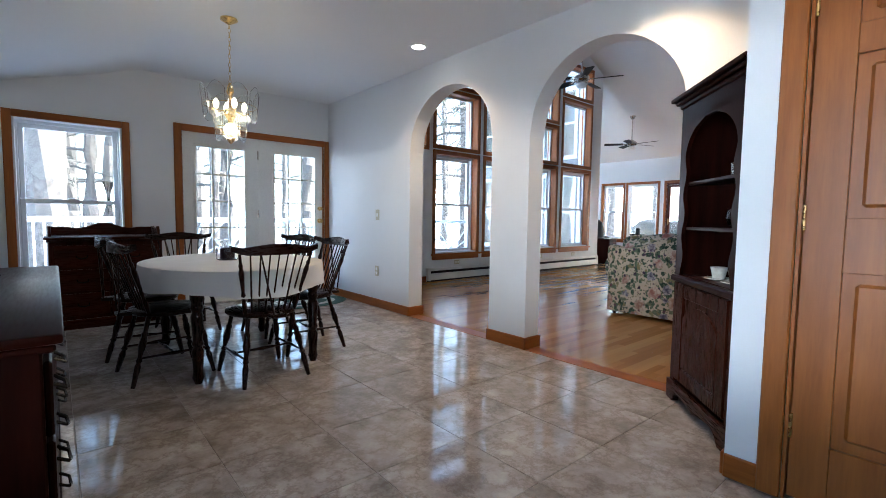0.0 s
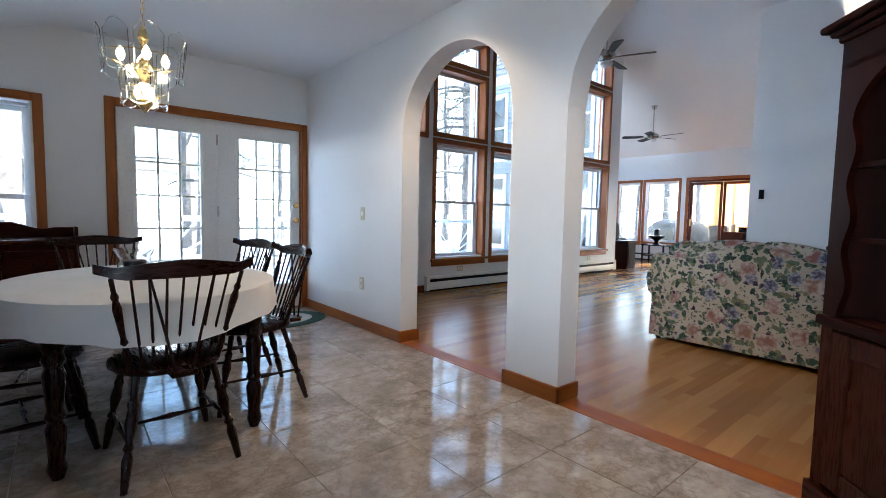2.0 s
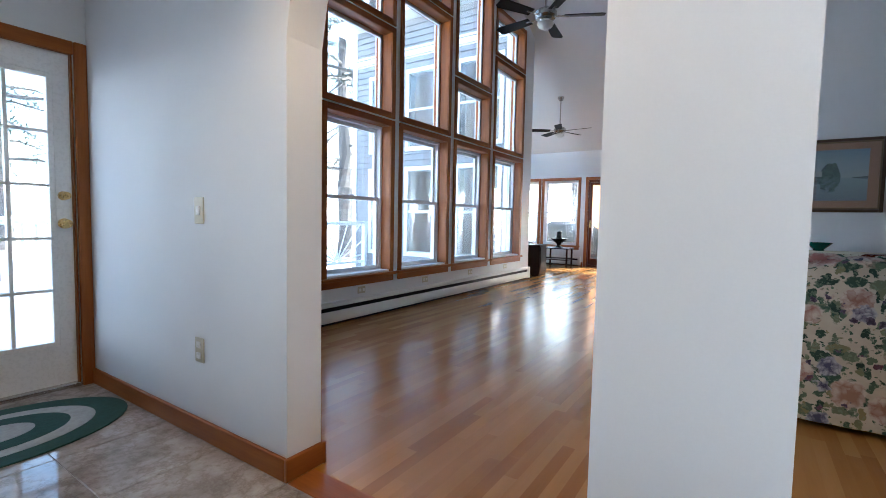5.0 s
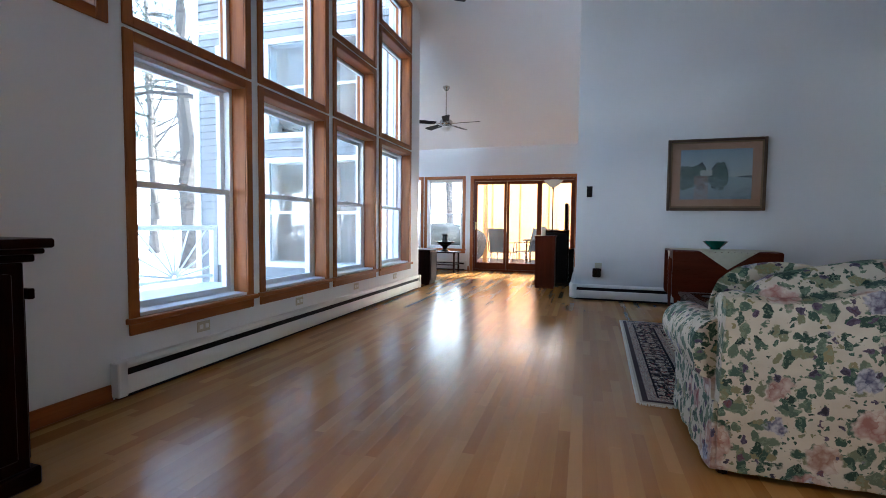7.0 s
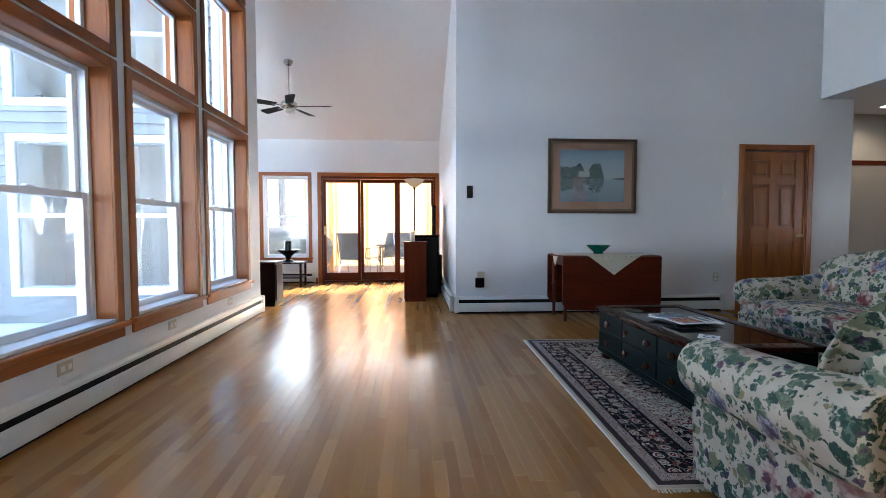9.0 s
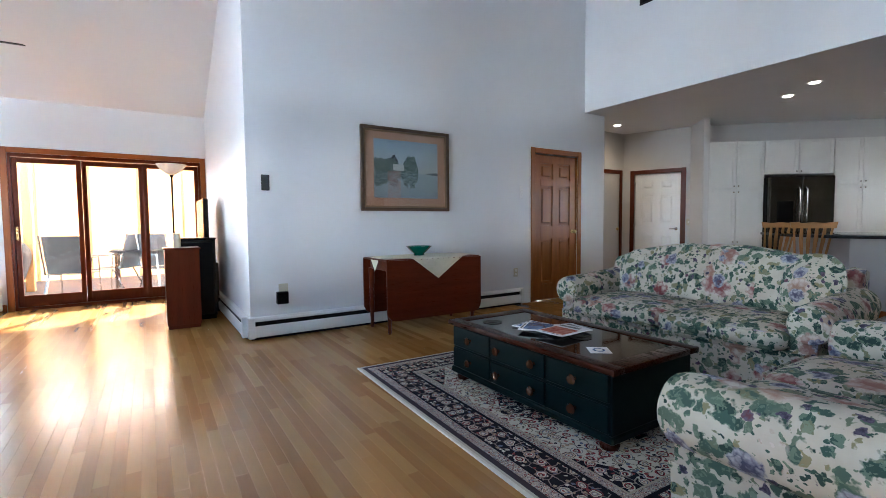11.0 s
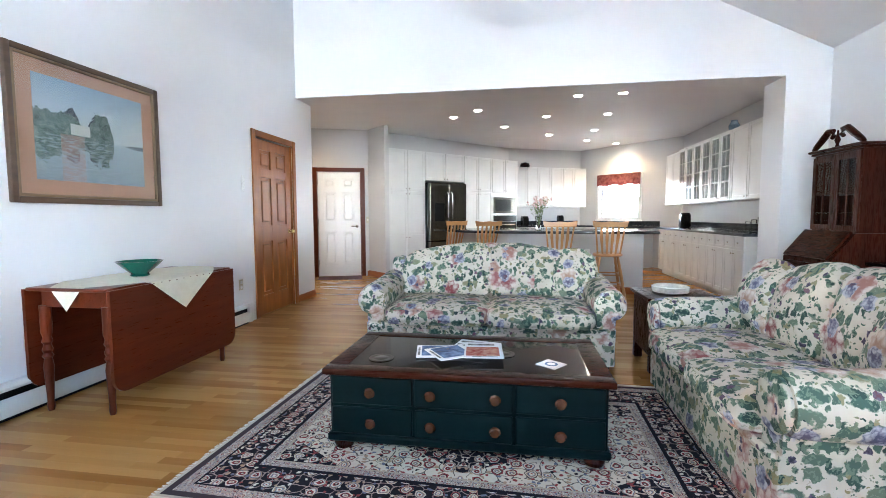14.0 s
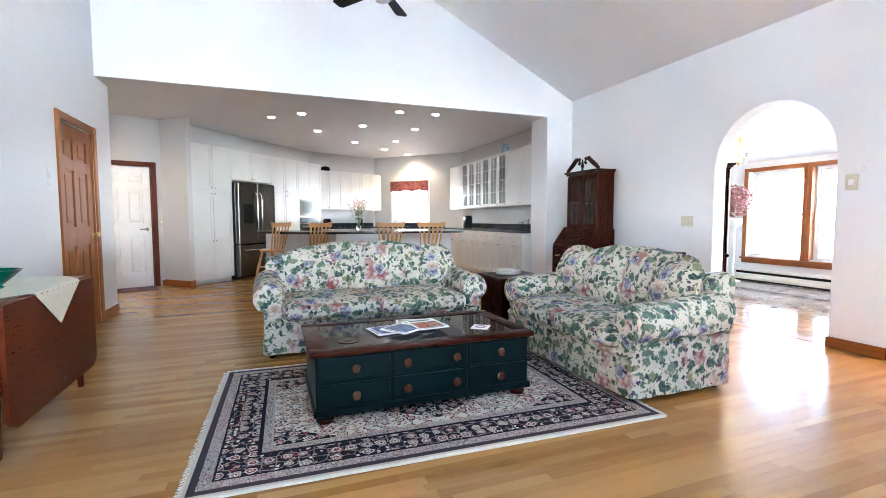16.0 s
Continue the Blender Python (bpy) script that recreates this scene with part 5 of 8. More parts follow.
for x in (4.80, 5.93, 7.05, 8.2):
    plate(pose(x, NY, 0.29), 0.115, 0.072, [(-0.025, 0, 0.03, 0.03), (0.025, 0, 0.03, 0.03)], ALMOND, "outlet", "almond wall outlet under the window", "outlet")
tb = plate(pose(PX, 2.76, 1.495, 0, 0, -90), 0.075, 0.15, [(0, 0.04, 0.05, 0.035), (0, -0.01, 0.05, 0.03), (0, -0.05, 0.05, 0.02)], GLOSSBLACK, "intercom", "small black wall intercom with buttons", "intercom")
plate(pose(PX, -0.50, 1.50, 0, 0, -90), 0.06, 0.17, [(0, 0, 0.03, 0.05)], WHITE, "sensor", "white plastic sensor beside the pine door", "sensor")
bm = bmesh.new()
box(bm, (-0.055, -0.06, -0.06), (0.055, 0, 0.06), 0.008)
ob = solid("plug_adapter", bm, GLOSSBLACK, "black power adapter plugged into the wall", "adapter")
ob.matrix_world = pose(PX - 0.007, 2.64, 0.385, 0, 0, -90)


def slatted(name, m, w, h, n, label):
    ob = empty(name, label, "vent", m)
    part("frame", boxes([((-w / 2, -0.012, 0), (w / 2, 0, h))], 0.003), BLACK, ob)
    for i in range(n):
        z = 0.02 + (h - 0.04) * (i + 0.5) / n
        part("slat", boxes([((-w / 2 + 0.015, -0.02, z - 0.006), (w / 2 - 0.015, -0.012, z + 0.006))]), GLOSSBLACK, ob)


slatted("return_vent", pose(7.70, HY0, 3.88, 0, 0, 180), 0.64, 0.34, 9, "dark slatted air vent high above the opening")


# fireplace-like cabinet in the corner by the tall windows
def corner_chest():
    ob = empty("chest", "dark mahogany chest with moulded top in the corner", "cabinet", pose(2.62, 4.78, 0) @ Matrix.Diagonal((0.895, 1, 1, 1)))
    part("body", boxes([((0.0, 0.04, 0.06), (0.90, 0.54, 0.86))], 0.006), MAHOG["z"], ob)
    part("plinth", boxes([((0.0, 0.02, 0), (0.93, 0.55, 0.075))], 0.008), MAHOG["x"], ob)
    t = bmesh.new()
    box(t, (0.0, 0.02, 0.86), (0.93, 0.55, 0.89), 0.008, 2)
    box(t, (0.0, 0.0, 0.89), (0.955, 0.555, 0.912), 0.008, 2)
    box(t, (0.0, -0.02, 0.912), (0.98, 0.56, 0.95), 0.01, 2)
    part("top", t, MAHOG["x"], ob, "moulded top")
    for i in range(2):
        part("door", boxes([((0.05 + 0.41 * i, 0.026, 0.12), (0.44 + 0.41 * i, 0.042, 0.82))], 0.006), MAHOG["z"], ob)
        part("side_pilaster", boxes([((0.90, 0.06 + 0.38 * i, 0.10), (0.915, 0.13 + 0.38 * i, 0.72))], 0.004), MAHOG["z"], ob)
    part("side_panel", boxes([((0.90, 0.02, 0.72), (0.925, 0.55, 0.76))], 0.004), MAHOG["z"], ob)


corner_chest()


def secretary():
    ob = empty("secretary_desk", "dark mahogany slant-front secretary with glass doors and scrolled pediment", "secretary desk", pose(2.74, -0.94, 0))
    Y = 0.36
    lo = bmesh.new()
    prism(lo, [(0, 0.08), (0.50, 0.08), (0.50, 0.72), (0.30, 0.98), (0, 0.98)], -Y, Y, "y")
    part("desk_body", lo, REDWOOD["z"], ob)
    part("plinth", boxes([((0, -Y - 0.01, 0), (0.52, Y + 0.01, 0.09))], 0.008), REDWOOD["y"], ob)
    sl = bmesh.new()
    prism(sl, [(0.505, 0.735), (0.52, 0.745), (0.325, 0.998), (0.31, 0.985)], -Y + 0.03, Y - 0.03, "y")
    part("slant_front", sl, REDWOOD["y"], ob, "sloping writing flap")
    for i in range(3):
        d = part("drawer", boxes([((0.50, -Y + 0.03, 0.12 + 0.195 * i), (0.515, Y - 0.03, 0.30 + 0.195 * i))], 0.005), REDWOOD["y"], ob)
        for s in (-1, 1):
            h = bmesh.new()
            sweep(h, [(0.515, s * 0.2 - 0.04, 0.22 + 0.195 * i), (0.535, s * 0.2 - 0.03, 0.20 + 0.195 * i), (0.535, s * 0.2 + 0.03, 0.20 + 0.195 * i), (0.515, s * 0.2 + 0.04, 0.22 + 0.195 * i)], 0.005)
            part("pull", h, BRASS, d, "brass bail pull")
    for piece, lo, hi in (("side_panel", (0, -Y + 0.03, 0.98), (0.26, -Y + 0.05, 1.74)), ("side_panel", (0, Y - 0.05, 0.98), (0.26, Y - 0.03, 1.74)), ("back_panel", (0, -Y + 0.05, 0.98), (0.02, Y - 0.05, 1.74)), ("top_panel", (0.02, -Y + 0.05, 1.70), (0.26, Y - 0.05, 1.74)), ("bottom_panel", (0.02, -Y + 0.05, 0.98), (0.26, Y - 0.05, 1.0)), ("shelf", (0.02, -Y + 0.05, 1.34), (0.24, Y - 0.05, 1.355))):
        part(piece, boxes([(lo, hi)]), REDWOOD["z"], ob)
    for s in (-1, 1):
        y0, y1 = (-Y + 0.035, -0.003) if s < 0 else (0.003, Y - 0.035)
        d = part("glass_door", boxes([((0.26, y0, 1.0), (0.28, y0 + 0.05, 1.72)), ((0.26, y1 - 0.05, 1.0), (0.28, y1, 1.72)), ((0.26, y0 + 0.05, 1.0), (0.28, y1 - 0.05, 1.05)), ((0.26, y0 + 0.05, 1.66), (0.28, y1 - 0.05, 1.72)), ((0.262, (y0 + y1) / 2 - 0.008, 1.05), (0.278, (y0 + y1) / 2 + 0.008, 1.66)), ((0.263, y0 + 0.05, 1.345), (0.277, y1 - 0.05, 1.36))], 0.002), REDWOOD["z"], ob)
        part("pane", boxes([((0.268, y0 + 0.05, 1.05), (0.272, y1 - 0.05, 1.66))]), PANE, d, smooth=0)
    part("cornice", boxes([((0, -Y + 0.01, 1.74), (0.29, Y - 0.01, 1.765)), ((0, -Y - 0.01, 1.765), (0.31, Y + 0.01, 1.79))], 0.006), REDWOOD["y"], ob)
    for s in (-1, 1):
        p = bmesh.new()
        sweep(p, [(0.27, s * (Y - 0.02), 1.80), (0.27, s * 0.30, 1.83), (0.27, s * 0.20, 1.90), (0.27, s * 0.13, 1.955), (0.27, s * 0.07, 1.95), (0.27, s * 0.05, 1.91), (0.27, s * 0.08, 1.885)], [0.02, 0.028, 0.032, 0.03, 0.026, 0.022, 0.018], 10)
        part("scroll", p, REDWOOD["y"], ob, "carved swan-neck scroll")
    f = bmesh.new()
    lathe(f, [(0.02, 1.79), (0.012, 1.82), (0.026, 1.86), (0.012, 1.90), (0.006, 1.95)], 10, Matrix.Translation((0.27, 0, 0)))
    part("finial", f, REDWOOD["z"], ob)


secretary()


def side_table():
    ob = empty("console_table", "black console table against the white wall", "table", pose(2.80, -0.05, 0))
    part("tabletop", boxes([((-0.18, -0.50, 0.70), (0.18, 0.52, 0.73))], 0.006), GLOSSBLACK, ob)
    part("apron", boxes([((-0.15, -0.46, 0.62), (0.15, 0.48, 0.70))]), GLOSSBLACK, ob)
    for x in (-0.14, 0.14):
        for y in (-0.45, 0.47):
            part("leg", boxes([((x - 0.02, y - 0.02, 0), (x + 0.02, y + 0.02, 0.62))], 0.004), GLOSSBLACK, ob)


side_table()


def end_table():
    ob = empty("end_table", "dark brown end table with a drawer between the sofas", "table", pose(4.83, 0.33, 0.0))
    part("tabletop", boxes([((-0.27, -0.27, 0.53), (0.27, 0.27, 0.555))], 0.008), REDWOOD["x"], ob)
    part("case", boxes([((-0.24, -0.24, 0.12), (0.24, 0.24, 0.53))], 0.004), REDWOOD["z"], ob)
    d = part("drawer", boxes([((-0.21, 0.24, 0.38), (0.21, 0.253, 0.50))], 0.005), REDWOOD["x"], ob)
    k = bmesh.new()
    lathe(k, [(0.008, 0), (0.016, 0.015), (0.002, 0.022)], 10, Matrix.Translation((0, 0.253, 0.44)) @ pose(0, 0, 0, -90))
    part("knob", k, BRASS, d)
    for x in (-0.21, 0.21):
        for y in (-0.21, 0.21):
            part("foot", boxes([((x - 0.03, y - 0.03, 0), (x + 0.03, y + 0.03, 0.12))], 0.004), REDWOOD["z"], ob)


end_table()
bm = bmesh.new()
lathe(bm, [(0.10, 0), (0.13, 0.01), (0.135, 0.05), (0.125, 0.055), (0.12, 0.015), (0.0, 0.012)], 24)
ob = solid("dish", bm, CHINA, "pale china dish with a green rim on the end table", "dish")
ob.matrix_world = pose(4.86, 0.30, 0.5555)


# alcove by the porch door
def cabinet_box(name, m, x, y, z, woods, label, category="cabinet"):
    ob = empty(name, label, category, m)
    part("body", boxes([((-x / 2, -y / 2, 0.04), (x / 2, y / 2, z - 0.02))], 0.004), woods["z"], ob)
    part("plinth", boxes([((-x / 2 + 0.01, -y / 2 + 0.01, 0), (x / 2 - 0.01, y / 2 - 0.01, 0.04))]), woods["x"], ob)
    part("top", boxes([((-x / 2 - 0.012, -y / 2 - 0.012, z - 0.02), (x / 2 + 0.012, y / 2 + 0.012, z))], 0.005), woods["x"], ob)
    return ob


sp = cabinet_box("loudspeaker", pose(9.99, 3.42, 0), 0.30, 0.32, 0.86, CHERRY, "red-brown wooden floor loudspeaker cabinet", "loudspeaker")
part("grille", boxes([((0.15, -0.14, 0.06), (0.165, 0.14, 0.82))], 0.004), BLACK, sp, "black cloth grille")
bm = bmesh.new()
lathe(bm, [(0.036, 0), (0.037, 0.002), (0.037, 0.145), (0.03, 0.15), (0.0, 0.146)], 18)
ob = solid("candle", bm, WAX, "cream pillar candle on the wooden loudspeaker", "candle")
ob.matrix_world = pose(9.96, 3.46, 0.861)
sp2 = cabinet_box("loudspeaker", pose(10.42, 3.26, 0), 0.36, 0.40, 0.95, {a: GLOSSBLACK for a in "xyz"}, "black floor loudspeaker behind the wooden one", "loudspeaker")
part("grille", boxes([((-0.195, -0.17, 0.06), (-0.18, 0.17, 0.90))], 0.004), BLACK, sp2)
ob = empty("television", "tall dark flat television panel seen edge-on", "television", pose(10.95, 3.12, 0))
part("stand", boxes([((-0.25, -0.14, 0.0), (0.25, 0.14, 0.62))], 0.006), GLOSSBLACK, ob)
part("screen", boxes([((-0.42, -0.03, 0.64), (0.42, 0.03, 1.42))], 0.01), GLOSSBLACK, ob)


def torchiere():
    ob = empty("floor_lamp", "dark metal torchiere floor lamp with an upturned glass bowl", "floor lamp", pose(11.55, 3.42, 0))
    bm = bmesh.new()
    lathe(bm, [(0.14, 0), (0.14, 0.02), (0.03, 0.04), (0.012, 0.06), (0.012, 1.74), (0.03, 1.78)], 18)
    part("pole", bm, GLOSSBLACK, ob)
    bm = bmesh.new()
    lathe(bm, [(0.03, 1.78), (0.10, 1.82), (0.17, 1.90), (0.185, 1.92), (0.175, 1.92), (0.09, 1.84), (0.0, 1.80)], 24)
    part("shade", bm, CHINA, ob, "pale glass bowl shade")


torchiere()
bx = cabinet_box("end_cabinet", pose(9.74, 5.47, 0), 0.36, 0.34, 0.60, MAHOG, "small dark wood cabinet at the end of the window wall")
part("door", boxes([((-0.15, -0.185, 0.07), (0.15, -0.17, 0.56))], 0.006), MAHOG["z"], bx)


def plant_stand():
    ob = empty("side_table", "small dark wooden table under the alcove window", "table", pose(11.75, 5.70, 0))
    part("tabletop", boxes([((-0.22, -0.30, 0.42), (0.22, 0.30, 0.45))], 0.005), WALNUT["y"], ob)
    part("shelf", boxes([((-0.19, -0.27, 0.16), (0.19, 0.27, 0.18))], 0.003), WALNUT["y"], ob)
    for x in (-0.18, 0.18):
        for y in (-0.26, 0.26):
            part("leg", boxes([((x - 0.018, y - 0.018, 0), (x + 0.018, y + 0.018, 0.42))], 0.003), WALNUT["z"], ob)


plant_stand()
bm = bmesh.new()
lathe(bm, [(0.10, 0), (0.11, 0.01), (0.04, 0.05), (0.06, 0.10), (0.20, 0.19), (0.22, 0.215), (0.20, 0.215), (0.07, 0.20), (0.06, 0.34), (0.075, 0.36), (0.05, 0.38), (0.0, 0.385)], 20)
ob = solid("urn", bm, GLOSSBLACK, "black footed iron urn on the small table", "urn")
ob.matrix_world = pose(11.75, 5.70, 0.4505)


def recliner():
    ob = empty("recliner", "black leather recliner in the alcove", "armchair", pose(10.45, 6.35, 0, 0, 0, -55))
    c = bmesh.new()
    cushion(c, (-0.30, -0.38, 0.22), (0.30, 0.20, 0.46), 0.03, 6, 0.06)
    part("seat", c, LEATHER, ob, smooth=1.2)
    c = bmesh.new()
    cushion(c, (-0.32, 0.12, 0.40), (0.32, 0.36, 1.02), 0.05, 8, 0.08)
    for v in c.verts:
        v.co.y += (v.co.z - 0.4) * 0.28
    part("backrest", c, LEATHER, ob, smooth=1.2)
    for s in (-1, 1):
        c = bmesh.new()
        cushion(c, (s * 0.40 - 0.10, -0.40, 0.10), (s * 0.40 + 0.10, 0.30, 0.60), 0.03, 6, 0.08)
        part("arm", c, LEATHER, ob, smooth=1.2)
    part("base", boxes([((-0.38, -0.34, 0.0), (0.38, 0.32, 0.24))], 0.02), LEATHER, ob)


recliner()


# ---- dining room ----
WLEG = [(0, 0.6), (0.28, 0.95), (0.34, 0.6), (0.37, 1.0), (0.42, 0.55), (0.58, 1.15), (0.70, 0.8), (0.74, 1.0), (0.78, 0.65), (1.0, 0.75)]


def windsor(m, label):
    """Fan-back Windsor chair facing +y, with braced back."""
    ob = empty("dining_chair", label, "chair", m, group="chairs round the dining table")
    s = bmesh.new()
    n = 28
    ring = [(0.225 * math.copysign(abs(math.cos(a)) ** 0.75, math.cos(a)) * (1.0 if math.sin(a) > -0.2 else 0.92), 0.215 * math.copysign(abs(math.sin(a)) ** 0.8, math.sin(a))) for a in [2 * math.pi * i / n for i in range(n)]]
    prism(s, ring, 0.425, 0.458)
    es = [e for e in s.edges if abs(e.verts[0].co.z - e.verts[1].co.z) < 1e-5]
    bmesh.ops.bevel(s, geom=es, offset=0.012, segments=2, affect="EDGES", profile=0.5)
    seat = part("seat", s, WALNUT["y"], ob, "saddled dark seat")
    tail = bmesh.new()
    box(tail, (-0.05, -0.29, 0.428), (0.05, -0.19, 0.452), 0.006)
    part("bracket", tail, WALNUT["y"], seat)
    feet = {}
    for sx in (-1, 1):
        for sy in (-1, 1):
            lg = bmesh.new()
            foot, top = (sx * 0.215, sy * 0.225 + (-0.03 if sy < 0 else 0), 0), (sx * 0.145, sy * 0.14, 0.43)
            turned(lg, foot, top, 0.021, WLEG, 9)
            part("leg", lg, WALNUT["z"], ob)
            feet[sx, sy] = (Vector(foot).lerp(Vector(top), 0.40))
    st = [(0, 0.6), (0.3, 0.7), (0.45, 1.1), (0.5, 1.3), (0.55, 1.1), (0.7, 0.7), (1, 0.6)]
    for sx in (-1, 1):
        r = bmesh.new()
        turned(r, feet[sx, -1], feet[sx, 1], 0.011, st, 7)
        part("stretcher", r, WALNUT["y"], ob)
    r = bmesh.new()
    turned(r, feet[-1, -1].lerp(feet[-1, 1], 0.5), feet[1, -1].lerp(feet[1, 1], 0.5), 0.011, st, 7)
    part("stretcher", r, WALNUT["x"], ob)
    for i in range(9):
        u = -1 + 2 * i / 8
        b = Vector((0.165 * u, -0.165 + 0.02 * abs(u), 0.45))
        t = Vector((0.235 * u, -0.30 + 0.035 * u * u, 0.845))
        sp = bmesh.new()
        if abs(u) == 1:
            turned(sp, b, t, 0.015, [(0, 0.8), (0.2, 1.0), (0.3, 0.6), (0.33, 1.0), (0.38, 0.65), (0.7, 1.15), (0.78, 0.7), (0.82, 1.0), (0.86, 0.6), (1, 0.6)], 8)
            part("post", sp, WALNUT["z"], ob)
        else:
            rod(sp, b, t, 0.0065, 0.005, 6)
            part("spindle", sp, WALNUT["z"], ob)
    for sx in (-1, 1):
        sp = bmesh.new()
        rod(sp, (sx * 0.03, -0.275, 0.45), (sx * 0.115, -0.29, 0.845), 0.0065, 0.005, 6)
        part("brace", sp, WALNUT["z"], ob)
    c = bmesh.new()
    rows = []
    for i in range(19):
        u = -1 + 2 * i / 18
        x, y = 0.285 * u, -0.305 + 0.06 * u * u
        top = 0.895 + 0.014 * math.cos(3 * u) + (0.02 * max(0, abs(u) - 0.8) / 0.2)
        bot = 0.838 + 0.028 * max(0, abs(u) - 0.72) / 0.28
        d = 0.012 + (0.008 if abs(u) > 0.9 else 0)
        rows.append([c.verts.new(p) for p in ((x, y - d, bot), (x, y + d, bot), (x, y + d * 0.7, top), (x, y - d * 0.7, top))])
    for p, q in zip(rows, rows[1:]):
        for i in range(4):
            c.faces.new((p[i], p[(i + 1) % 4], q[(i + 1) % 4], q[i]))
    c.faces.new(rows[0])
    c.faces.new(rows[-1][::-1])
    part("crest_rail", c, WALNUT["x"], ob, "curved crest rail with carved ears")
    return ob


first = windsor(pose(0.645, 2.66, 0, 0, 0, 3) @ Matrix.Scale(0.95, 4), "dark-stained Windsor dining chair with spindle back")
for x, y, a in ((0.17, 3.06, -84), (0.14, 3.66, -98), (1.12, 3.08, 88), (1.12, 3.70, 100), (0.52, 4.22, 183)):
    copy_thing(first, pose(x, y, 0, 0, 0, a))


def dining_table():
    ob = empty("dining_table", "oval dark wooden dining table with turned legs", "table", pose(0.64, 3.22, -0.045))
    A, B = 0.58, 0.73
    t = bmesh.new()
    prism(t, [(A * math.cos(i * math.pi / 24), B * math.sin(i * math.pi / 24)) for i in range(48)], 0.715, 0.74)
    part("tabletop", t, WALNUT["y"], ob)
    part("apron", boxes([((-0.38, -0.55, 0.63), (0.38, -0.525, 0.714)), ((-0.38, 0.525, 0.63), (0.38, 0.55, 0.714)), ((-0.38, -0.525, 0.63), (-0.355, 0.525, 0.714)), ((0.355, -0.525, 0.63), (0.38, 0.525, 0.714))]), WALNUT["x"], ob)
    for sx in (-1, 1):
        for sy in (-1, 1):
            lg = bmesh.new()
            turned(lg, (sx * 0.37, sy * 0.53, 0.045), (sx * 0.37, sy * 0.53, 0.714), 0.036, [(0, 0.6), (0.06, 0.95), (0.12, 0.75), (0.30, 1.0), (0.34, 0.7), (0.37, 1.0), (0.41, 0.75), (0.62, 1.05), (0.66, 0.8), (0.70, 1.1), (0.74, 0.85), (0.78, 1.1), (1, 1.1)], 14)
            part("leg", lg, WALNUT["z"], ob)
    # the cloth lies on the table
    c = bmesh.new()
    n, rings = 96, []
    for k, (f, z) in enumerate(((0.0, 0.744), (0.5, 0.744), (0.9, 0.744), (1.0, 0.743), (1.015, 0.738), (1.02, 0.70), (1.03, 0.66), (1.035, 0.60))):
        row = []
        for i in range(n):
            a = 2 * math.pi * i / n
            drop = max(0.0, (0.744 - z)) / 0.18
            w = 1 + 0.022 * drop * math.sin(13 * a + 1.3 * math.sin(3 * a)) + 0.010 * drop * math.sin(29 * a)
            zz = z - 0.05 * drop ** 2 * (0.5 + 0.5 * math.cos(4 * a))
            row.append(c.verts.new((A * f * w * math.cos(a) + (0.012 if f > 1 else 0) * math.cos(a), B * f * w * math.sin(a) + (0.012 if f > 1 else 0) * math.sin(a), zz)))
        rings.append(row)
        if k == 0:
            for v in row:
                v.co = Vector((0, 0, z))
    for p, q in zip(rings, rings[1:]):
        for i in range(n):
            c.faces.new((p[i], p[(i + 1) % n], q[(i + 1) % n], q[i]))
    bmesh.ops.remove_doubles(c, verts=c.verts, dist=1e-5)
    cl = solid("tablecloth", c, LINEN, "white linen tablecloth hanging in soft folds", "tablecloth", smooth=1.2)
    cl.matrix_world = pose(0.64, 3.22, -0.045)


dining_table()


def candle_jar():
    ob = empty("candle_jar", "dark candle inside a flared clear glass jar on the table", "candle", pose(0.60, 3.25, 0.7005))
    bm = bmesh.new()
    lathe(bm, [(0.045, 0.006), (0.05, 0.01), (0.05, 0.085), (0.045, 0.09), (0.0, 0.088)], 20)
    part("candle", bm, plain("plum_wax", (0.02, 0.006, 0.012), (0.04, 0.012, 0.02), 0.4), ob, "dark plum candle")
    bm = bmesh.new()
    lathe(bm, [(0.07, 0.0), (0.078, 0.01), (0.078, 0.07), (0.07, 0.105), (0.095, 0.15), (0.092, 0.15), (0.066, 0.105), (0.074, 0.07), (0.074, 0.012), (0.0, 0.005)], 28)
    part("glass_jar", bm, CLEAR, ob, "clear flared glass")


candle_jar()


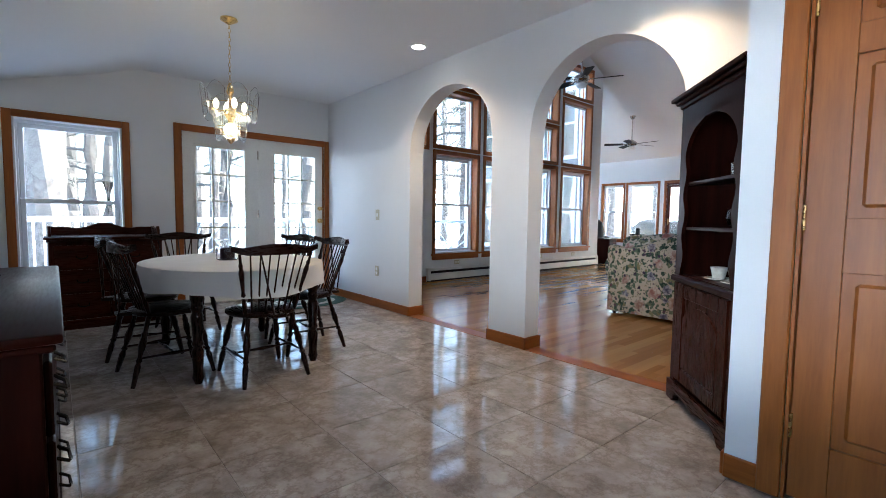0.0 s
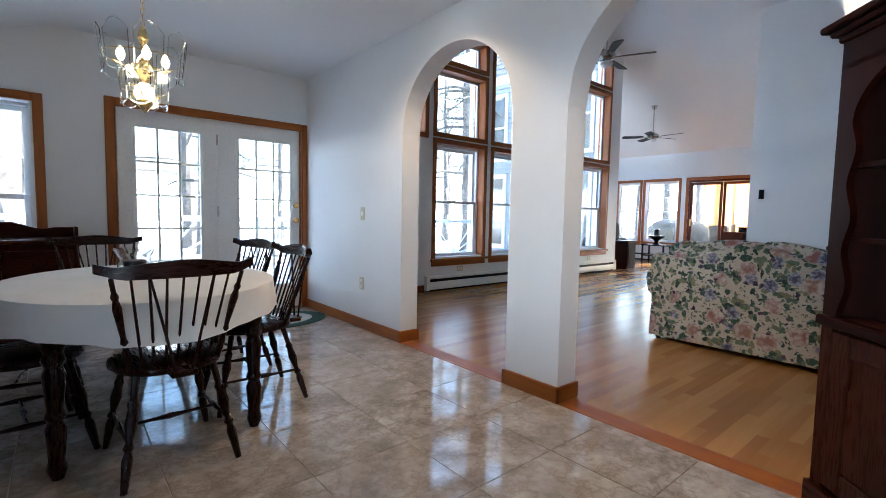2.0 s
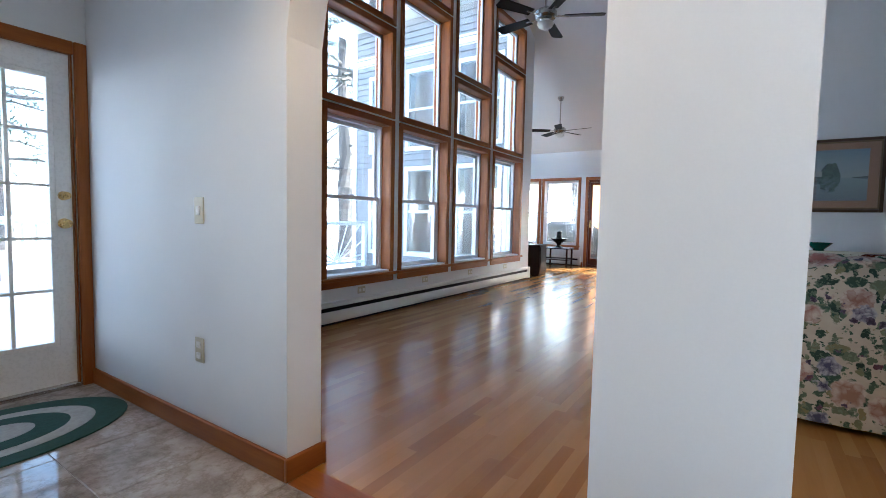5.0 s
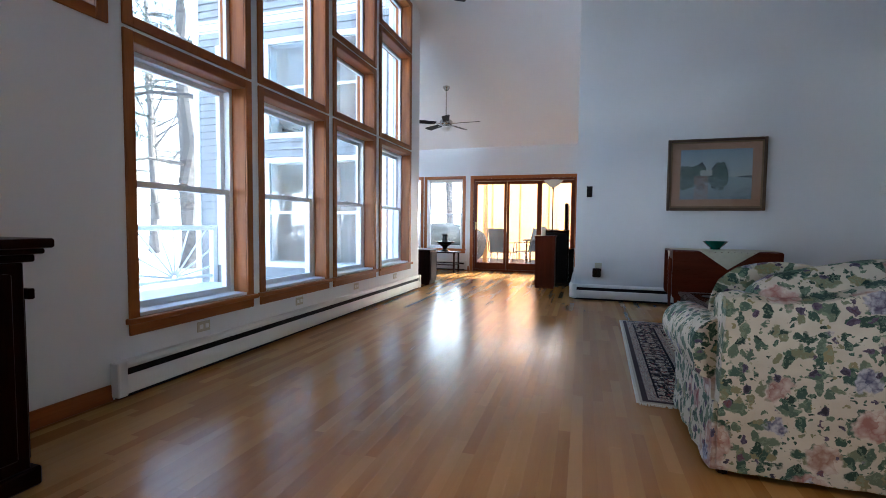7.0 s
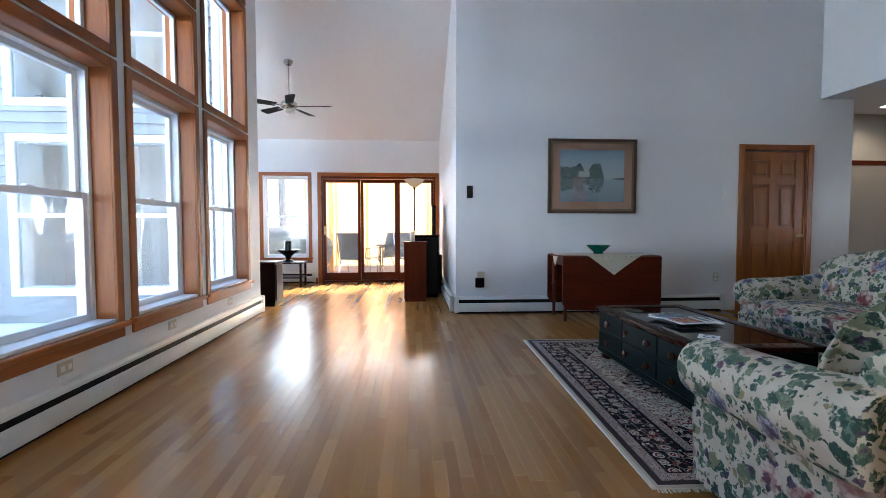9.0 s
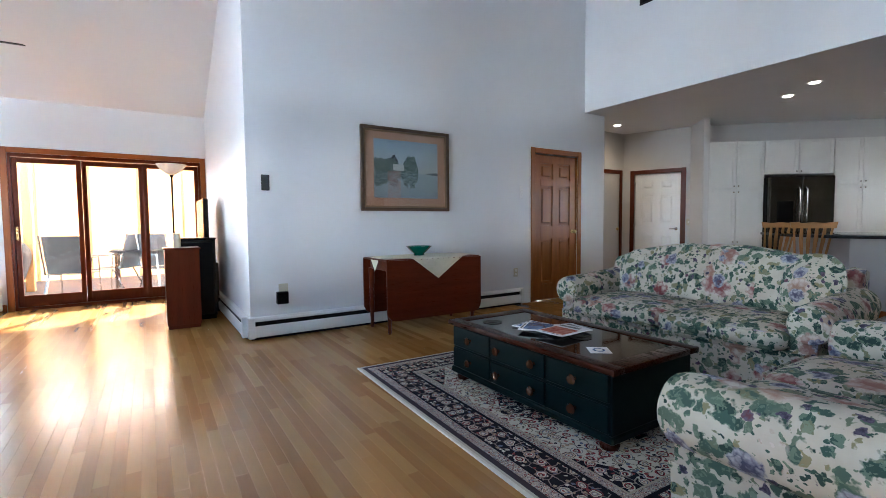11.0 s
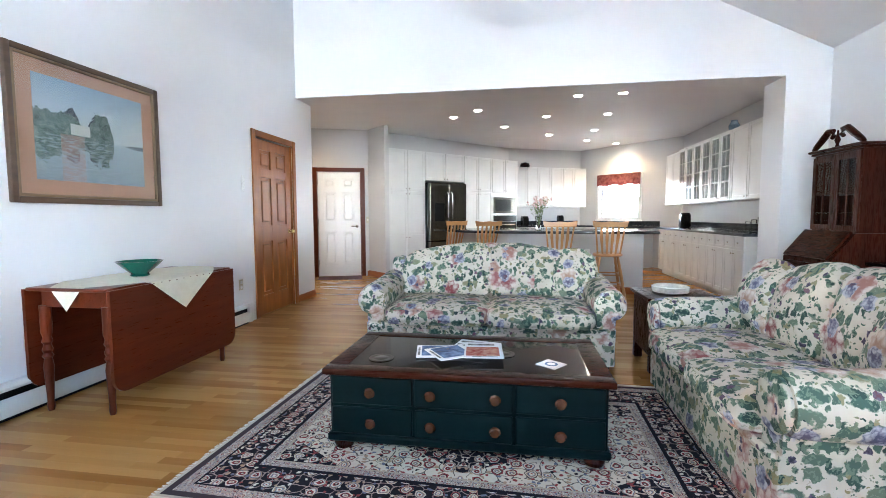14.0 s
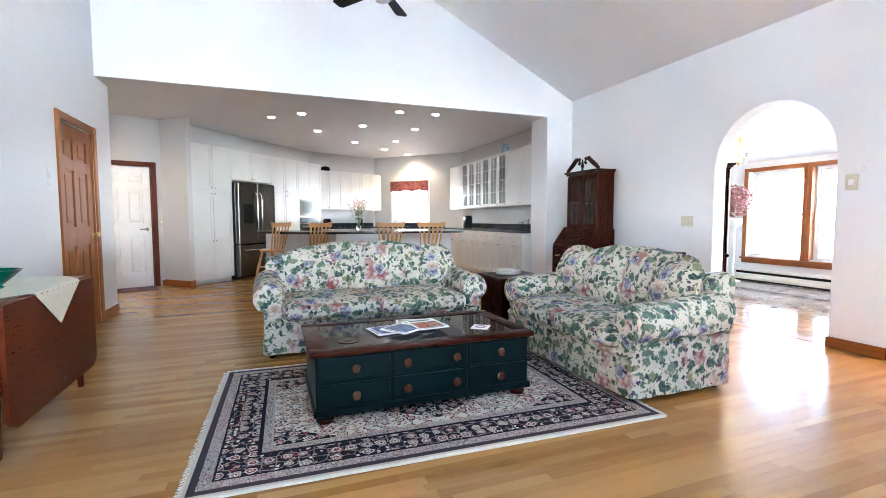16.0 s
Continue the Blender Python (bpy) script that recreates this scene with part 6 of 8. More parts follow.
def chandelier(m, chain, label):
    ob = empty("chandelier", label, "chandelier", m, group="brass chandeliers")
    bm = bmesh.new()
    lathe(bm, [(0.06, chain), (0.062, chain - 0.012), (0.03, chain - 0.03), (0.012, chain - 0.04)], 18)
    part("canopy", bm, BRASS, ob)
    ch = bmesh.new()
    n = max(2, int((chain - 0.46) / 0.03))
    for i in range(n):
        z = 0.42 + (chain - 0.46) * (i + 0.5) / n
        a = math.pi / 2 * (i % 2)
        pts = [(0.009 * math.cos(t) * math.cos(a), 0.009 * math.cos(t) * math.sin(a), z + 0.02 * math.sin(t)) for t in [k * math.pi / 4 for k in range(9)]]
        sweep(ch, pts, 0.0022, 5)
    part("chain", ch, BRASS, ob)
    bm = bmesh.new()
    lathe(bm, [(0.008, 0.43), (0.02, 0.40), (0.028, 0.36), (0.012, 0.33), (0.012, 0.26), (0.035, 0.22), (0.045, 0.19), (0.02, 0.15), (0.014, 0.10), (0.03, 0.05), (0.04, 0.02), (0.012, -0.02), (0.0, -0.03)], 16)
    part("stem", bm, BRASS, ob)
    bm = bmesh.new()
    lathe(bm, [(0.012, 0.03), (0.035, 0.04), (0.048, 0.07), (0.042, 0.105), (0.02, 0.125)], 18)
    part("globe", bm, BULB, ob, "glowing glass globe")
    for tier, (r, z, h, k) in enumerate(((0.185, 0.17, 0.20, 8), (0.105, 0.02, 0.17, 6))):
        hoop = bmesh.new()
        sweep(hoop, [(r * math.cos(t), r * math.sin(t), z + h * 0.42) for t in [i * math.pi / 16 for i in range(33)]], 0.0025, 6)
        part("hoop", hoop, BRASS, ob)
        for i in range(k):
            a = 2 * math.pi * i / k + 0.2 * tier
            arm = bmesh.new()
            sweep(arm, [(0.02 * math.cos(a), 0.02 * math.sin(a), z + 0.06), (r * 0.5 * math.cos(a), r * 0.5 * math.sin(a), z + 0.03), (r * 0.72 * math.cos(a), r * 0.72 * math.sin(a), z + 0.05)], 0.005, 6)
            (part("arm", arm, BRASS, ob) if i % 2 == 0 else arm.free())
            g = bmesh.new()
            w = math.pi / k * 0.86
            cols = []
            for q in range(7):
                t = a - w + 2 * w * q / 6
                tip = 0.02 * math.cos((q - 3) / 3 * math.pi / 2)
                flare = 1.10
                cols.append([(r * math.cos(t), r * math.sin(t), z - tip), (r * flare * math.cos(t), r * flare * math.sin(t), z + h - 0.03 + 2.6 * tip)])
            top = [[g.verts.new(p) for p in c] for c in cols]
            for c, d in zip(top, top[1:]):
                g.faces.new((c[0], d[0], d[1], c[1]))
            part("glass_panel", g, CRYSTAL, ob, "curved clear glass panel", smooth=1.0)
            rim = bmesh.new()
            sweep(rim, [c[0] for c in cols] + [c[1] for c in cols[::-1]] + [cols[0][0]], 0.0028, 5)
            part("glass_edge", rim, CLEAR, ob, "bright ground glass edge")
            if i % 2 == 0 and tier == 0:
                b = bmesh.new()
                lathe(b, [(0.010, 0), (0.019, 0.02), (0.020, 0.035), (0.012, 0.055), (0.002, 0.07)], 12, Matrix.Translation((r * 0.55 * math.cos(a), r * 0.55 * math.sin(a), z + 0.06)))
                part("bulb", b, BULB, ob, "lit flame bulb")


chandelier(pose(0.68, 3.40, 1.60), DZ - 1.60, "brass chandelier with curved clear glass panels and lit bulbs")
chandelier(pose(0.35, -0.62, 1.96), DZ - 1.96, "brass and glass chandelier over the breakfast corner")


def downlight(x, y, z, label="lit white recessed ceiling light"):
    ob = empty("downlight", label, "ceiling light", pose(x, y, z), group="recessed ceiling lights")
    bm = bmesh.new()
    lathe(bm, [(0.08, 0.0), (0.082, -0.006), (0.066, -0.008), (0.056, -0.003), (0.056, 0.0)], 24)
    part("trim_ring", bm, WHITE, ob)
    bm = bmesh.new()
    lathe(bm, [(0.056, -0.005), (0.045, -0.008), (0.0, -0.009)], 20)
    part("lens", bm, DOWN, ob, "glowing lens")


downlight(2.07, 2.88, DZ)
downlight(2.07, 0.95, DZ)
for x, y in ((2.07, 2.88), (2.07, 0.95)):
    l = new("downlight_beam", bpy.data.lights.new("downlight_beam", "SPOT"))
    l.data.energy, l.data.color, l.data.spot_size, l.data.spot_blend, l.data.shadow_soft_size = 6.5, (1.0, 0.66, 0.36), radians(125), 0.6, 0.05
    l.matrix_world = look((x, y, DZ - 0.02), (x + 0.02, y, 0))


def corner_cabinet():
    """Its front runs from by the wall stub to the arch; local x along the front, room towards -y."""
    a, b = Vector((1.868, 0.313)), Vector((2.375, 0.785))
    w = (b - a).length
    ob = empty("corner_cabinet", "dark mahogany corner cabinet with open scalloped shelves", "cabinet", pose(a.x, a.y, 0, 0, 0, math.degrees(math.atan2(b.y - a.y, b.x - a.x)) ) @ pose(w, 0, 0, 0, 0, 180) @ Matrix.Diagonal((1, 1, 0.955, 1)))
    H1 = 1.76
    def opening(z):
        k = (z - 0.76) / (1.52 - 0.76)
        return 0.062 + 0.030 * math.sin(k * math.pi * 3.2) ** 2
    fr = bmesh.new()
    n = 34
    zs = [0.76 + (1.66 - 0.76) * i / n for i in range(n + 1)]
    def edge(z):
        if z < 1.44:
            return opening(z)
        u = min(1.0, (z - 1.44) / 0.20)
        return opening(1.44) + (w / 2 - opening(1.44)) * (1 - math.sqrt(max(0, 1 - u * u)))
    for side in (0, 1):
        for z0, z1 in zip(zs, zs[1:]):
            e0, e1 = min(edge(z0), w / 2), min(edge(z1), w / 2)
            q = [(0, z0), (e0, z0), (e1, z1), (0, z1)]
            if side:
                q = [(w - x, z) for x, z in q]
            vs = [[fr.verts.new((x, y, z)) for x, z in q] for y in (0, 0.022)]
            fr.faces.new(vs[0])
            fr.faces.new(vs[1][::-1])
            fr.faces.new((vs[0][1], vs[1][1], vs[1][2], vs[0][2]))
    box(fr, (0, 0, 1.64), (w, 0.022, H1))
    box(fr, (0, 0, 0.09), (w, 0.022, 0.12))
    part("face_frame", fr, MAHOG["z"], ob, "front with scalloped opening", smooth=0.3)
    back = bmesh.new()
    prism(back, [(0, 0.023), (0.02, 0.05), (w / 2, 0.30), (w - 0.02, 0.05), (w, 0.023), (w, 0.04), (w / 2, 0.32), (0, 0.04)], 0.02, H1)
    part("back_panel", back, MAHOG["z"], ob, smooth=0.3)
    for z in (0.745, 1.03, 1.29):
        sh = bmesh.new()
        prism(sh, [(0.02, 0.024), (w - 0.02, 0.024), (w / 2, 0.30)], z, z + 0.016)
        part("shelf", sh, MAHOG["x"], ob)
    part("waist_moulding", boxes([((-0.008, -0.022, 0.72), (w + 0.008, 0.022, 0.758))], 0.008), MAHOG["x"], ob)
    cr = bmesh.new()
    for i, (o, z0, z1) in enumerate(((0.012, 1.74, 1.765), (0.03, 1.765, 1.785), (0.05, 1.785, 1.81))):
        box(cr, (-o, -o, z0), (w + o, 0.03, z1), 0.006)
    prism(cr, [(0, 0.03), (w, 0.03), (w / 2, 0.31)], 1.76, 1.79)
    part("cornice", cr, MAHOG["x"], ob, "stepped cornice")
    d = part("door", boxes([((0.06, -0.008, 0.14), (0.145, 0.014, 0.71)), ((w - 0.145, -0.008, 0.14), (w - 0.06, 0.014, 0.71)), ((0.145, -0.007, 0.14), (w - 0.145, 0.013, 0.22)), ((0.145, -0.007, 0.635), (w - 0.145, 0.013, 0.71))], 0.004), REDWOOD["z"], ob)
    part("door_board", boxes([((0.14, 0.004, 0.215), (w - 0.14, 0.012, 0.64))]), REDWOOD["z"], d)
    pn = bmesh.new()
    arch = [(0.15, 0.23), (w - 0.15, 0.23), (w - 0.15, 0.52)] + [(w - 0.15 - (w - 0.30) * i / 12, 0.52 + 0.09 * math.sin(math.pi * i / 12) ** 0.8) for i in range(1, 12)] + [(0.15, 0.52)]
    prism(pn, arch, -0.006, 0.003, "y")
    part("raised_panel", pn, REDWOOD["z"], d, "arched raised panel")
    for x in (0, w - 0.055):
        part("side_stile", boxes([((x, -0.002, 0.10), (x + 0.055, 0.02, 0.72))], 0.003), REDWOOD["z"], ob)
    ft = bmesh.new()
    prism(ft, [(-0.01, 0.0), (0.07, 0.0), (0.10, 0.04), (0.15, 0.065), (w / 2 - 0.05, 0.05), (w / 2, 0.035), (w / 2 + 0.05, 0.05), (w - 0.15, 0.065), (w - 0.10, 0.04), (w - 0.07, 0.0), (w + 0.01, 0.0), (w + 0.01, 0.115), (-0.01, 0.115)], -0.016, 0.02, "y")
    part("bracket_foot", ft, REDWOOD["x"], ob, "scalloped bracket base")
    return ob


cc = corner_cabinet()
for lx, ly, z, kind in ((0.42, 0.13, 0.761, "cup"), (0.26, 0.12, 0.761, "cup"), (0.40, 0.13, 1.046, "bowl"), (0.40, 0.12, 1.306, "glass"), (0.36, 0.14, 1.306, "glass")):
    p = cc.matrix_world @ Vector((lx, ly, z))
    bm = bmesh.new()
    if kind == "cup":
        lathe(bm, [(0.045, 0.0), (0.07, 0.008), (0.068, 0.012), (0.03, 0.01), (0.03, 0.014), (0.036, 0.05), (0.042, 0.068), (0.038, 0.068), (0.03, 0.02), (0, 0.016)], 22)
        ob = solid("teacup", bm, CHINA, "flowered china cup and saucer on the cabinet shelf", "cup", group="china in the corner cabinet")
    elif kind == "bowl":
        lathe(bm, [(0.025, 0.0), (0.045, 0.02), (0.055, 0.05), (0.048, 0.085), (0.05, 0.095), (0.045, 0.095), (0.05, 0.05), (0, 0.01)], 22)
        ob = solid("glass_vase", bm, CLEAR, "round cut-glass vase on the middle shelf", "vase", group="china in the corner cabinet")
    else:
        lathe(bm, [(0.03, 0.0), (0.032, 0.004), (0.036, 0.07), (0.033, 0.07), (0.028, 0.008), (0, 0.006)], 18)
        ob = solid("tumbler", bm, CLEAR, "clear glass tumbler on the top shelf", "glass", group="china in the corner cabinet")
    ob.matrix_world = pose(*p)


def chest(name, m, w, d, h, rows, cols, label, rail=0.0, woods=None):
    """A chest with drawers: x along the front, room towards -y, back at y = 0."""
    W_ = woods or WALNUT
    ob = empty(name, label, "sideboard", m)
    part("body", boxes([((0, -d + 0.02, 0.08), (w, 0, h - 0.03))], 0.005), W_["z"], ob)
    part("plinth", boxes([((-0.012, -d, 0), (w + 0.012, 0, 0.085))], 0.01), W_["x"], ob)
    t = bmesh.new()
    box(t, (-0.015, -d - 0.005, h - 0.045), (w + 0.015, 0, h - 0.025), 0.006)
    box(t, (-0.03, -d - 0.02, h - 0.025), (w + 0.03, 0, h), 0.009, 2)
    part("top", t, W_["x"], ob)
    for i in range(cols):
        for j in range(rows):
            x0, x1 = 0.03 + (w - 0.06) * i / cols + 0.006, 0.03 + (w - 0.06) * (i + 1) / cols - 0.006
            z0, z1 = 0.11 + (h - 0.18) * j / rows + 0.006, 0.11 + (h - 0.18) * (j + 1) / rows - 0.006
            dr = part("drawer", boxes([((x0, -d + 0.004, z0), (x1, -d + 0.021, z1))], 0.005), W_["x"], ob)
            for s in ((0.25, 0.75) if x1 - x0 > 0.4 else (0.5,)):
                cx, cz = x0 + (x1 - x0) * s, (z0 + z1) / 2
                hd = bmesh.new()
                sweep(hd, [(cx - 0.04, -d + 0.004, cz + 0.01), (cx - 0.035, -d - 0.02, cz - 0.006), (cx, -d - 0.024, cz - 0.016), (cx + 0.035, -d - 0.02, cz - 0.006), (cx + 0.04, -d + 0.004, cz + 0.01)], 0.0045, 6)
                part("pull", hd, GLOSSBLACK, dr, "dark bail pull")
    if rail:
        r = bmesh.new()
        n = 24
        pts = [(w * i / n, h + rail * (0.55 + 0.45 * math.cos(2 * math.pi * (i / n - 0.5) * 1.0) ** 2 if 4 < i < n - 4 else 0.65)) for i in range(n + 1)]
        prism(r, [(0, h)] + pts + [(w, h)], -0.03, -0.005, "y")
        part("back_rail", r, W_["x"], ob, "shaped back rail")
        for x in (0.0, w - 0.022):
            r = bmesh.new()
            prism(r, [(-0.03, h), (-0.03, h + rail * 0.7), (-d * 0.45, h + rail * 0.5), (-d * 0.7, h + rail * 0.75), (-d * 0.8, h + 0.002), (-d * 0.8, h)], x, x + 0.022, "x")
            part("side_rail", r, W_["y"], ob)
    return ob


chest("buffet", pose(-0.42, DY - 0.02, 0), 0.84, 0.52, 0.82, 3, 2, "dark cherry dry sink buffet with gallery rail below the window", 0.12, REDWOOD)
chest("sideboard", pose(WX + 0.02, 1.0, 0, 0, 0, 90), 1.68, 0.55, 0.76, 3, 3, "long dark sideboard with black bail pulls along the outer wall", 0.0, MAHOG)


def hutch():
    ob = empty("hutch", "dark wooden hutch with white-edged shelves above the sideboard", "hutch", pose(WX + 0.02, 2.05, 0.7605, 0, 0, 90))
    part("case", boxes([((0, -0.24, 0), (0.025, 0, 1.05)), ((0.60, -0.24, 0), (0.625, 0, 1.05)), ((0.025, -0.02, 0), (0.60, 0, 1.05)), ((0.025, -0.24, 1.02), (0.60, -0.02, 1.05))]), MAHOG["z"], ob)
    for z in (0.32, 0.66):
        part("shelf", boxes([((0.025, -0.22, z), (0.60, -0.02, z + 0.02))], 0.003), MAHOG["x"], ob)
    part("cornice", boxes([((-0.02, -0.27, 1.05), (0.645, 0, 1.075)), ((-0.04, -0.29, 1.075), (0.665, 0, 1.10))], 0.006), WHITE, ob, "pale cornice")


hutch()
bm = bmesh.new()
lathe(bm, [(0.05, 0), (0.09, 0.02), (0.11, 0.06), (0.09, 0.10), (0.03, 0.12), (0.02, 0.15), (0.0, 0.155)], 20)
ob = solid("tureen", bm, GLOSSBLACK, "dark lidded tureen on the sideboard", "tureen")
ob.matrix_world = pose(-0.62, 1.75, 0.761)


def oval_mat():
    ob = empty("braided_mat", "oval braided mat in green and grey by the French doors", "mat", pose(1.86, 4.84, 0))
    prev = 1.0
    for i, (f, mt) in enumerate(((1.0, MAT_GREEN), (0.74, MAT_GREY), (0.55, MAT_GREEN), (0.30, MAT_GREY))):
        bm = bmesh.new()
        n = 48
        out = [(0.54 * f * math.cos(t), 0.36 * (f - 0.0) * math.sin(t)) for t in [2 * math.pi * k / n for k in range(n)]]
        prism(bm, out, 0.001, 0.008 + 0.002 * i)
        part("braid", bm, mt, ob, smooth=0.5)


oval_mat()


def blossom_stand():
    ob = empty("flower_stand", "tall stand with a dusty pink dried flower arrangement", "flowers", pose(-0.55, -1.32, 0))
    bm = bmesh.new()
    lathe(bm, [(0.13, 0), (0.13, 0.02), (0.02, 0.05), (0.018, 0.95), (0.10, 1.0), (0.12, 1.10), (0.10, 1.12), (0, 1.10)], 16)
    part("pedestal", bm, WHITE, ob)
    rr = random.Random(5)
    verts, faces = [], []
    for _ in range(900):
        d = Vector((rr.gauss(0, 1), rr.gauss(0, 1), rr.gauss(0.2, 1))).normalized()
        c = Vector((0, 0, 1.42)) + Vector((d.x * 0.28, d.y * 0.28, d.z * 0.30)) * rr.uniform(0.4, 1.0)
        u = Vector((rr.uniform(-1, 1), rr.uniform(-1, 1), rr.uniform(-1, 1))).normalized() * 0.03
        v = d.cross(u).normalized() * 0.025
        q = len(verts)
        verts += [c - u, c + v, c + u, c - v]
        faces.append((q, q + 1, q + 2, q + 3))
    me = bpy.data.meshes.new("blossoms")
    me.from_pydata([tuple(v) for v in verts], [], faces)
    me.materials.append(PINK)
    b = new("blossoms", me)
    b.parent = ob
    tagged(b, "dusty pink petals", kind="stuff")


blossom_stand()


# ---- kitchen ----
def run_pose(p, q):
    return pose(p[0], p[1], 0, 0, 0, math.degrees(math.atan2(q[1] - p[1], q[0] - p[0])))


def cupboard(m, x0, x1, z0, z1, d, doors, label, glazed=False, splits=(), drawers=False, toe=False):
    """A white cabinet unit: x along the wall, room towards -y."""
    ob = empty("kitchen_cabinet", label, "cabinet", m @ pose(x0, 0, 0), group="white kitchen cabinets")
    w = x1 - x0
    zb = z0 + (0.09 if toe else 0)
    if glazed:
        part("carcass", boxes([((0.001, -0.02, zb), (w - 0.001, 0, z1)), ((0.001, -d, zb), (0.02, -0.02, z1)), ((w - 0.02, -d, zb), (w - 0.001, -0.02, z1)), ((0.02, -d, zb), (w - 0.02, -0.02, zb + 0.02)), ((0.02, -d, z1 - 0.02), (w - 0.02, -0.02, z1)), ((0.02, -d + 0.03, (zb + z1) / 2), (w - 0.02, -0.02, (zb + z1) / 2 + 0.015))]), CABWHITE, ob)
    else:
        part("carcass", boxes([((0.001, -d, zb), (w - 0.001, 0, z1))]), CABWHITE, ob)
    if toe:
        part("toe_kick", boxes([((0.0, -d + 0.06, z0), (w, 0, zb))]), CABWHITE, ob)
    levels = [zb, *splits, z1]
    for a, b in zip(levels, levels[1:]):
        for i in range(doors):
            xa, xb = w * i / doors + 0.004, w * (i + 1) / doors - 0.004
            za, zc = a + 0.004, b - 0.004
            y = -d - 0.001
            f = 0.055 if b - a > 0.25 else 0.03
            dr = part("door" if b - a > 0.25 else "drawer", boxes([((xa, y - 0.02, za), (xa + f, y, zc)), ((xb - f, y - 0.02, za), (xb, y, zc)), ((xa + f, y - 0.02, za), (xb - f, y, za + f)), ((xa + f, y - 0.02, zc - f), (xb - f, y, zc))], 0.003), CABWHITE, ob)
            if glazed:
                part("pane", boxes([((xa + f, y - 0.012, za + f), (xb - f, y - 0.008, zc - f))]), PANE, dr, smooth=0)
                mm = bmesh.new()
                box(mm, ((xa + xb) / 2 - 0.008, y - 0.018, za + f), ((xa + xb) / 2 + 0.008, y - 0.004, zc - f))
                for k in (1, 2, 3):
                    z = za + f + (zc - za - 2 * f) * k / 4
                    box(mm, (xa + f, y - 0.0175, z - 0.008), (xb - f, y - 0.0045, z + 0.008))
                part("muntin", mm, CABWHITE, dr)
            else:
                part("panel", boxes([((xa + f - 0.002, y - 0.014, za + f - 0.002), (xb - f + 0.002, y - 0.006, zc - f + 0.002))], 0.003), CABWHITE, dr)
            kx = (xb - 0.03 if i % 2 == 0 else xa + 0.03) if doors > 1 else xb - 0.03
            kz = za + 0.04 if a > 1.2 else zc - 0.05
            if b - a < 0.25:
                kx, kz = (xa + xb) / 2, (za + zc) / 2
            kb = bmesh.new()
            lathe(kb, [(0.005, 0), (0.012, 0.012), (0.002, 0.02)], 8, Matrix.Translation((kx, y - 0.02, kz)) @ pose(0, 0, 0, 90))
            part("knob", kb, STEEL, dr)
    return ob


A = run_pose(KP[1], KP[2])
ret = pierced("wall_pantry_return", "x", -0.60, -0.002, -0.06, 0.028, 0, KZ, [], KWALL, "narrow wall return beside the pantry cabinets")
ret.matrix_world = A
for lo, hi in (((-0.076, -0.616, 0), (-0.061, -0.002, 0.11)), ((-0.060, -0.616, 0), (0.028, -0.601, 0.11))):
    ob = solid("baseboard", boxes([(lo, hi)], 0.004), PINE["y"], "stained pine baseboard", "baseboard", "structure")
    ob.matrix_world = A
cupboard(A, 0.03, 0.86, 0.0, 2.39, 0.57, 2, "tall white pantry cabinet with six doors", splits=(0.80, 1.62), toe=True)
cupboard(A, 0.86, 1.86, 1.84, 2.39, 0.57, 2, "white cabinet above the fridge")
cupboard(A, 1.86, 2.68, 0.0, 2.39, 0.57, 2, "tall white pantry cabinet beside the fridge", splits=(0.85, 1.66), toe=True)
cupboard(A, 2.68, 3.48, 1.66, 2.39, 0.57, 2, "white cabinet above the wall oven")


def fridge():
    ob = empty("refrigerator", "dark stainless French-door refrigerator", "refrigerator", A @ pose(0.89, 0, 0))
    part("body", boxes([((0, -0.62, 0.03), (0.94, -0.03, 1.80))], 0.01), GLOSSBLACK, ob)
    for x0, x1, s in ((0.004, 0.468, 1), (0.472, 0.936, -1)):
        d = part("door", boxes([((x0, -0.70, 0.66), (x1, -0.622, 1.795))], 0.012), STAINLESS, ob)
        hx = x1 - 0.05 if s > 0 else x0 + 0.05
        h = bmesh.new()
        sweep(h, [(hx, -0.70, 0.80), (hx, -0.745, 0.83), (hx, -0.75, 1.2), (hx, -0.745, 1.58), (hx, -0.70, 1.62)], 0.011)
        part("handle", h, STEEL, d)
    part("dispenser", boxes([((0.12, -0.706, 1.05), (0.35, -0.70, 1.40))], 0.004), GLOSSBLACK, ob, "black water dispenser")
    dr = part("freezer_drawer", boxes([((0.004, -0.70, 0.06), (0.936, -0.622, 0.65))], 0.012), STAINLESS, ob)
    h = bmesh.new()
    sweep(h, [(0.12, -0.70, 0.55), (0.15, -0.745, 0.55), (0.79, -0.745, 0.55), (0.82, -0.70, 0.55)], 0.011)
    part("handle", h, STEEL, dr)


fridge()


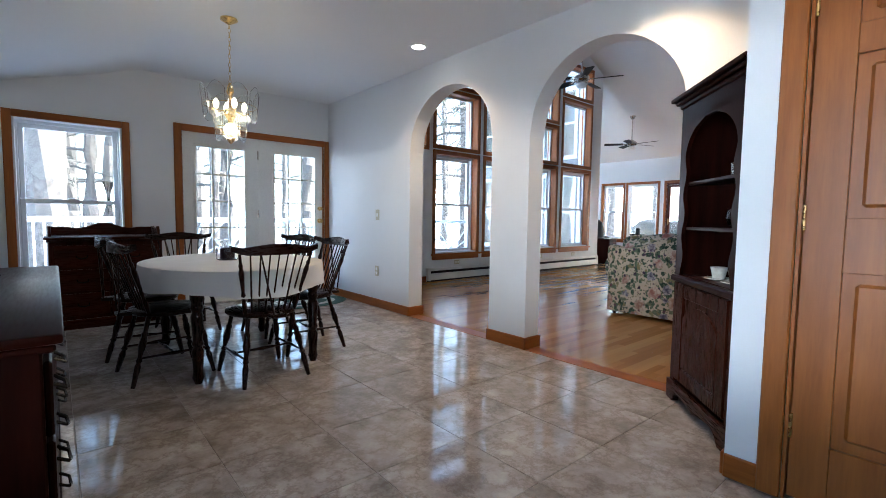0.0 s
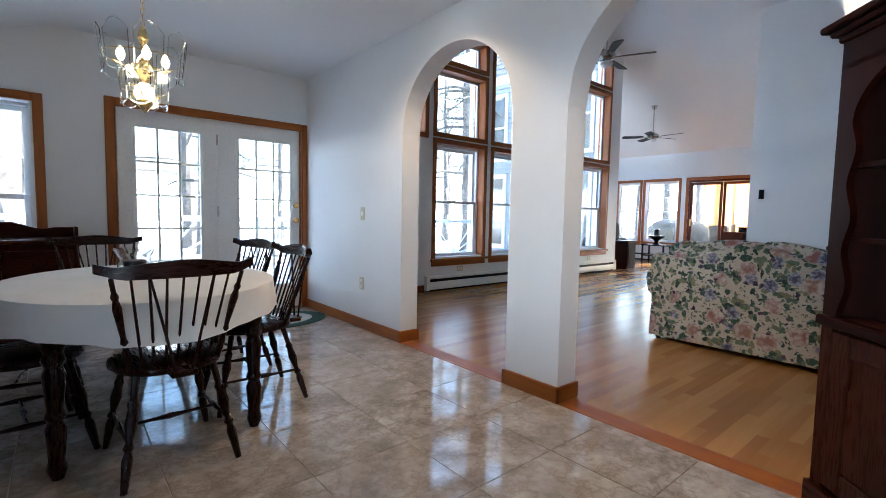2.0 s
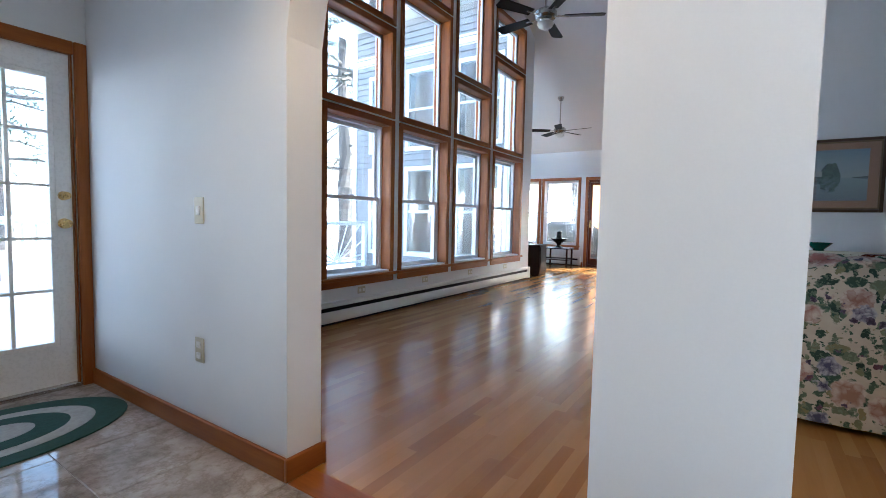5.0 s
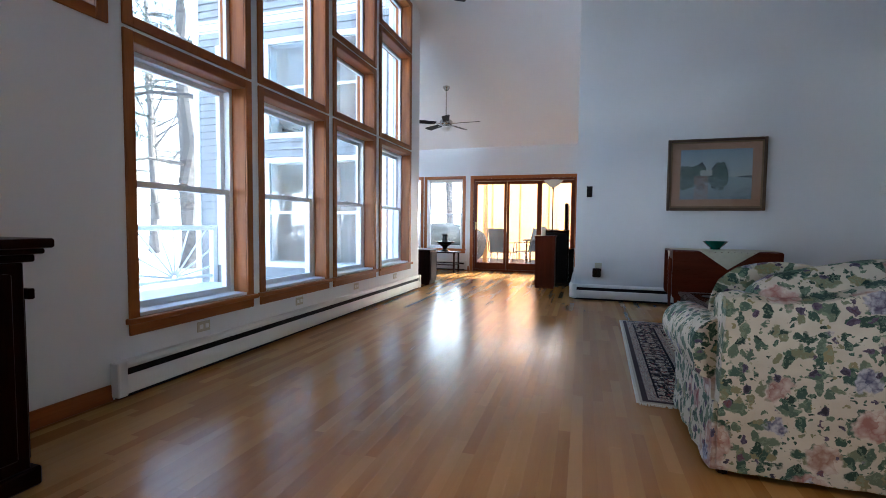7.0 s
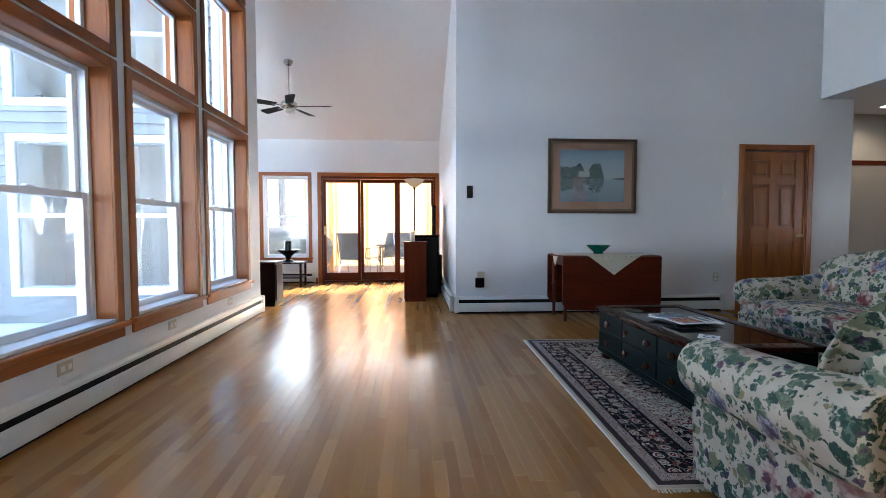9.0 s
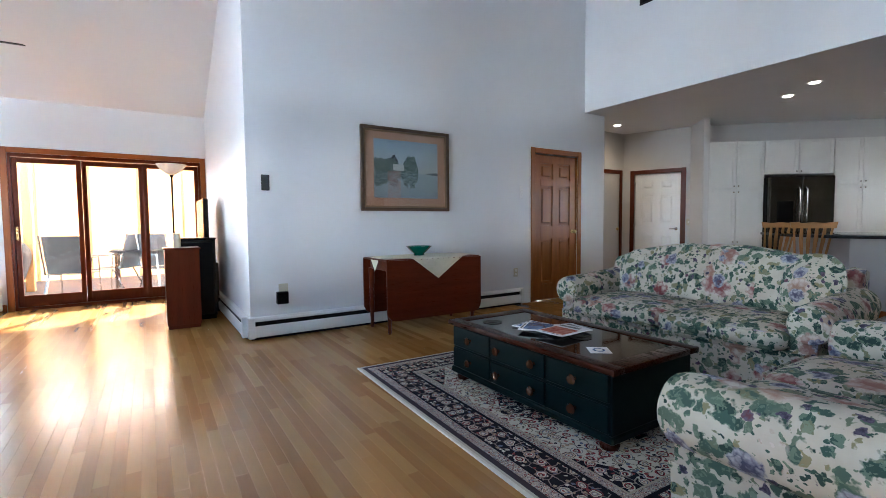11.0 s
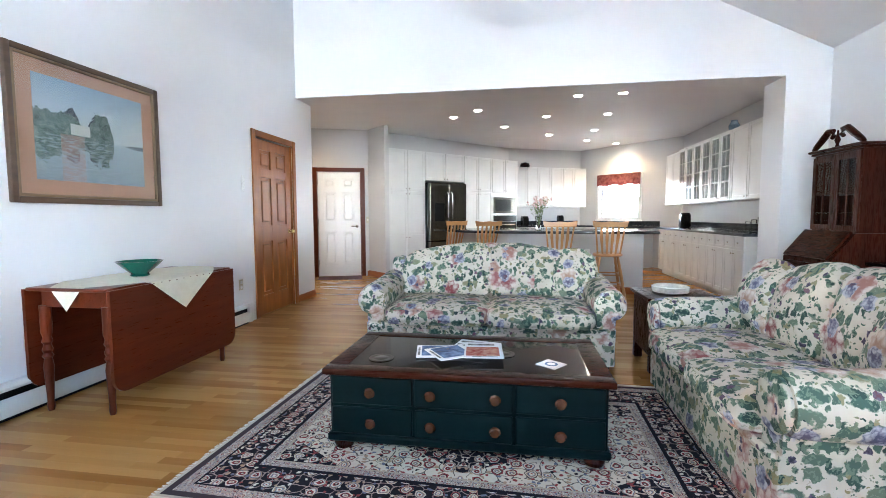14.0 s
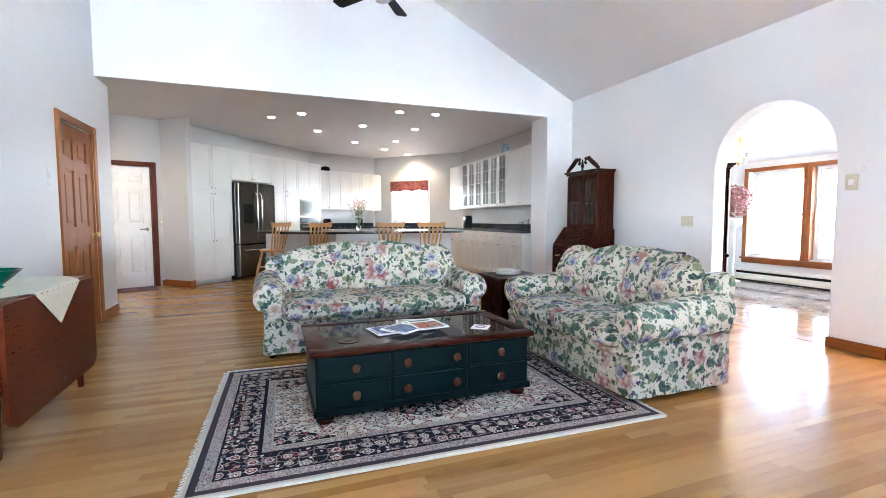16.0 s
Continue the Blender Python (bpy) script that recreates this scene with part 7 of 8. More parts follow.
def wall_oven():
    ob = empty("wall_oven", "black built-in microwave and oven in a white column", "oven", A @ pose(2.68, 0, 0))
    part("column", boxes([((0.001, -0.57, 0.0), (0.799, 0, 1.655))]), CABWHITE, ob)
    part("microwave", boxes([((0.04, -0.60, 1.20), (0.76, -0.572, 1.56))], 0.006), STAINLESS, ob, "dark steel microwave")
    part("microwave_window", boxes([((0.08, -0.606, 1.25), (0.56, -0.601, 1.51))], 0.003), GLOSSBLACK, ob)
    part("oven_panel", boxes([((0.04, -0.60, 1.03), (0.76, -0.572, 1.16))], 0.006), GLOSSBLACK, ob)
    part("oven_door", boxes([((0.04, -0.60, 0.40), (0.76, -0.572, 1.02))], 0.006), GLOSSBLACK, ob)
    h = bmesh.new()
    sweep(h, [(0.1, -0.60, 0.95), (0.12, -0.64, 0.95), (0.68, -0.64, 0.95), (0.70, -0.60, 0.95)], 0.01)
    part("handle", h, STEEL, ob)


wall_oven()
B = run_pose(KP[2], KP[3])
for i in range(3):
    cupboard(B, 0.02 + 0.63 * i, 0.02 + 0.63 * (i + 1), 1.36, 2.30, 0.34, 2, "white wall cabinet with panelled doors")
    cupboard(B, 0.02 + 0.60 * i, 0.02 + 0.60 * (i + 1), 0.0, 0.875, 0.58, 2, "white base cabinet with panelled doors", splits=(0.70,), toe=True)
C = run_pose(KP[3], KP[4])
for i in range(3):
    cupboard(C, 0.62 + 0.46 * i, 0.62 + 0.46 * (i + 1), 0.0, 0.875, 0.56, 1, "white base cabinet under the kitchen window", splits=(0.70,), toe=True)
Dm = run_pose((2.60, -6.2), (2.60, -2.2))
for i in range(6):
    cupboard(Dm, 0.55 + 0.57 * i, 0.55 + 0.57 * (i + 1), 0.0, 0.875, 0.58, 2, "white base cabinet with two doors and drawers", splits=(0.70,), toe=True)
cupboard(Dm, 0.10, 0.86, 1.36, 2.36, 0.34, 2, "white wall cabinet with panelled doors")
for i in range(3):
    cupboard(Dm, 0.86 + 0.71 * i, 0.86 + 0.71 * (i + 1), 1.36, 2.38, 0.35, 2, "white wall cabinet with small-paned glass doors", glazed=True)
cupboard(Dm, 2.99, 3.95, 1.36, 2.38, 0.35, 2, "white wall cabinet with panelled doors")
for m, a, b, d, name in ((B, 0.0, 1.9, 0.62, "long"), (C, 0.45, 2.15, 0.60, "sink"), (Dm, 0.35, 3.99, 0.62, "side")):
    bm = bmesh.new()
    box(bm, (a, -d, 0.877), (b, -0.001, 0.915), 0.006)
    ob = solid("countertop", bm, COUNTER, "dark polished granite countertop", "countertop")
    ob.matrix_world = m
    bm = bmesh.new()
    box(bm, (a, -0.02, 0.916), (b, -0.001, 1.02), 0.003)
    ob = solid("backsplash", bm, COUNTER, "low dark granite backsplash", "backsplash")
    ob.matrix_world = m
wk = window("window_%d" % (k + 8), run_pose(KP[3], KP[4]) @ pose(0.52, 0, 1.02), 1.19, 1.08, deep=0.12, label="white double-hung kitchen window over the sink", casing=0.06)
for o in wk.children:
    if o.name.split(".")[0] in ("casing", "head_casing", "window_sill", "jamb", "jamb_head"):
        o.data.materials[0] = WHITE
bm = bmesh.new()
pts = [(i / 30.0, 0.012 * math.sin(i * 1.9)) for i in range(31)]
rows = [[bm.verts.new((0.54 + 1.15 * u, -0.05 + o, z + (0.02 * math.sin(6.28 * u * 3) if z < 2 else 0))) for u, o in pts] for z in (2.12, 1.85)]
for i in range(30):
    bm.faces.new((rows[0][i], rows[0][i + 1], rows[1][i + 1], rows[1][i]))
bmesh.ops.solidify(bm, geom=bm.faces[:], thickness=0.004)
ob = solid("valance", bm, VALANCE, "gathered red and cream valance over the kitchen window", "curtain", smooth=1.0)
ob.matrix_world = C
for m, x, y, s, h, lab in ((Dm, 1.05, -0.30, 0.085, 0.26, "black coffee maker on the granite counter"), (B, 1.25, -0.30, 0.07, 0.22, "black canister on the granite counter"), (B, 0.30, -0.30, 0.08, 0.2, "black toaster on the granite counter")):
    ob = empty("coffee_maker" if "coffee" in lab else "canister", lab, "appliance", m @ pose(x, y, 0.9155))
    part("body", boxes([((-s, -s, 0), (s, s, h))], 0.02), GLOSSBLACK, ob)
    part("lid", boxes([((-s * 0.8, -s * 0.8, h), (s * 0.8, s * 0.8, h + 0.02))], 0.008), GLOSSBLACK, ob)
for i in range(3):
    ob = empty("wire_rack", "black wire stand at the counter's end", "rack", Dm @ pose(3.40 + 0.16 * i, -0.30, 0.9155), group="wire stands")
    bm = bmesh.new()
    hgt = 0.14 + 0.03 * i
    sweep(bm, [(-0.06, 0, 0.008), (-0.06, 0, hgt), (0.06, 0, hgt), (0.06, 0, 0.008), (-0.06, 0, 0.008)], 0.006, 6)
    sweep(bm, [(-0.06, -0.09, 0.008), (-0.06, 0, 0.008), (0.06, 0, 0.008), (0.06, -0.09, 0.008)], 0.006, 6)
    part("wire_frame", bm, GLOSSBLACK, ob)
bm = bmesh.new()
lathe(bm, [(0.05, 0), (0.07, 0.05), (0.075, 0.12), (0.04, 0.17), (0.05, 0.19), (0, 0.19)], 18)
ob = solid("ginger_jar", bm, plain("blue_glaze", (0.10, 0.18, 0.30), (0.35, 0.45, 0.52), 0.15, 16.0), "blue and white jar on top of the cabinets", "jar")
ob.matrix_world = Dm @ pose(2.6, -0.18, 2.381)
bm = bmesh.new()
lathe(bm, [(0.10, 0), (0.12, 0.04), (0.10, 0.10), (0.03, 0.13), (0, 0.13)], 18)
ob = solid("basket", bm, WALNUT["x"], "dark round basket on top of the cabinets", "basket")
ob.matrix_world = B @ pose(0.35, -0.18, 2.301)


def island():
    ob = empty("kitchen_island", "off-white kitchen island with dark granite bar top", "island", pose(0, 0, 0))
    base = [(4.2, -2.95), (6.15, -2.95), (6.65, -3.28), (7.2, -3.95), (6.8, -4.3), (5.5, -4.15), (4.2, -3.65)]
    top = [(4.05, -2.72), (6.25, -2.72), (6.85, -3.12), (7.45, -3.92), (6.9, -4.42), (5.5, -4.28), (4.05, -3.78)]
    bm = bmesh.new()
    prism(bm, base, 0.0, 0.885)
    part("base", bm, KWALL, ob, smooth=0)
    bm = bmesh.new()
    prism(bm, [(x + (0.012 if x > 5 else -0.012), y + 0.012) for x, y in base], 0.0, 0.10)
    part("baseboard", bm, PINE["x"], ob, "stained pine baseboard", smooth=0)
    bm = bmesh.new()
    prism(bm, top, 0.887, 0.925)
    es = [e for e in bm.edges if abs(e.verts[0].co.z - e.verts[1].co.z) < 1e-5]
    bmesh.ops.bevel(bm, geom=es, offset=0.008, segments=2, affect="EDGES", profile=0.5)
    part("bar_top", bm, COUNTER, ob, "dark granite bar top")
    part("outlet", boxes([((4.95, -2.95, 0.55), (5.02, -2.944, 0.66))], 0.002), WHITE, ob)


island()


def bar_stool(m):
    ob = empty("bar_stool", "honey maple bar stool with slatted back at the island", "bar stool", m, group="maple bar stools")
    bm = bmesh.new()
    lathe(bm, [(0.17, 0.60), (0.19, 0.61), (0.195, 0.625), (0.18, 0.64), (0.0, 0.635)], 24)
    part("seat", bm, MAPLE["x"], ob, "round turned seat")
    for sx in (-1, 1):
        bm = bmesh.new()
        rod(bm, (sx * 0.14, -0.10, 0.63), (sx * 0.185, -0.19, 1.03), 0.013, 0.011)
        part("back_post", bm, MAPLE["z"], ob)
    for i in range(4):
        u = -0.09 + 0.06 * i
        sl = bmesh.new()
        prism(sl, [(u * 0.9 - 0.012, 0.635), (u * 0.9 + 0.012, 0.635), (u * 1.15 + 0.02, 0.86), (u * 1.2 + 0.013, 1.0), (u * 1.2 - 0.013, 1.0), (u * 1.15 - 0.02, 0.86)], -0.005, 0.005, "y")
        sl.transform(Matrix.Translation((0, -0.115, 0)) @ Matrix.Shear("XY", 4, (0, 0)))
        for v in sl.verts:
            v.co.y -= (v.co.z - 0.635) * 0.19
        part("slat", sl, MAPLE["z"], ob)
    cr = bmesh.new()
    prism(cr, [(-0.21, 1.0), (0.21, 1.0), (0.225, 1.075), (0.10, 1.06), (0.0, 1.07), (-0.10, 1.06), (-0.225, 1.075)], -0.2, -0.178, "y")
    part("crest_rail", cr, MAPLE["x"], ob)
    for sx in (-1, 1):
        for sy in (-1, 1):
            lg = bmesh.new()
            turned(lg, (sx * 0.21, sy * 0.21, 0), (sx * 0.11, sy * 0.11, 0.61), 0.02, [(0, 0.7), (0.3, 1.0), (0.36, 0.75), (0.40, 1.0), (0.7, 1.1), (0.76, 0.8), (0.8, 1.0), (1, 0.8)], 9)
            part("leg", lg, MAPLE["z"], ob)
    for z, k in ((0.22, 0.174), (0.36, 0.151)):
        for a in range(4):
            r = bmesh.new()
            c, s = math.cos(a * math.pi / 2), math.sin(a * math.pi / 2)
            p, q = (k, -k), (k, k)
            rod(r, (p[0] * c - p[1] * s, p[0] * s + p[1] * c, z), (q[0] * c - q[1] * s, q[0] * s + q[1] * c, z), 0.009)
            part("rung", r, MAPLE["x"], ob)
    return ob


st = bar_stool(pose(4.80, -2.42, 0, 0, 0, 178))
for x, y, a in ((5.45, -2.44, 182), (6.52, -2.86, 215), (7.10, -3.42, 228)):
    copy_thing(st, pose(x, y, 0, 0, 0, a))


def bouquet():
    ob = empty("flower_vase", "clear vase of pale pink and green cut flowers on the island", "flowers", pose(5.65, -3.75, 0.9255))
    bm = bmesh.new()
    lathe(bm, [(0.045, 0), (0.05, 0.01), (0.04, 0.10), (0.06, 0.22), (0.055, 0.22), (0.034, 0.10), (0.0, 0.012)], 18)
    part("vase", bm, CLEAR, ob)
    rr = random.Random(11)
    gv, gf, pv, pf = [], [], [], []
    for i in range(34):
        a, s = rr.uniform(0, 6.28), rr.uniform(0.04, 0.2)
        tip = Vector((s * math.cos(a), s * math.sin(a), rr.uniform(0.34, 0.52)))
        base = Vector((0, 0, 0.05))
        side = Vector((-math.sin(a), math.cos(a), 0)) * 0.003
        q = len(gv)
        gv += [base - side, base + side, tip]
        gf.append((q, q + 1, q + 2))
        for k in range(5):
            c = base.lerp(tip, rr.uniform(0.5, 0.95))
            d = Vector((rr.uniform(-1, 1), rr.uniform(-1, 1), rr.uniform(0, 1))).normalized() * 0.06
            w = d.cross(Vector((0, 0, 1))).normalized() * 0.012
            q = len(gv)
            gv += [c, c + d * 0.5 + w, c + d, c + d * 0.5 - w]
            gf.append((q, q + 1, q + 2, q + 3))
        for k in range(9):
            d = Vector((rr.uniform(-1, 1), rr.uniform(-1, 1), rr.uniform(-0.6, 1))).normalized()
            w = d.cross(Vector((0.3, 0.2, 1))).normalized() * 0.014
            q = len(pv)
            pv += [tip, tip + d * 0.02 + w, tip + d * 0.045, tip + d * 0.02 - w]
            pf.append((q, q + 1, q + 2, q + 3))
    for name, v, f, mt in (("stems", gv, gf, LEAF), ("blooms", pv, pf, plain("pale_petal", (0.50, 0.30, 0.28), (0.66, 0.50, 0.44), 0.8))):
        me = bpy.data.meshes.new(name)
        me.from_pydata([tuple(p) for p in v], [], f)
        me.materials.append(mt)
        b = new(name, me)
        b.parent = ob
        tagged(b, kind="stuff")


bouquet()
for x, y in ((7.06, -3.65), (6.62, -3.22), (6.24, -4.6), (5.54, -3.83), (5.37, -5.6), (5.2, -2.57), (4.62, -2.52), (4.57, -3.81), (4.55, -5.22), (4.51, -6.43), (3.78, -7.0), (9.45, -3.25)):
    downlight(x, y, KZ)
for x, y, e in ((3.8, -6.9, 4.5), (9.4, -3.3, 2.2), (5.2, -4.2, 1.8)):
    l = new("kitchen_beam", bpy.data.lights.new("kitchen_beam", "SPOT"))
    l.data.energy, l.data.color, l.data.spot_size, l.data.spot_blend, l.data.shadow_soft_size = e, (1.0, 0.74, 0.46), radians(150), 0.7, 0.15
    l.matrix_world = look((x, y, KZ - 0.02), (x + 0.02, y, 0))
bm = bmesh.new()
box(bm, (-0.40, -0.42, 0.001), (0.40, 0.02, 0.010), 0.003)
ob = solid("door_mat", bm, plain("maroon_mat", (0.05, 0.012, 0.014), (0.11, 0.04, 0.04), 0.95, 24.0), "small dark red mat before the white door", "mat")
ob.matrix_world = pose(KP[1][0], KP[1][1], 0, 0, 0, ka) @ pose(0.6, 0.03, 0, 0, 0, 180)
plate(pose(KP[1][0], KP[1][1], 1.08, 0, 0, ka) @ pose(0.07, 0, 0, 0, 0, 180), 0.075, 0.12, [(0, 0, 0.02, 0.04)], ALMOND, "light_switch", "almond switch plate beside the white door", "switch")


# ---- outside ----
bm = bmesh.new()
box(bm, (-70, -60, -0.9), (90, 90, -0.6))
solid("ground", bm, SNOW, "snow-covered ground reaching into the woods", "ground", "structure", smooth=0)
# Glowing ring added behind the trees: whitens the window views, lights the rooms.
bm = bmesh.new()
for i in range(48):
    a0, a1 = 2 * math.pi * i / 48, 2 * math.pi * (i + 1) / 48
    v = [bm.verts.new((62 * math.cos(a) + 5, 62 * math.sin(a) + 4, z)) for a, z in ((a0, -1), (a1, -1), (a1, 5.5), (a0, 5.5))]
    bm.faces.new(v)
solid("backdrop", bm, BACKDROP_GLOW, "glowing white ring behind the woods that lights the windows", "backdrop", "structure", smooth=0)


def deck():
    bm = bmesh.new()
    box(bm, (-1.0, NY + 0.40, -0.22), (8.9, 9.3, -0.05))
    solid("deck_floor", bm, SNOW, "deck boards under smooth snow", "deck", "structure", smooth=0)
    ob = empty("deck_railing", "white deck railing with sunburst panels", "railing", pose(0, 9.2, -0.05))
    for x in [-1.0 + 1.65 * i for i in range(7)]:
        part("post", boxes([((x - 0.05, -0.05, 0), (x + 0.05, 0.05, 1.02))], 0.006), WHITE, ob)
    part("top_rail", boxes([((-1.0, -0.045, 0.93), (8.9, 0.045, 0.97))], 0.006), WHITE, ob)
    part("bottom_rail", boxes([((-1.0, -0.03, 0.10), (8.9, 0.03, 0.15))], 0.004), WHITE, ob)
    for i in range(6):
        x0, x1 = -1.0 + 1.65 * i + 0.05, -1.0 + 1.65 * (i + 1) - 0.05
        if i % 2:
            c = (x0 + x1) / 2
            for k in range(9):
                a = math.pi * (k + 0.5) / 9
                n = min(0.78 / max(math.sin(a), 1e-3), 0.74 / max(abs(math.cos(a)), 1e-3))
                s = bmesh.new()
                rod(s, (c + 0.05 * math.cos(a), 0, 0.15 + 0.05 * math.sin(a)), (c + n * math.cos(a), 0, 0.15 + n * math.sin(a)), 0.02, 0.02, 4)
                part("ray_slat", s, WHITE, ob)
        else:
            for k in range(12):
                x = x0 + (x1 - x0) * (k + 0.5) / 12
                part("baluster", boxes([((x - 0.016, -0.016, 0.15), (x + 0.016, 0.016, 0.93))]), WHITE, ob)
    # snow on the rail
    s = bmesh.new()
    cushion(s, (-1.0, -0.045, 0.965), (8.9, 0.045, 1.02), 0.008, 6, 0.02)
    part("snow_cap", s, SNOW, ob, "ridge of snow", smooth=1.2)


deck()


def wing():
    """The siding-clad wing seen through the tall windows."""
    ob = empty("house_wing", "grey clapboard wing of the house with white windows", "house", pose(9.0, 0, 0))
    lap = bmesh.new()
    for i in range(46):
        z = -0.6 + 0.125 * i
        open_row = 0.35 < z + 0.125 and z < 2.05 or 2.55 < z + 0.125 and z < 4.05
        for y0, y1 in ((5.74, 5.91), (6.79, 7.16), (8.04, 8.34), (9.06, 9.6)) if open_row else ((5.74, 9.6),):
            prism(lap, [(-0.045, z), (-0.012, z + 0.135), (0.0, z + 0.13), (0.0, z)], y0, y1, "y")
    part("siding", lap, SIDING, ob, "overlapping grey boards", smooth=0)
    part("corner_board", boxes([((-0.05, 9.52, -0.6), (0.06, 9.64, 5.2)), ((-0.05, 5.725, -0.6), (0.0, 5.80, 5.2))]), WHITE, ob)
    for y, z, w, h in ((6.35, 0.35, 0.85, 1.7), (7.6, 0.35, 0.85, 1.7), (6.35, 2.55, 0.85, 1.5), (7.6, 2.55, 0.85, 1.5), (8.7, 0.35, 0.7, 1.7), (8.7, 2.55, 0.7, 1.5)):
        f = part("window", boxes([((-0.06, y - w / 2 - 0.09, z - 0.09), (-0.02, y - w / 2, z + h + 0.09)), ((-0.06, y + w / 2, z - 0.09), (-0.02, y + w / 2 + 0.09, z + h + 0.09)), ((-0.06, y - w / 2, z + h), (-0.02, y + w / 2, z + h + 0.09)), ((-0.06, y - w / 2, z - 0.09), (-0.02, y + w / 2, z)), ((-0.05, y - w / 2, z + h / 2 - 0.025), (-0.02, y + w / 2, z + h / 2 + 0.025))], 0.004), WHITE, ob, "white framed window")
        part("pane", boxes([((-0.045, y - w / 2, z), (-0.035, y + w / 2, z + h))]), PANE, f, smooth=0).visible_shadow = False
    part("eave", boxes([((-0.4, 5.9, 5.16), (3.4, 10.0, 5.31))], 0.01), WHITE, ob)


wing()


def tree(x, y, h, r, seed, pine):
    rnd = random.Random(seed)
    ob = empty("tree", "tall pine with sparse snowy boughs" if pine else "tall bare-trunked forest tree", "tree", pose(x, y, -0.6), group="trees behind the house")
    bm = bmesh.new()
    pts, rs, px, py = [], [], 0.0, 0.0
    for i in range(9):
        pts.append((px, py, h * i / 8))
        rs.append(r * (1 - 0.75 * i / 8) * rnd.uniform(0.93, 1.07) * (1.25 if i == 0 else 1))
        px += rnd.uniform(-0.10, 0.10)
        py += rnd.uniform(-0.10, 0.10)
    sweep(bm, pts, rs, 9)
    limbs = []
    for i in range(16 if pine else 10):
        z = h * rnd.uniform(0.22 if pine else 0.4, 0.98)
        a = rnd.uniform(0, 6.28)
        n = (h - z) * 0.22 + rnd.uniform(0.5, 1.1)
        k = z / h * 8
        j = min(7, int(k))
        p0 = Vector(pts[j]).lerp(Vector(pts[j + 1]), k - j)
        p1 = p0 + Vector((n * math.cos(a) * 0.5, n * math.sin(a) * 0.5, n * (0.02 if pine else 0.35)))
        p2 = p0 + Vector((n * math.cos(a), n * math.sin(a), n * (-0.12 if pine else 0.8)))
        sweep(bm, [p0, p1, p2], [r * 0.22, r * 0.14, r * 0.05], 5)
        limbs.append((p0, p1, p2))
    part("trunk", bm, BARK, ob)
    if pine:
        verts, faces = [], []
        for p0, p1, p2 in limbs:
            for _ in range(130):
                f = rnd.uniform(0.25, 1.08)
                c = p0.lerp(p1, f * 2) if f < 0.5 else p1.lerp(p2, f * 2 - 1)
                c = c + Vector((rnd.gauss(0, 0.13), rnd.gauss(0, 0.13), rnd.gauss(0, 0.07)))
                d = Vector((rnd.uniform(-1, 1), rnd.uniform(-1, 1), rnd.uniform(-0.6, 0.5))).normalized()
                s = d.cross(Vector((0, 0, 1))).normalized() * 0.022
                q = len(verts)
                verts += [c - s, c + s, c + d * rnd.uniform(0.12, 0.22)]
                faces.append((q, q + 1, q + 2))
        me = bpy.data.meshes.new("crown")
        me.from_pydata([tuple(v) for v in verts], [], faces)
        me.materials.append(NEEDLE)
        cr = new("crown", me)
        cr.parent = ob
        tagged(cr, "dark green needles", kind="stuff")


rnd = random.Random(7)
spots = []
while len(spots) < 58:
    x, y = rnd.uniform(-14, 26), rnd.uniform(10.6, 30)
    if all((x - a) ** 2 + (y - b) ** 2 > 4.0 for a, b in spots):
        spots.append((x, y))
for i, (x, y) in enumerate(spots):
    tree(x, y, rnd.uniform(11, 16), rnd.uniform(0.18, 0.40), i, i % 5 < 3)
for i, (x, y) in enumerate(((-6.5, -1.5), (-9.0, 0.8), (-7.5, 2.4), (-11, -3.4), (-9.5, 5.5), (22, 8.5), (24, 5.0), (21.5, 11), (-6.0, -6), (-1, -14), (3.5, -15), (0.5, -12.5))):
    tree(x, y, 13, 0.2, 100 + i, i % 2 == 0)


def porch():
    bm = bmesh.new()
    box(bm, (EX + 0.17, 1.2, -0.16), (17.2, 9.0, -0.05))
    solid("porch_floor", bm, MESH, "grey porch deck outside the sliding door", "deck", "structure", smooth=0)
    ob = empty("porch_roof", "open cedar porch roof on posts", "porch", pose(0, 0, 0))
    part("roof", boxes([((EX + 0.17, 1.2, 2.75), (15.75, 5.6, 2.9))]), PORCH, ob)
    for y in (1.3, 5.5):
        part("post", boxes([((15.0, y - 0.06, -0.05), (15.12, y + 0.06, 2.75))], 0.005), PORCH, ob)
    # Panels added to tint the porch view orange and hide the glowing backdrop.
    sc = empty("porch_screen", "added translucent tan panels that give the porch its orange glow", "screen", pose(17.0, 0, 0))
    for i in range(6):
        y = 1.2 + 0.9 * i
        part("glow_panel", boxes([((0, y, -0.05), (0.004, y + 0.87, 2.85))]), PORCHGLOW, sc, smooth=0)
        part("post", boxes([((-0.03, y + 0.86, -0.05), (0.03, y + 0.91, 2.88))], 0.003), PORCH, sc)


porch()


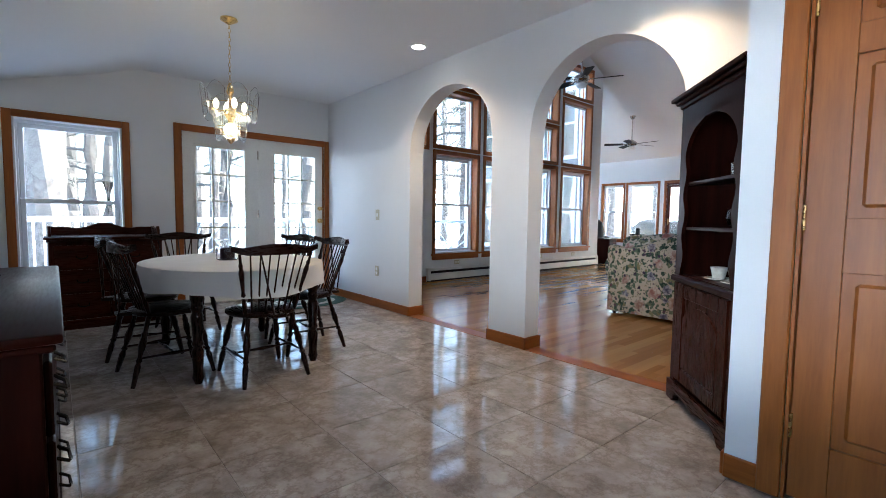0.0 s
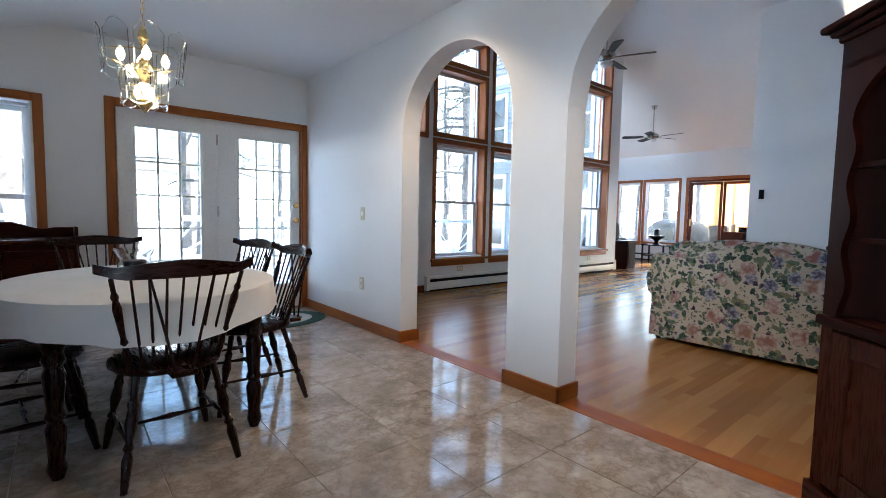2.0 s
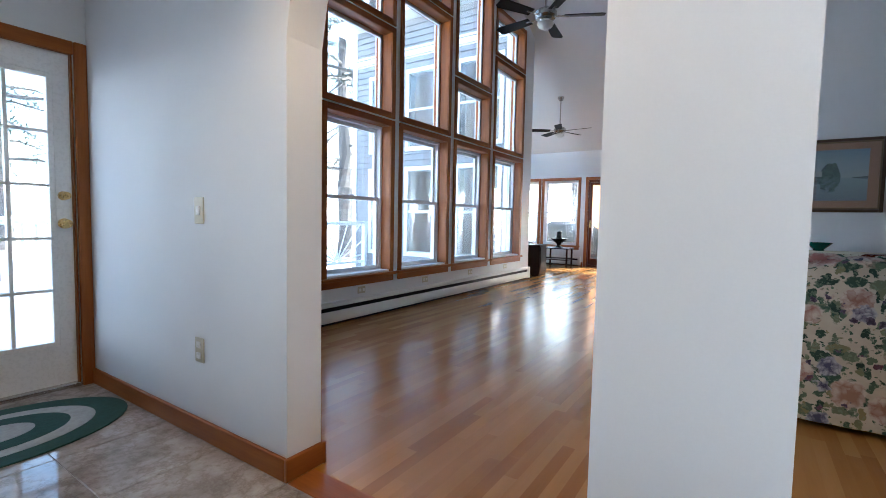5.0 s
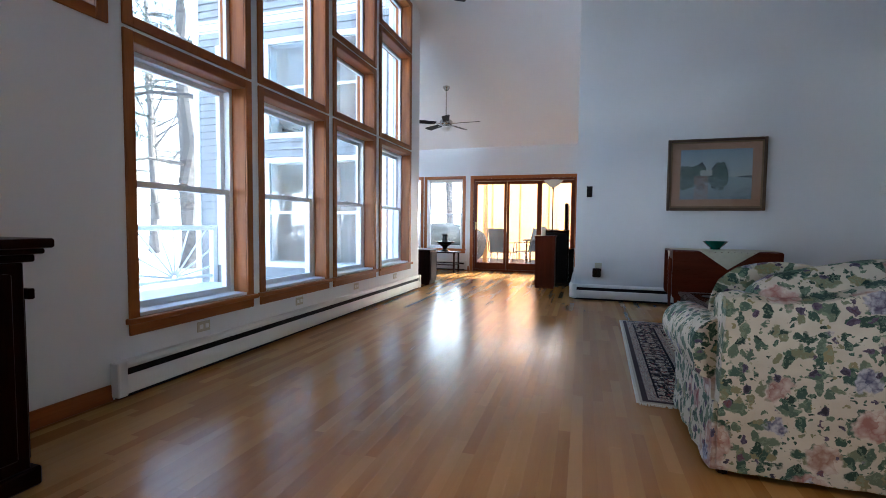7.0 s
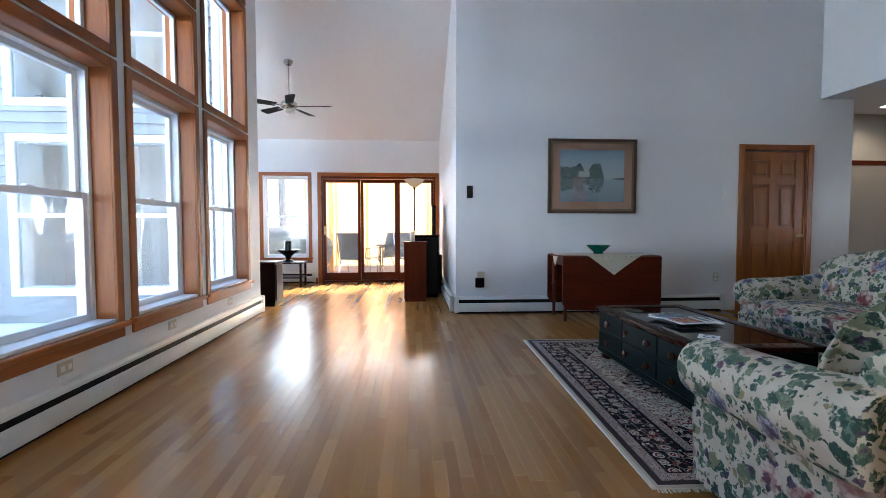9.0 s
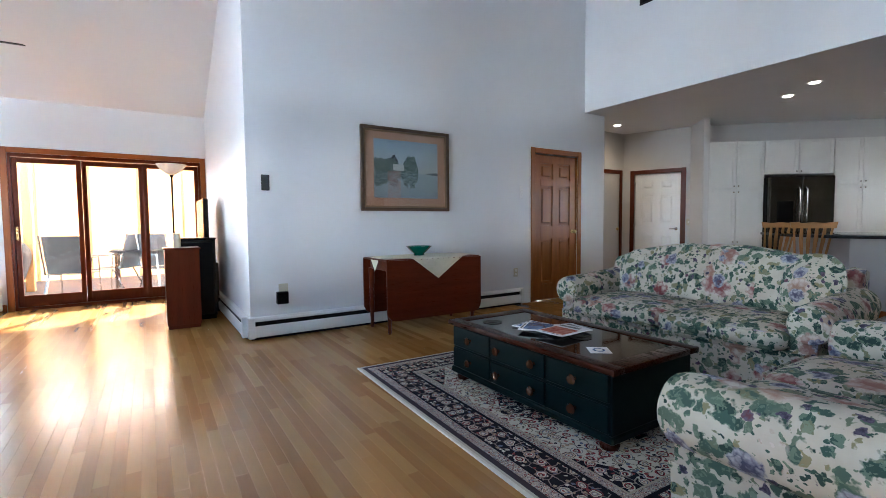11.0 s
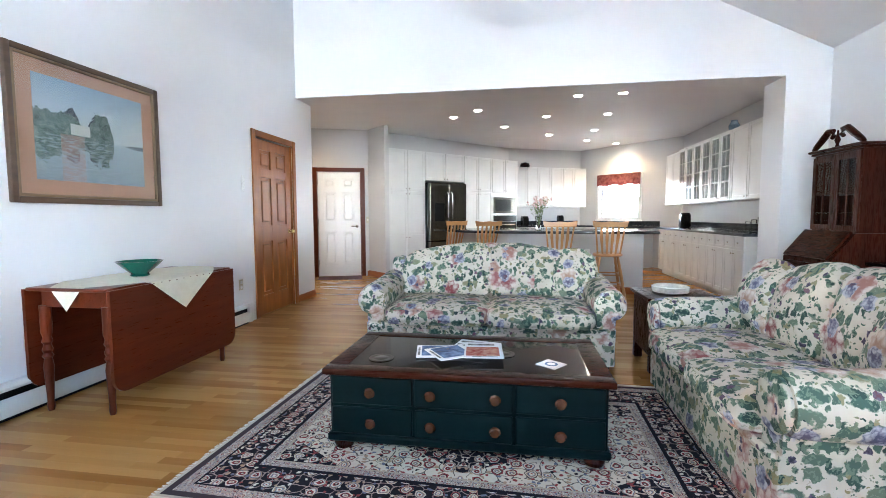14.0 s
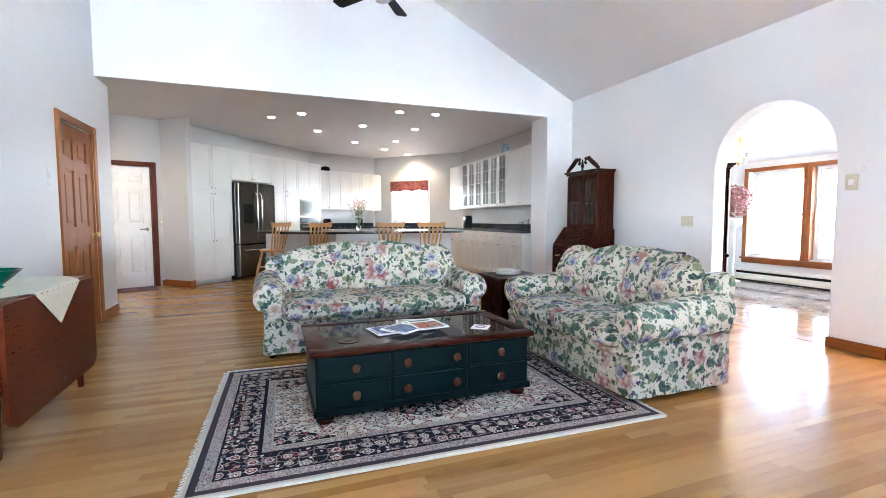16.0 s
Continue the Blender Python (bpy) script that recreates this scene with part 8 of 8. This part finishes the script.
def patio_chair(m):
    ob = empty("patio_chair", "grey sling patio chair on the porch", "chair", m, group="patio chairs")
    part("seat", boxes([((-0.25, -0.25, 0.40), (0.25, 0.22, 0.415))], 0.004), MESH, ob)
    bk = bmesh.new()
    prism(bk, [(0.20, 0.42), (0.215, 0.42), (0.36, 1.0), (0.345, 1.0)], -0.24, 0.24, "x")
    part("backrest", bk, MESH, ob)
    for sx in (-0.27, 0.27):
        f = bmesh.new()
        sweep(f, [(sx, 0.36, 1.02), (sx, 0.21, 0.41), (sx, -0.27, 0.40), (sx, -0.30, 0.0)], 0.014, 8)
        sweep(f, [(sx, 0.10, 0.40), (sx, 0.30, 0.0)], 0.014, 8)
        sweep(f, [(sx, 0.28, 0.66), (sx, -0.24, 0.64), (sx, -0.27, 0.40)], 0.014, 8)
        part("side_frame", f, STEEL, ob)


for x, y, a in ((13.6, 4.75, 75), (14.3, 4.2, 150), (13.9, 3.5, -60)):
    patio_chair(pose(x, y, -0.05, 0, 0, a))
ob = empty("patio_table", "dark patio table on the porch", "table", pose(14.4, 3.6, -0.05))
part("tabletop", boxes([((-0.5, -0.7, 0.69), (0.5, 0.7, 0.72))], 0.008), MESH, ob)
for x in (-0.42, 0.42):
    for y in (-0.6, 0.6):
        part("leg", boxes([((x - 0.02, y - 0.02, 0), (x + 0.02, y + 0.02, 0.69))]), STEEL, ob)
bm = bmesh.new()
cushion(bm, (14.2, 5.6, -0.05), (15.4, 7.3, 0.95), 0.12, 10, 0.3)
for v in bm.verts:
    v.co += Vector((0.05 * math.sin(7 * v.co.y), 0.04 * math.sin(6 * v.co.z + 3 * v.co.x), 0.05 * math.sin(5 * v.co.x + 4 * v.co.y) if v.co.z > 0.3 else 0))
solid("covered_grill", bm, TARP, "outdoor furniture under a sagging grey tarpaulin", "tarp", smooth=1.2)

# ---- floors: tiles, then boards ----
def tile_floor():
    ob = tagged(new("floor_tiles"), "polished beige marble tile floor", "floor", "", "structure")
    part("grout", boxes([((WX, -2.6, -0.012), (AX0, DY, -0.0035))]), plain("grout", (0.30, 0.27, 0.24), (0.36, 0.33, 0.30), 0.8), ob, smooth=0)
    s, gap = 0.46, 0.0035
    bm = bmesh.new()
    box(bm, (gap / 2, gap / 2, -0.01), (s - gap / 2, s - gap / 2, 0.0), 0.0015)
    me = finish("tile", bm, MARBLE, 0)
    nx, ny = 8, 18
    for i in range(nx):
        for j in range(ny):
            x, y = AX0 - s * (i + 1), DY - s * (j + 1)
            if x < WX - s or y < -2.6 - s:
                continue
            t = new("tile", me)
            t.parent = ob
            t.location = (x, y, 0)


tile_floor()


def oak_floor():
    ob = tagged(new("floor_boards"), "glossy honey oak strip floor", "floor", "", "structure")
    rr = random.Random(3)
    w, meshes = 0.0572, {}
    for n in (0.45, 0.6, 0.75, 0.9, 1.1, 1.35):
        bm = bmesh.new()
        box(bm, (0.0001, 0.0001, -0.012), (n - 0.0001, w - 0.0001, 0.0), 0.0004)
        meshes[n] = finish("plank", bm, OAK, 0)
    rest_v, rest_f = [], []
    singles = 0
    rows = int((9.44 - (-8.2)) / w)
    for j in range(rows):
        y = 9.44 - w * (j + 1)
        xa = AX0 + 0.12 if y > HY0 else AX1
        xb = 10.2 if y < HY1 else (PX if y < 2.85 else EX)
        if y > NY:
            xa = 9.16
        if y < HY1 - 0.1:
            xa, xb = 2.6, 10.05
        x = xa - rr.uniform(0, 0.5)
        while x < xb:
            n = rr.choice(list(meshes))
            a, b = max(x, xa), min(x + n, xb)
            if b - a > 0.02:
                if a == x and b == x + n and 3.0 < x < 8.2 and 2.6 < y < 5.2 and singles < 300:
                    p = new("plank", meshes[n])
                    p.parent, p.location = ob, (x, y, 0)
                    singles += 1
                else:
                    q = len(rest_v)
                    c = 0.0004
                    rest_v += [(a + c, y + c, 0), (b - c, y + c, 0), (b - c, y + w - c, 0), (a + c, y + w - c, 0), (a, y, -0.0002), (b, y, -0.0002), (b, y + w, -0.0002), (a, y + w, -0.0002)]
                    rest_f += [(q, q + 1, q + 2, q + 3), (q + 4, q + 5, q + 1, q), (q + 5, q + 6, q + 2, q + 1), (q + 6, q + 7, q + 3, q + 2), (q + 7, q + 4, q, q + 3)]
            x += n
    me = bpy.data.meshes.new("planks")
    me.from_pydata(rest_v, [], rest_f)
    me.materials.append(OAK)
    p = new("planks", me)
    p.parent = ob
    tagged(p, kind="stuff")
    for k, (a, b) in enumerate(((0.78, 1.93), (2.325, 3.48))):
        part("threshold", boxes([((AX0 - 0.01, a + 0.016, -0.012), (AX0 + 0.12, b - 0.016, 0.003))], 0.002), PINE["y"], ob, "red-brown threshold board")


oak_floor()
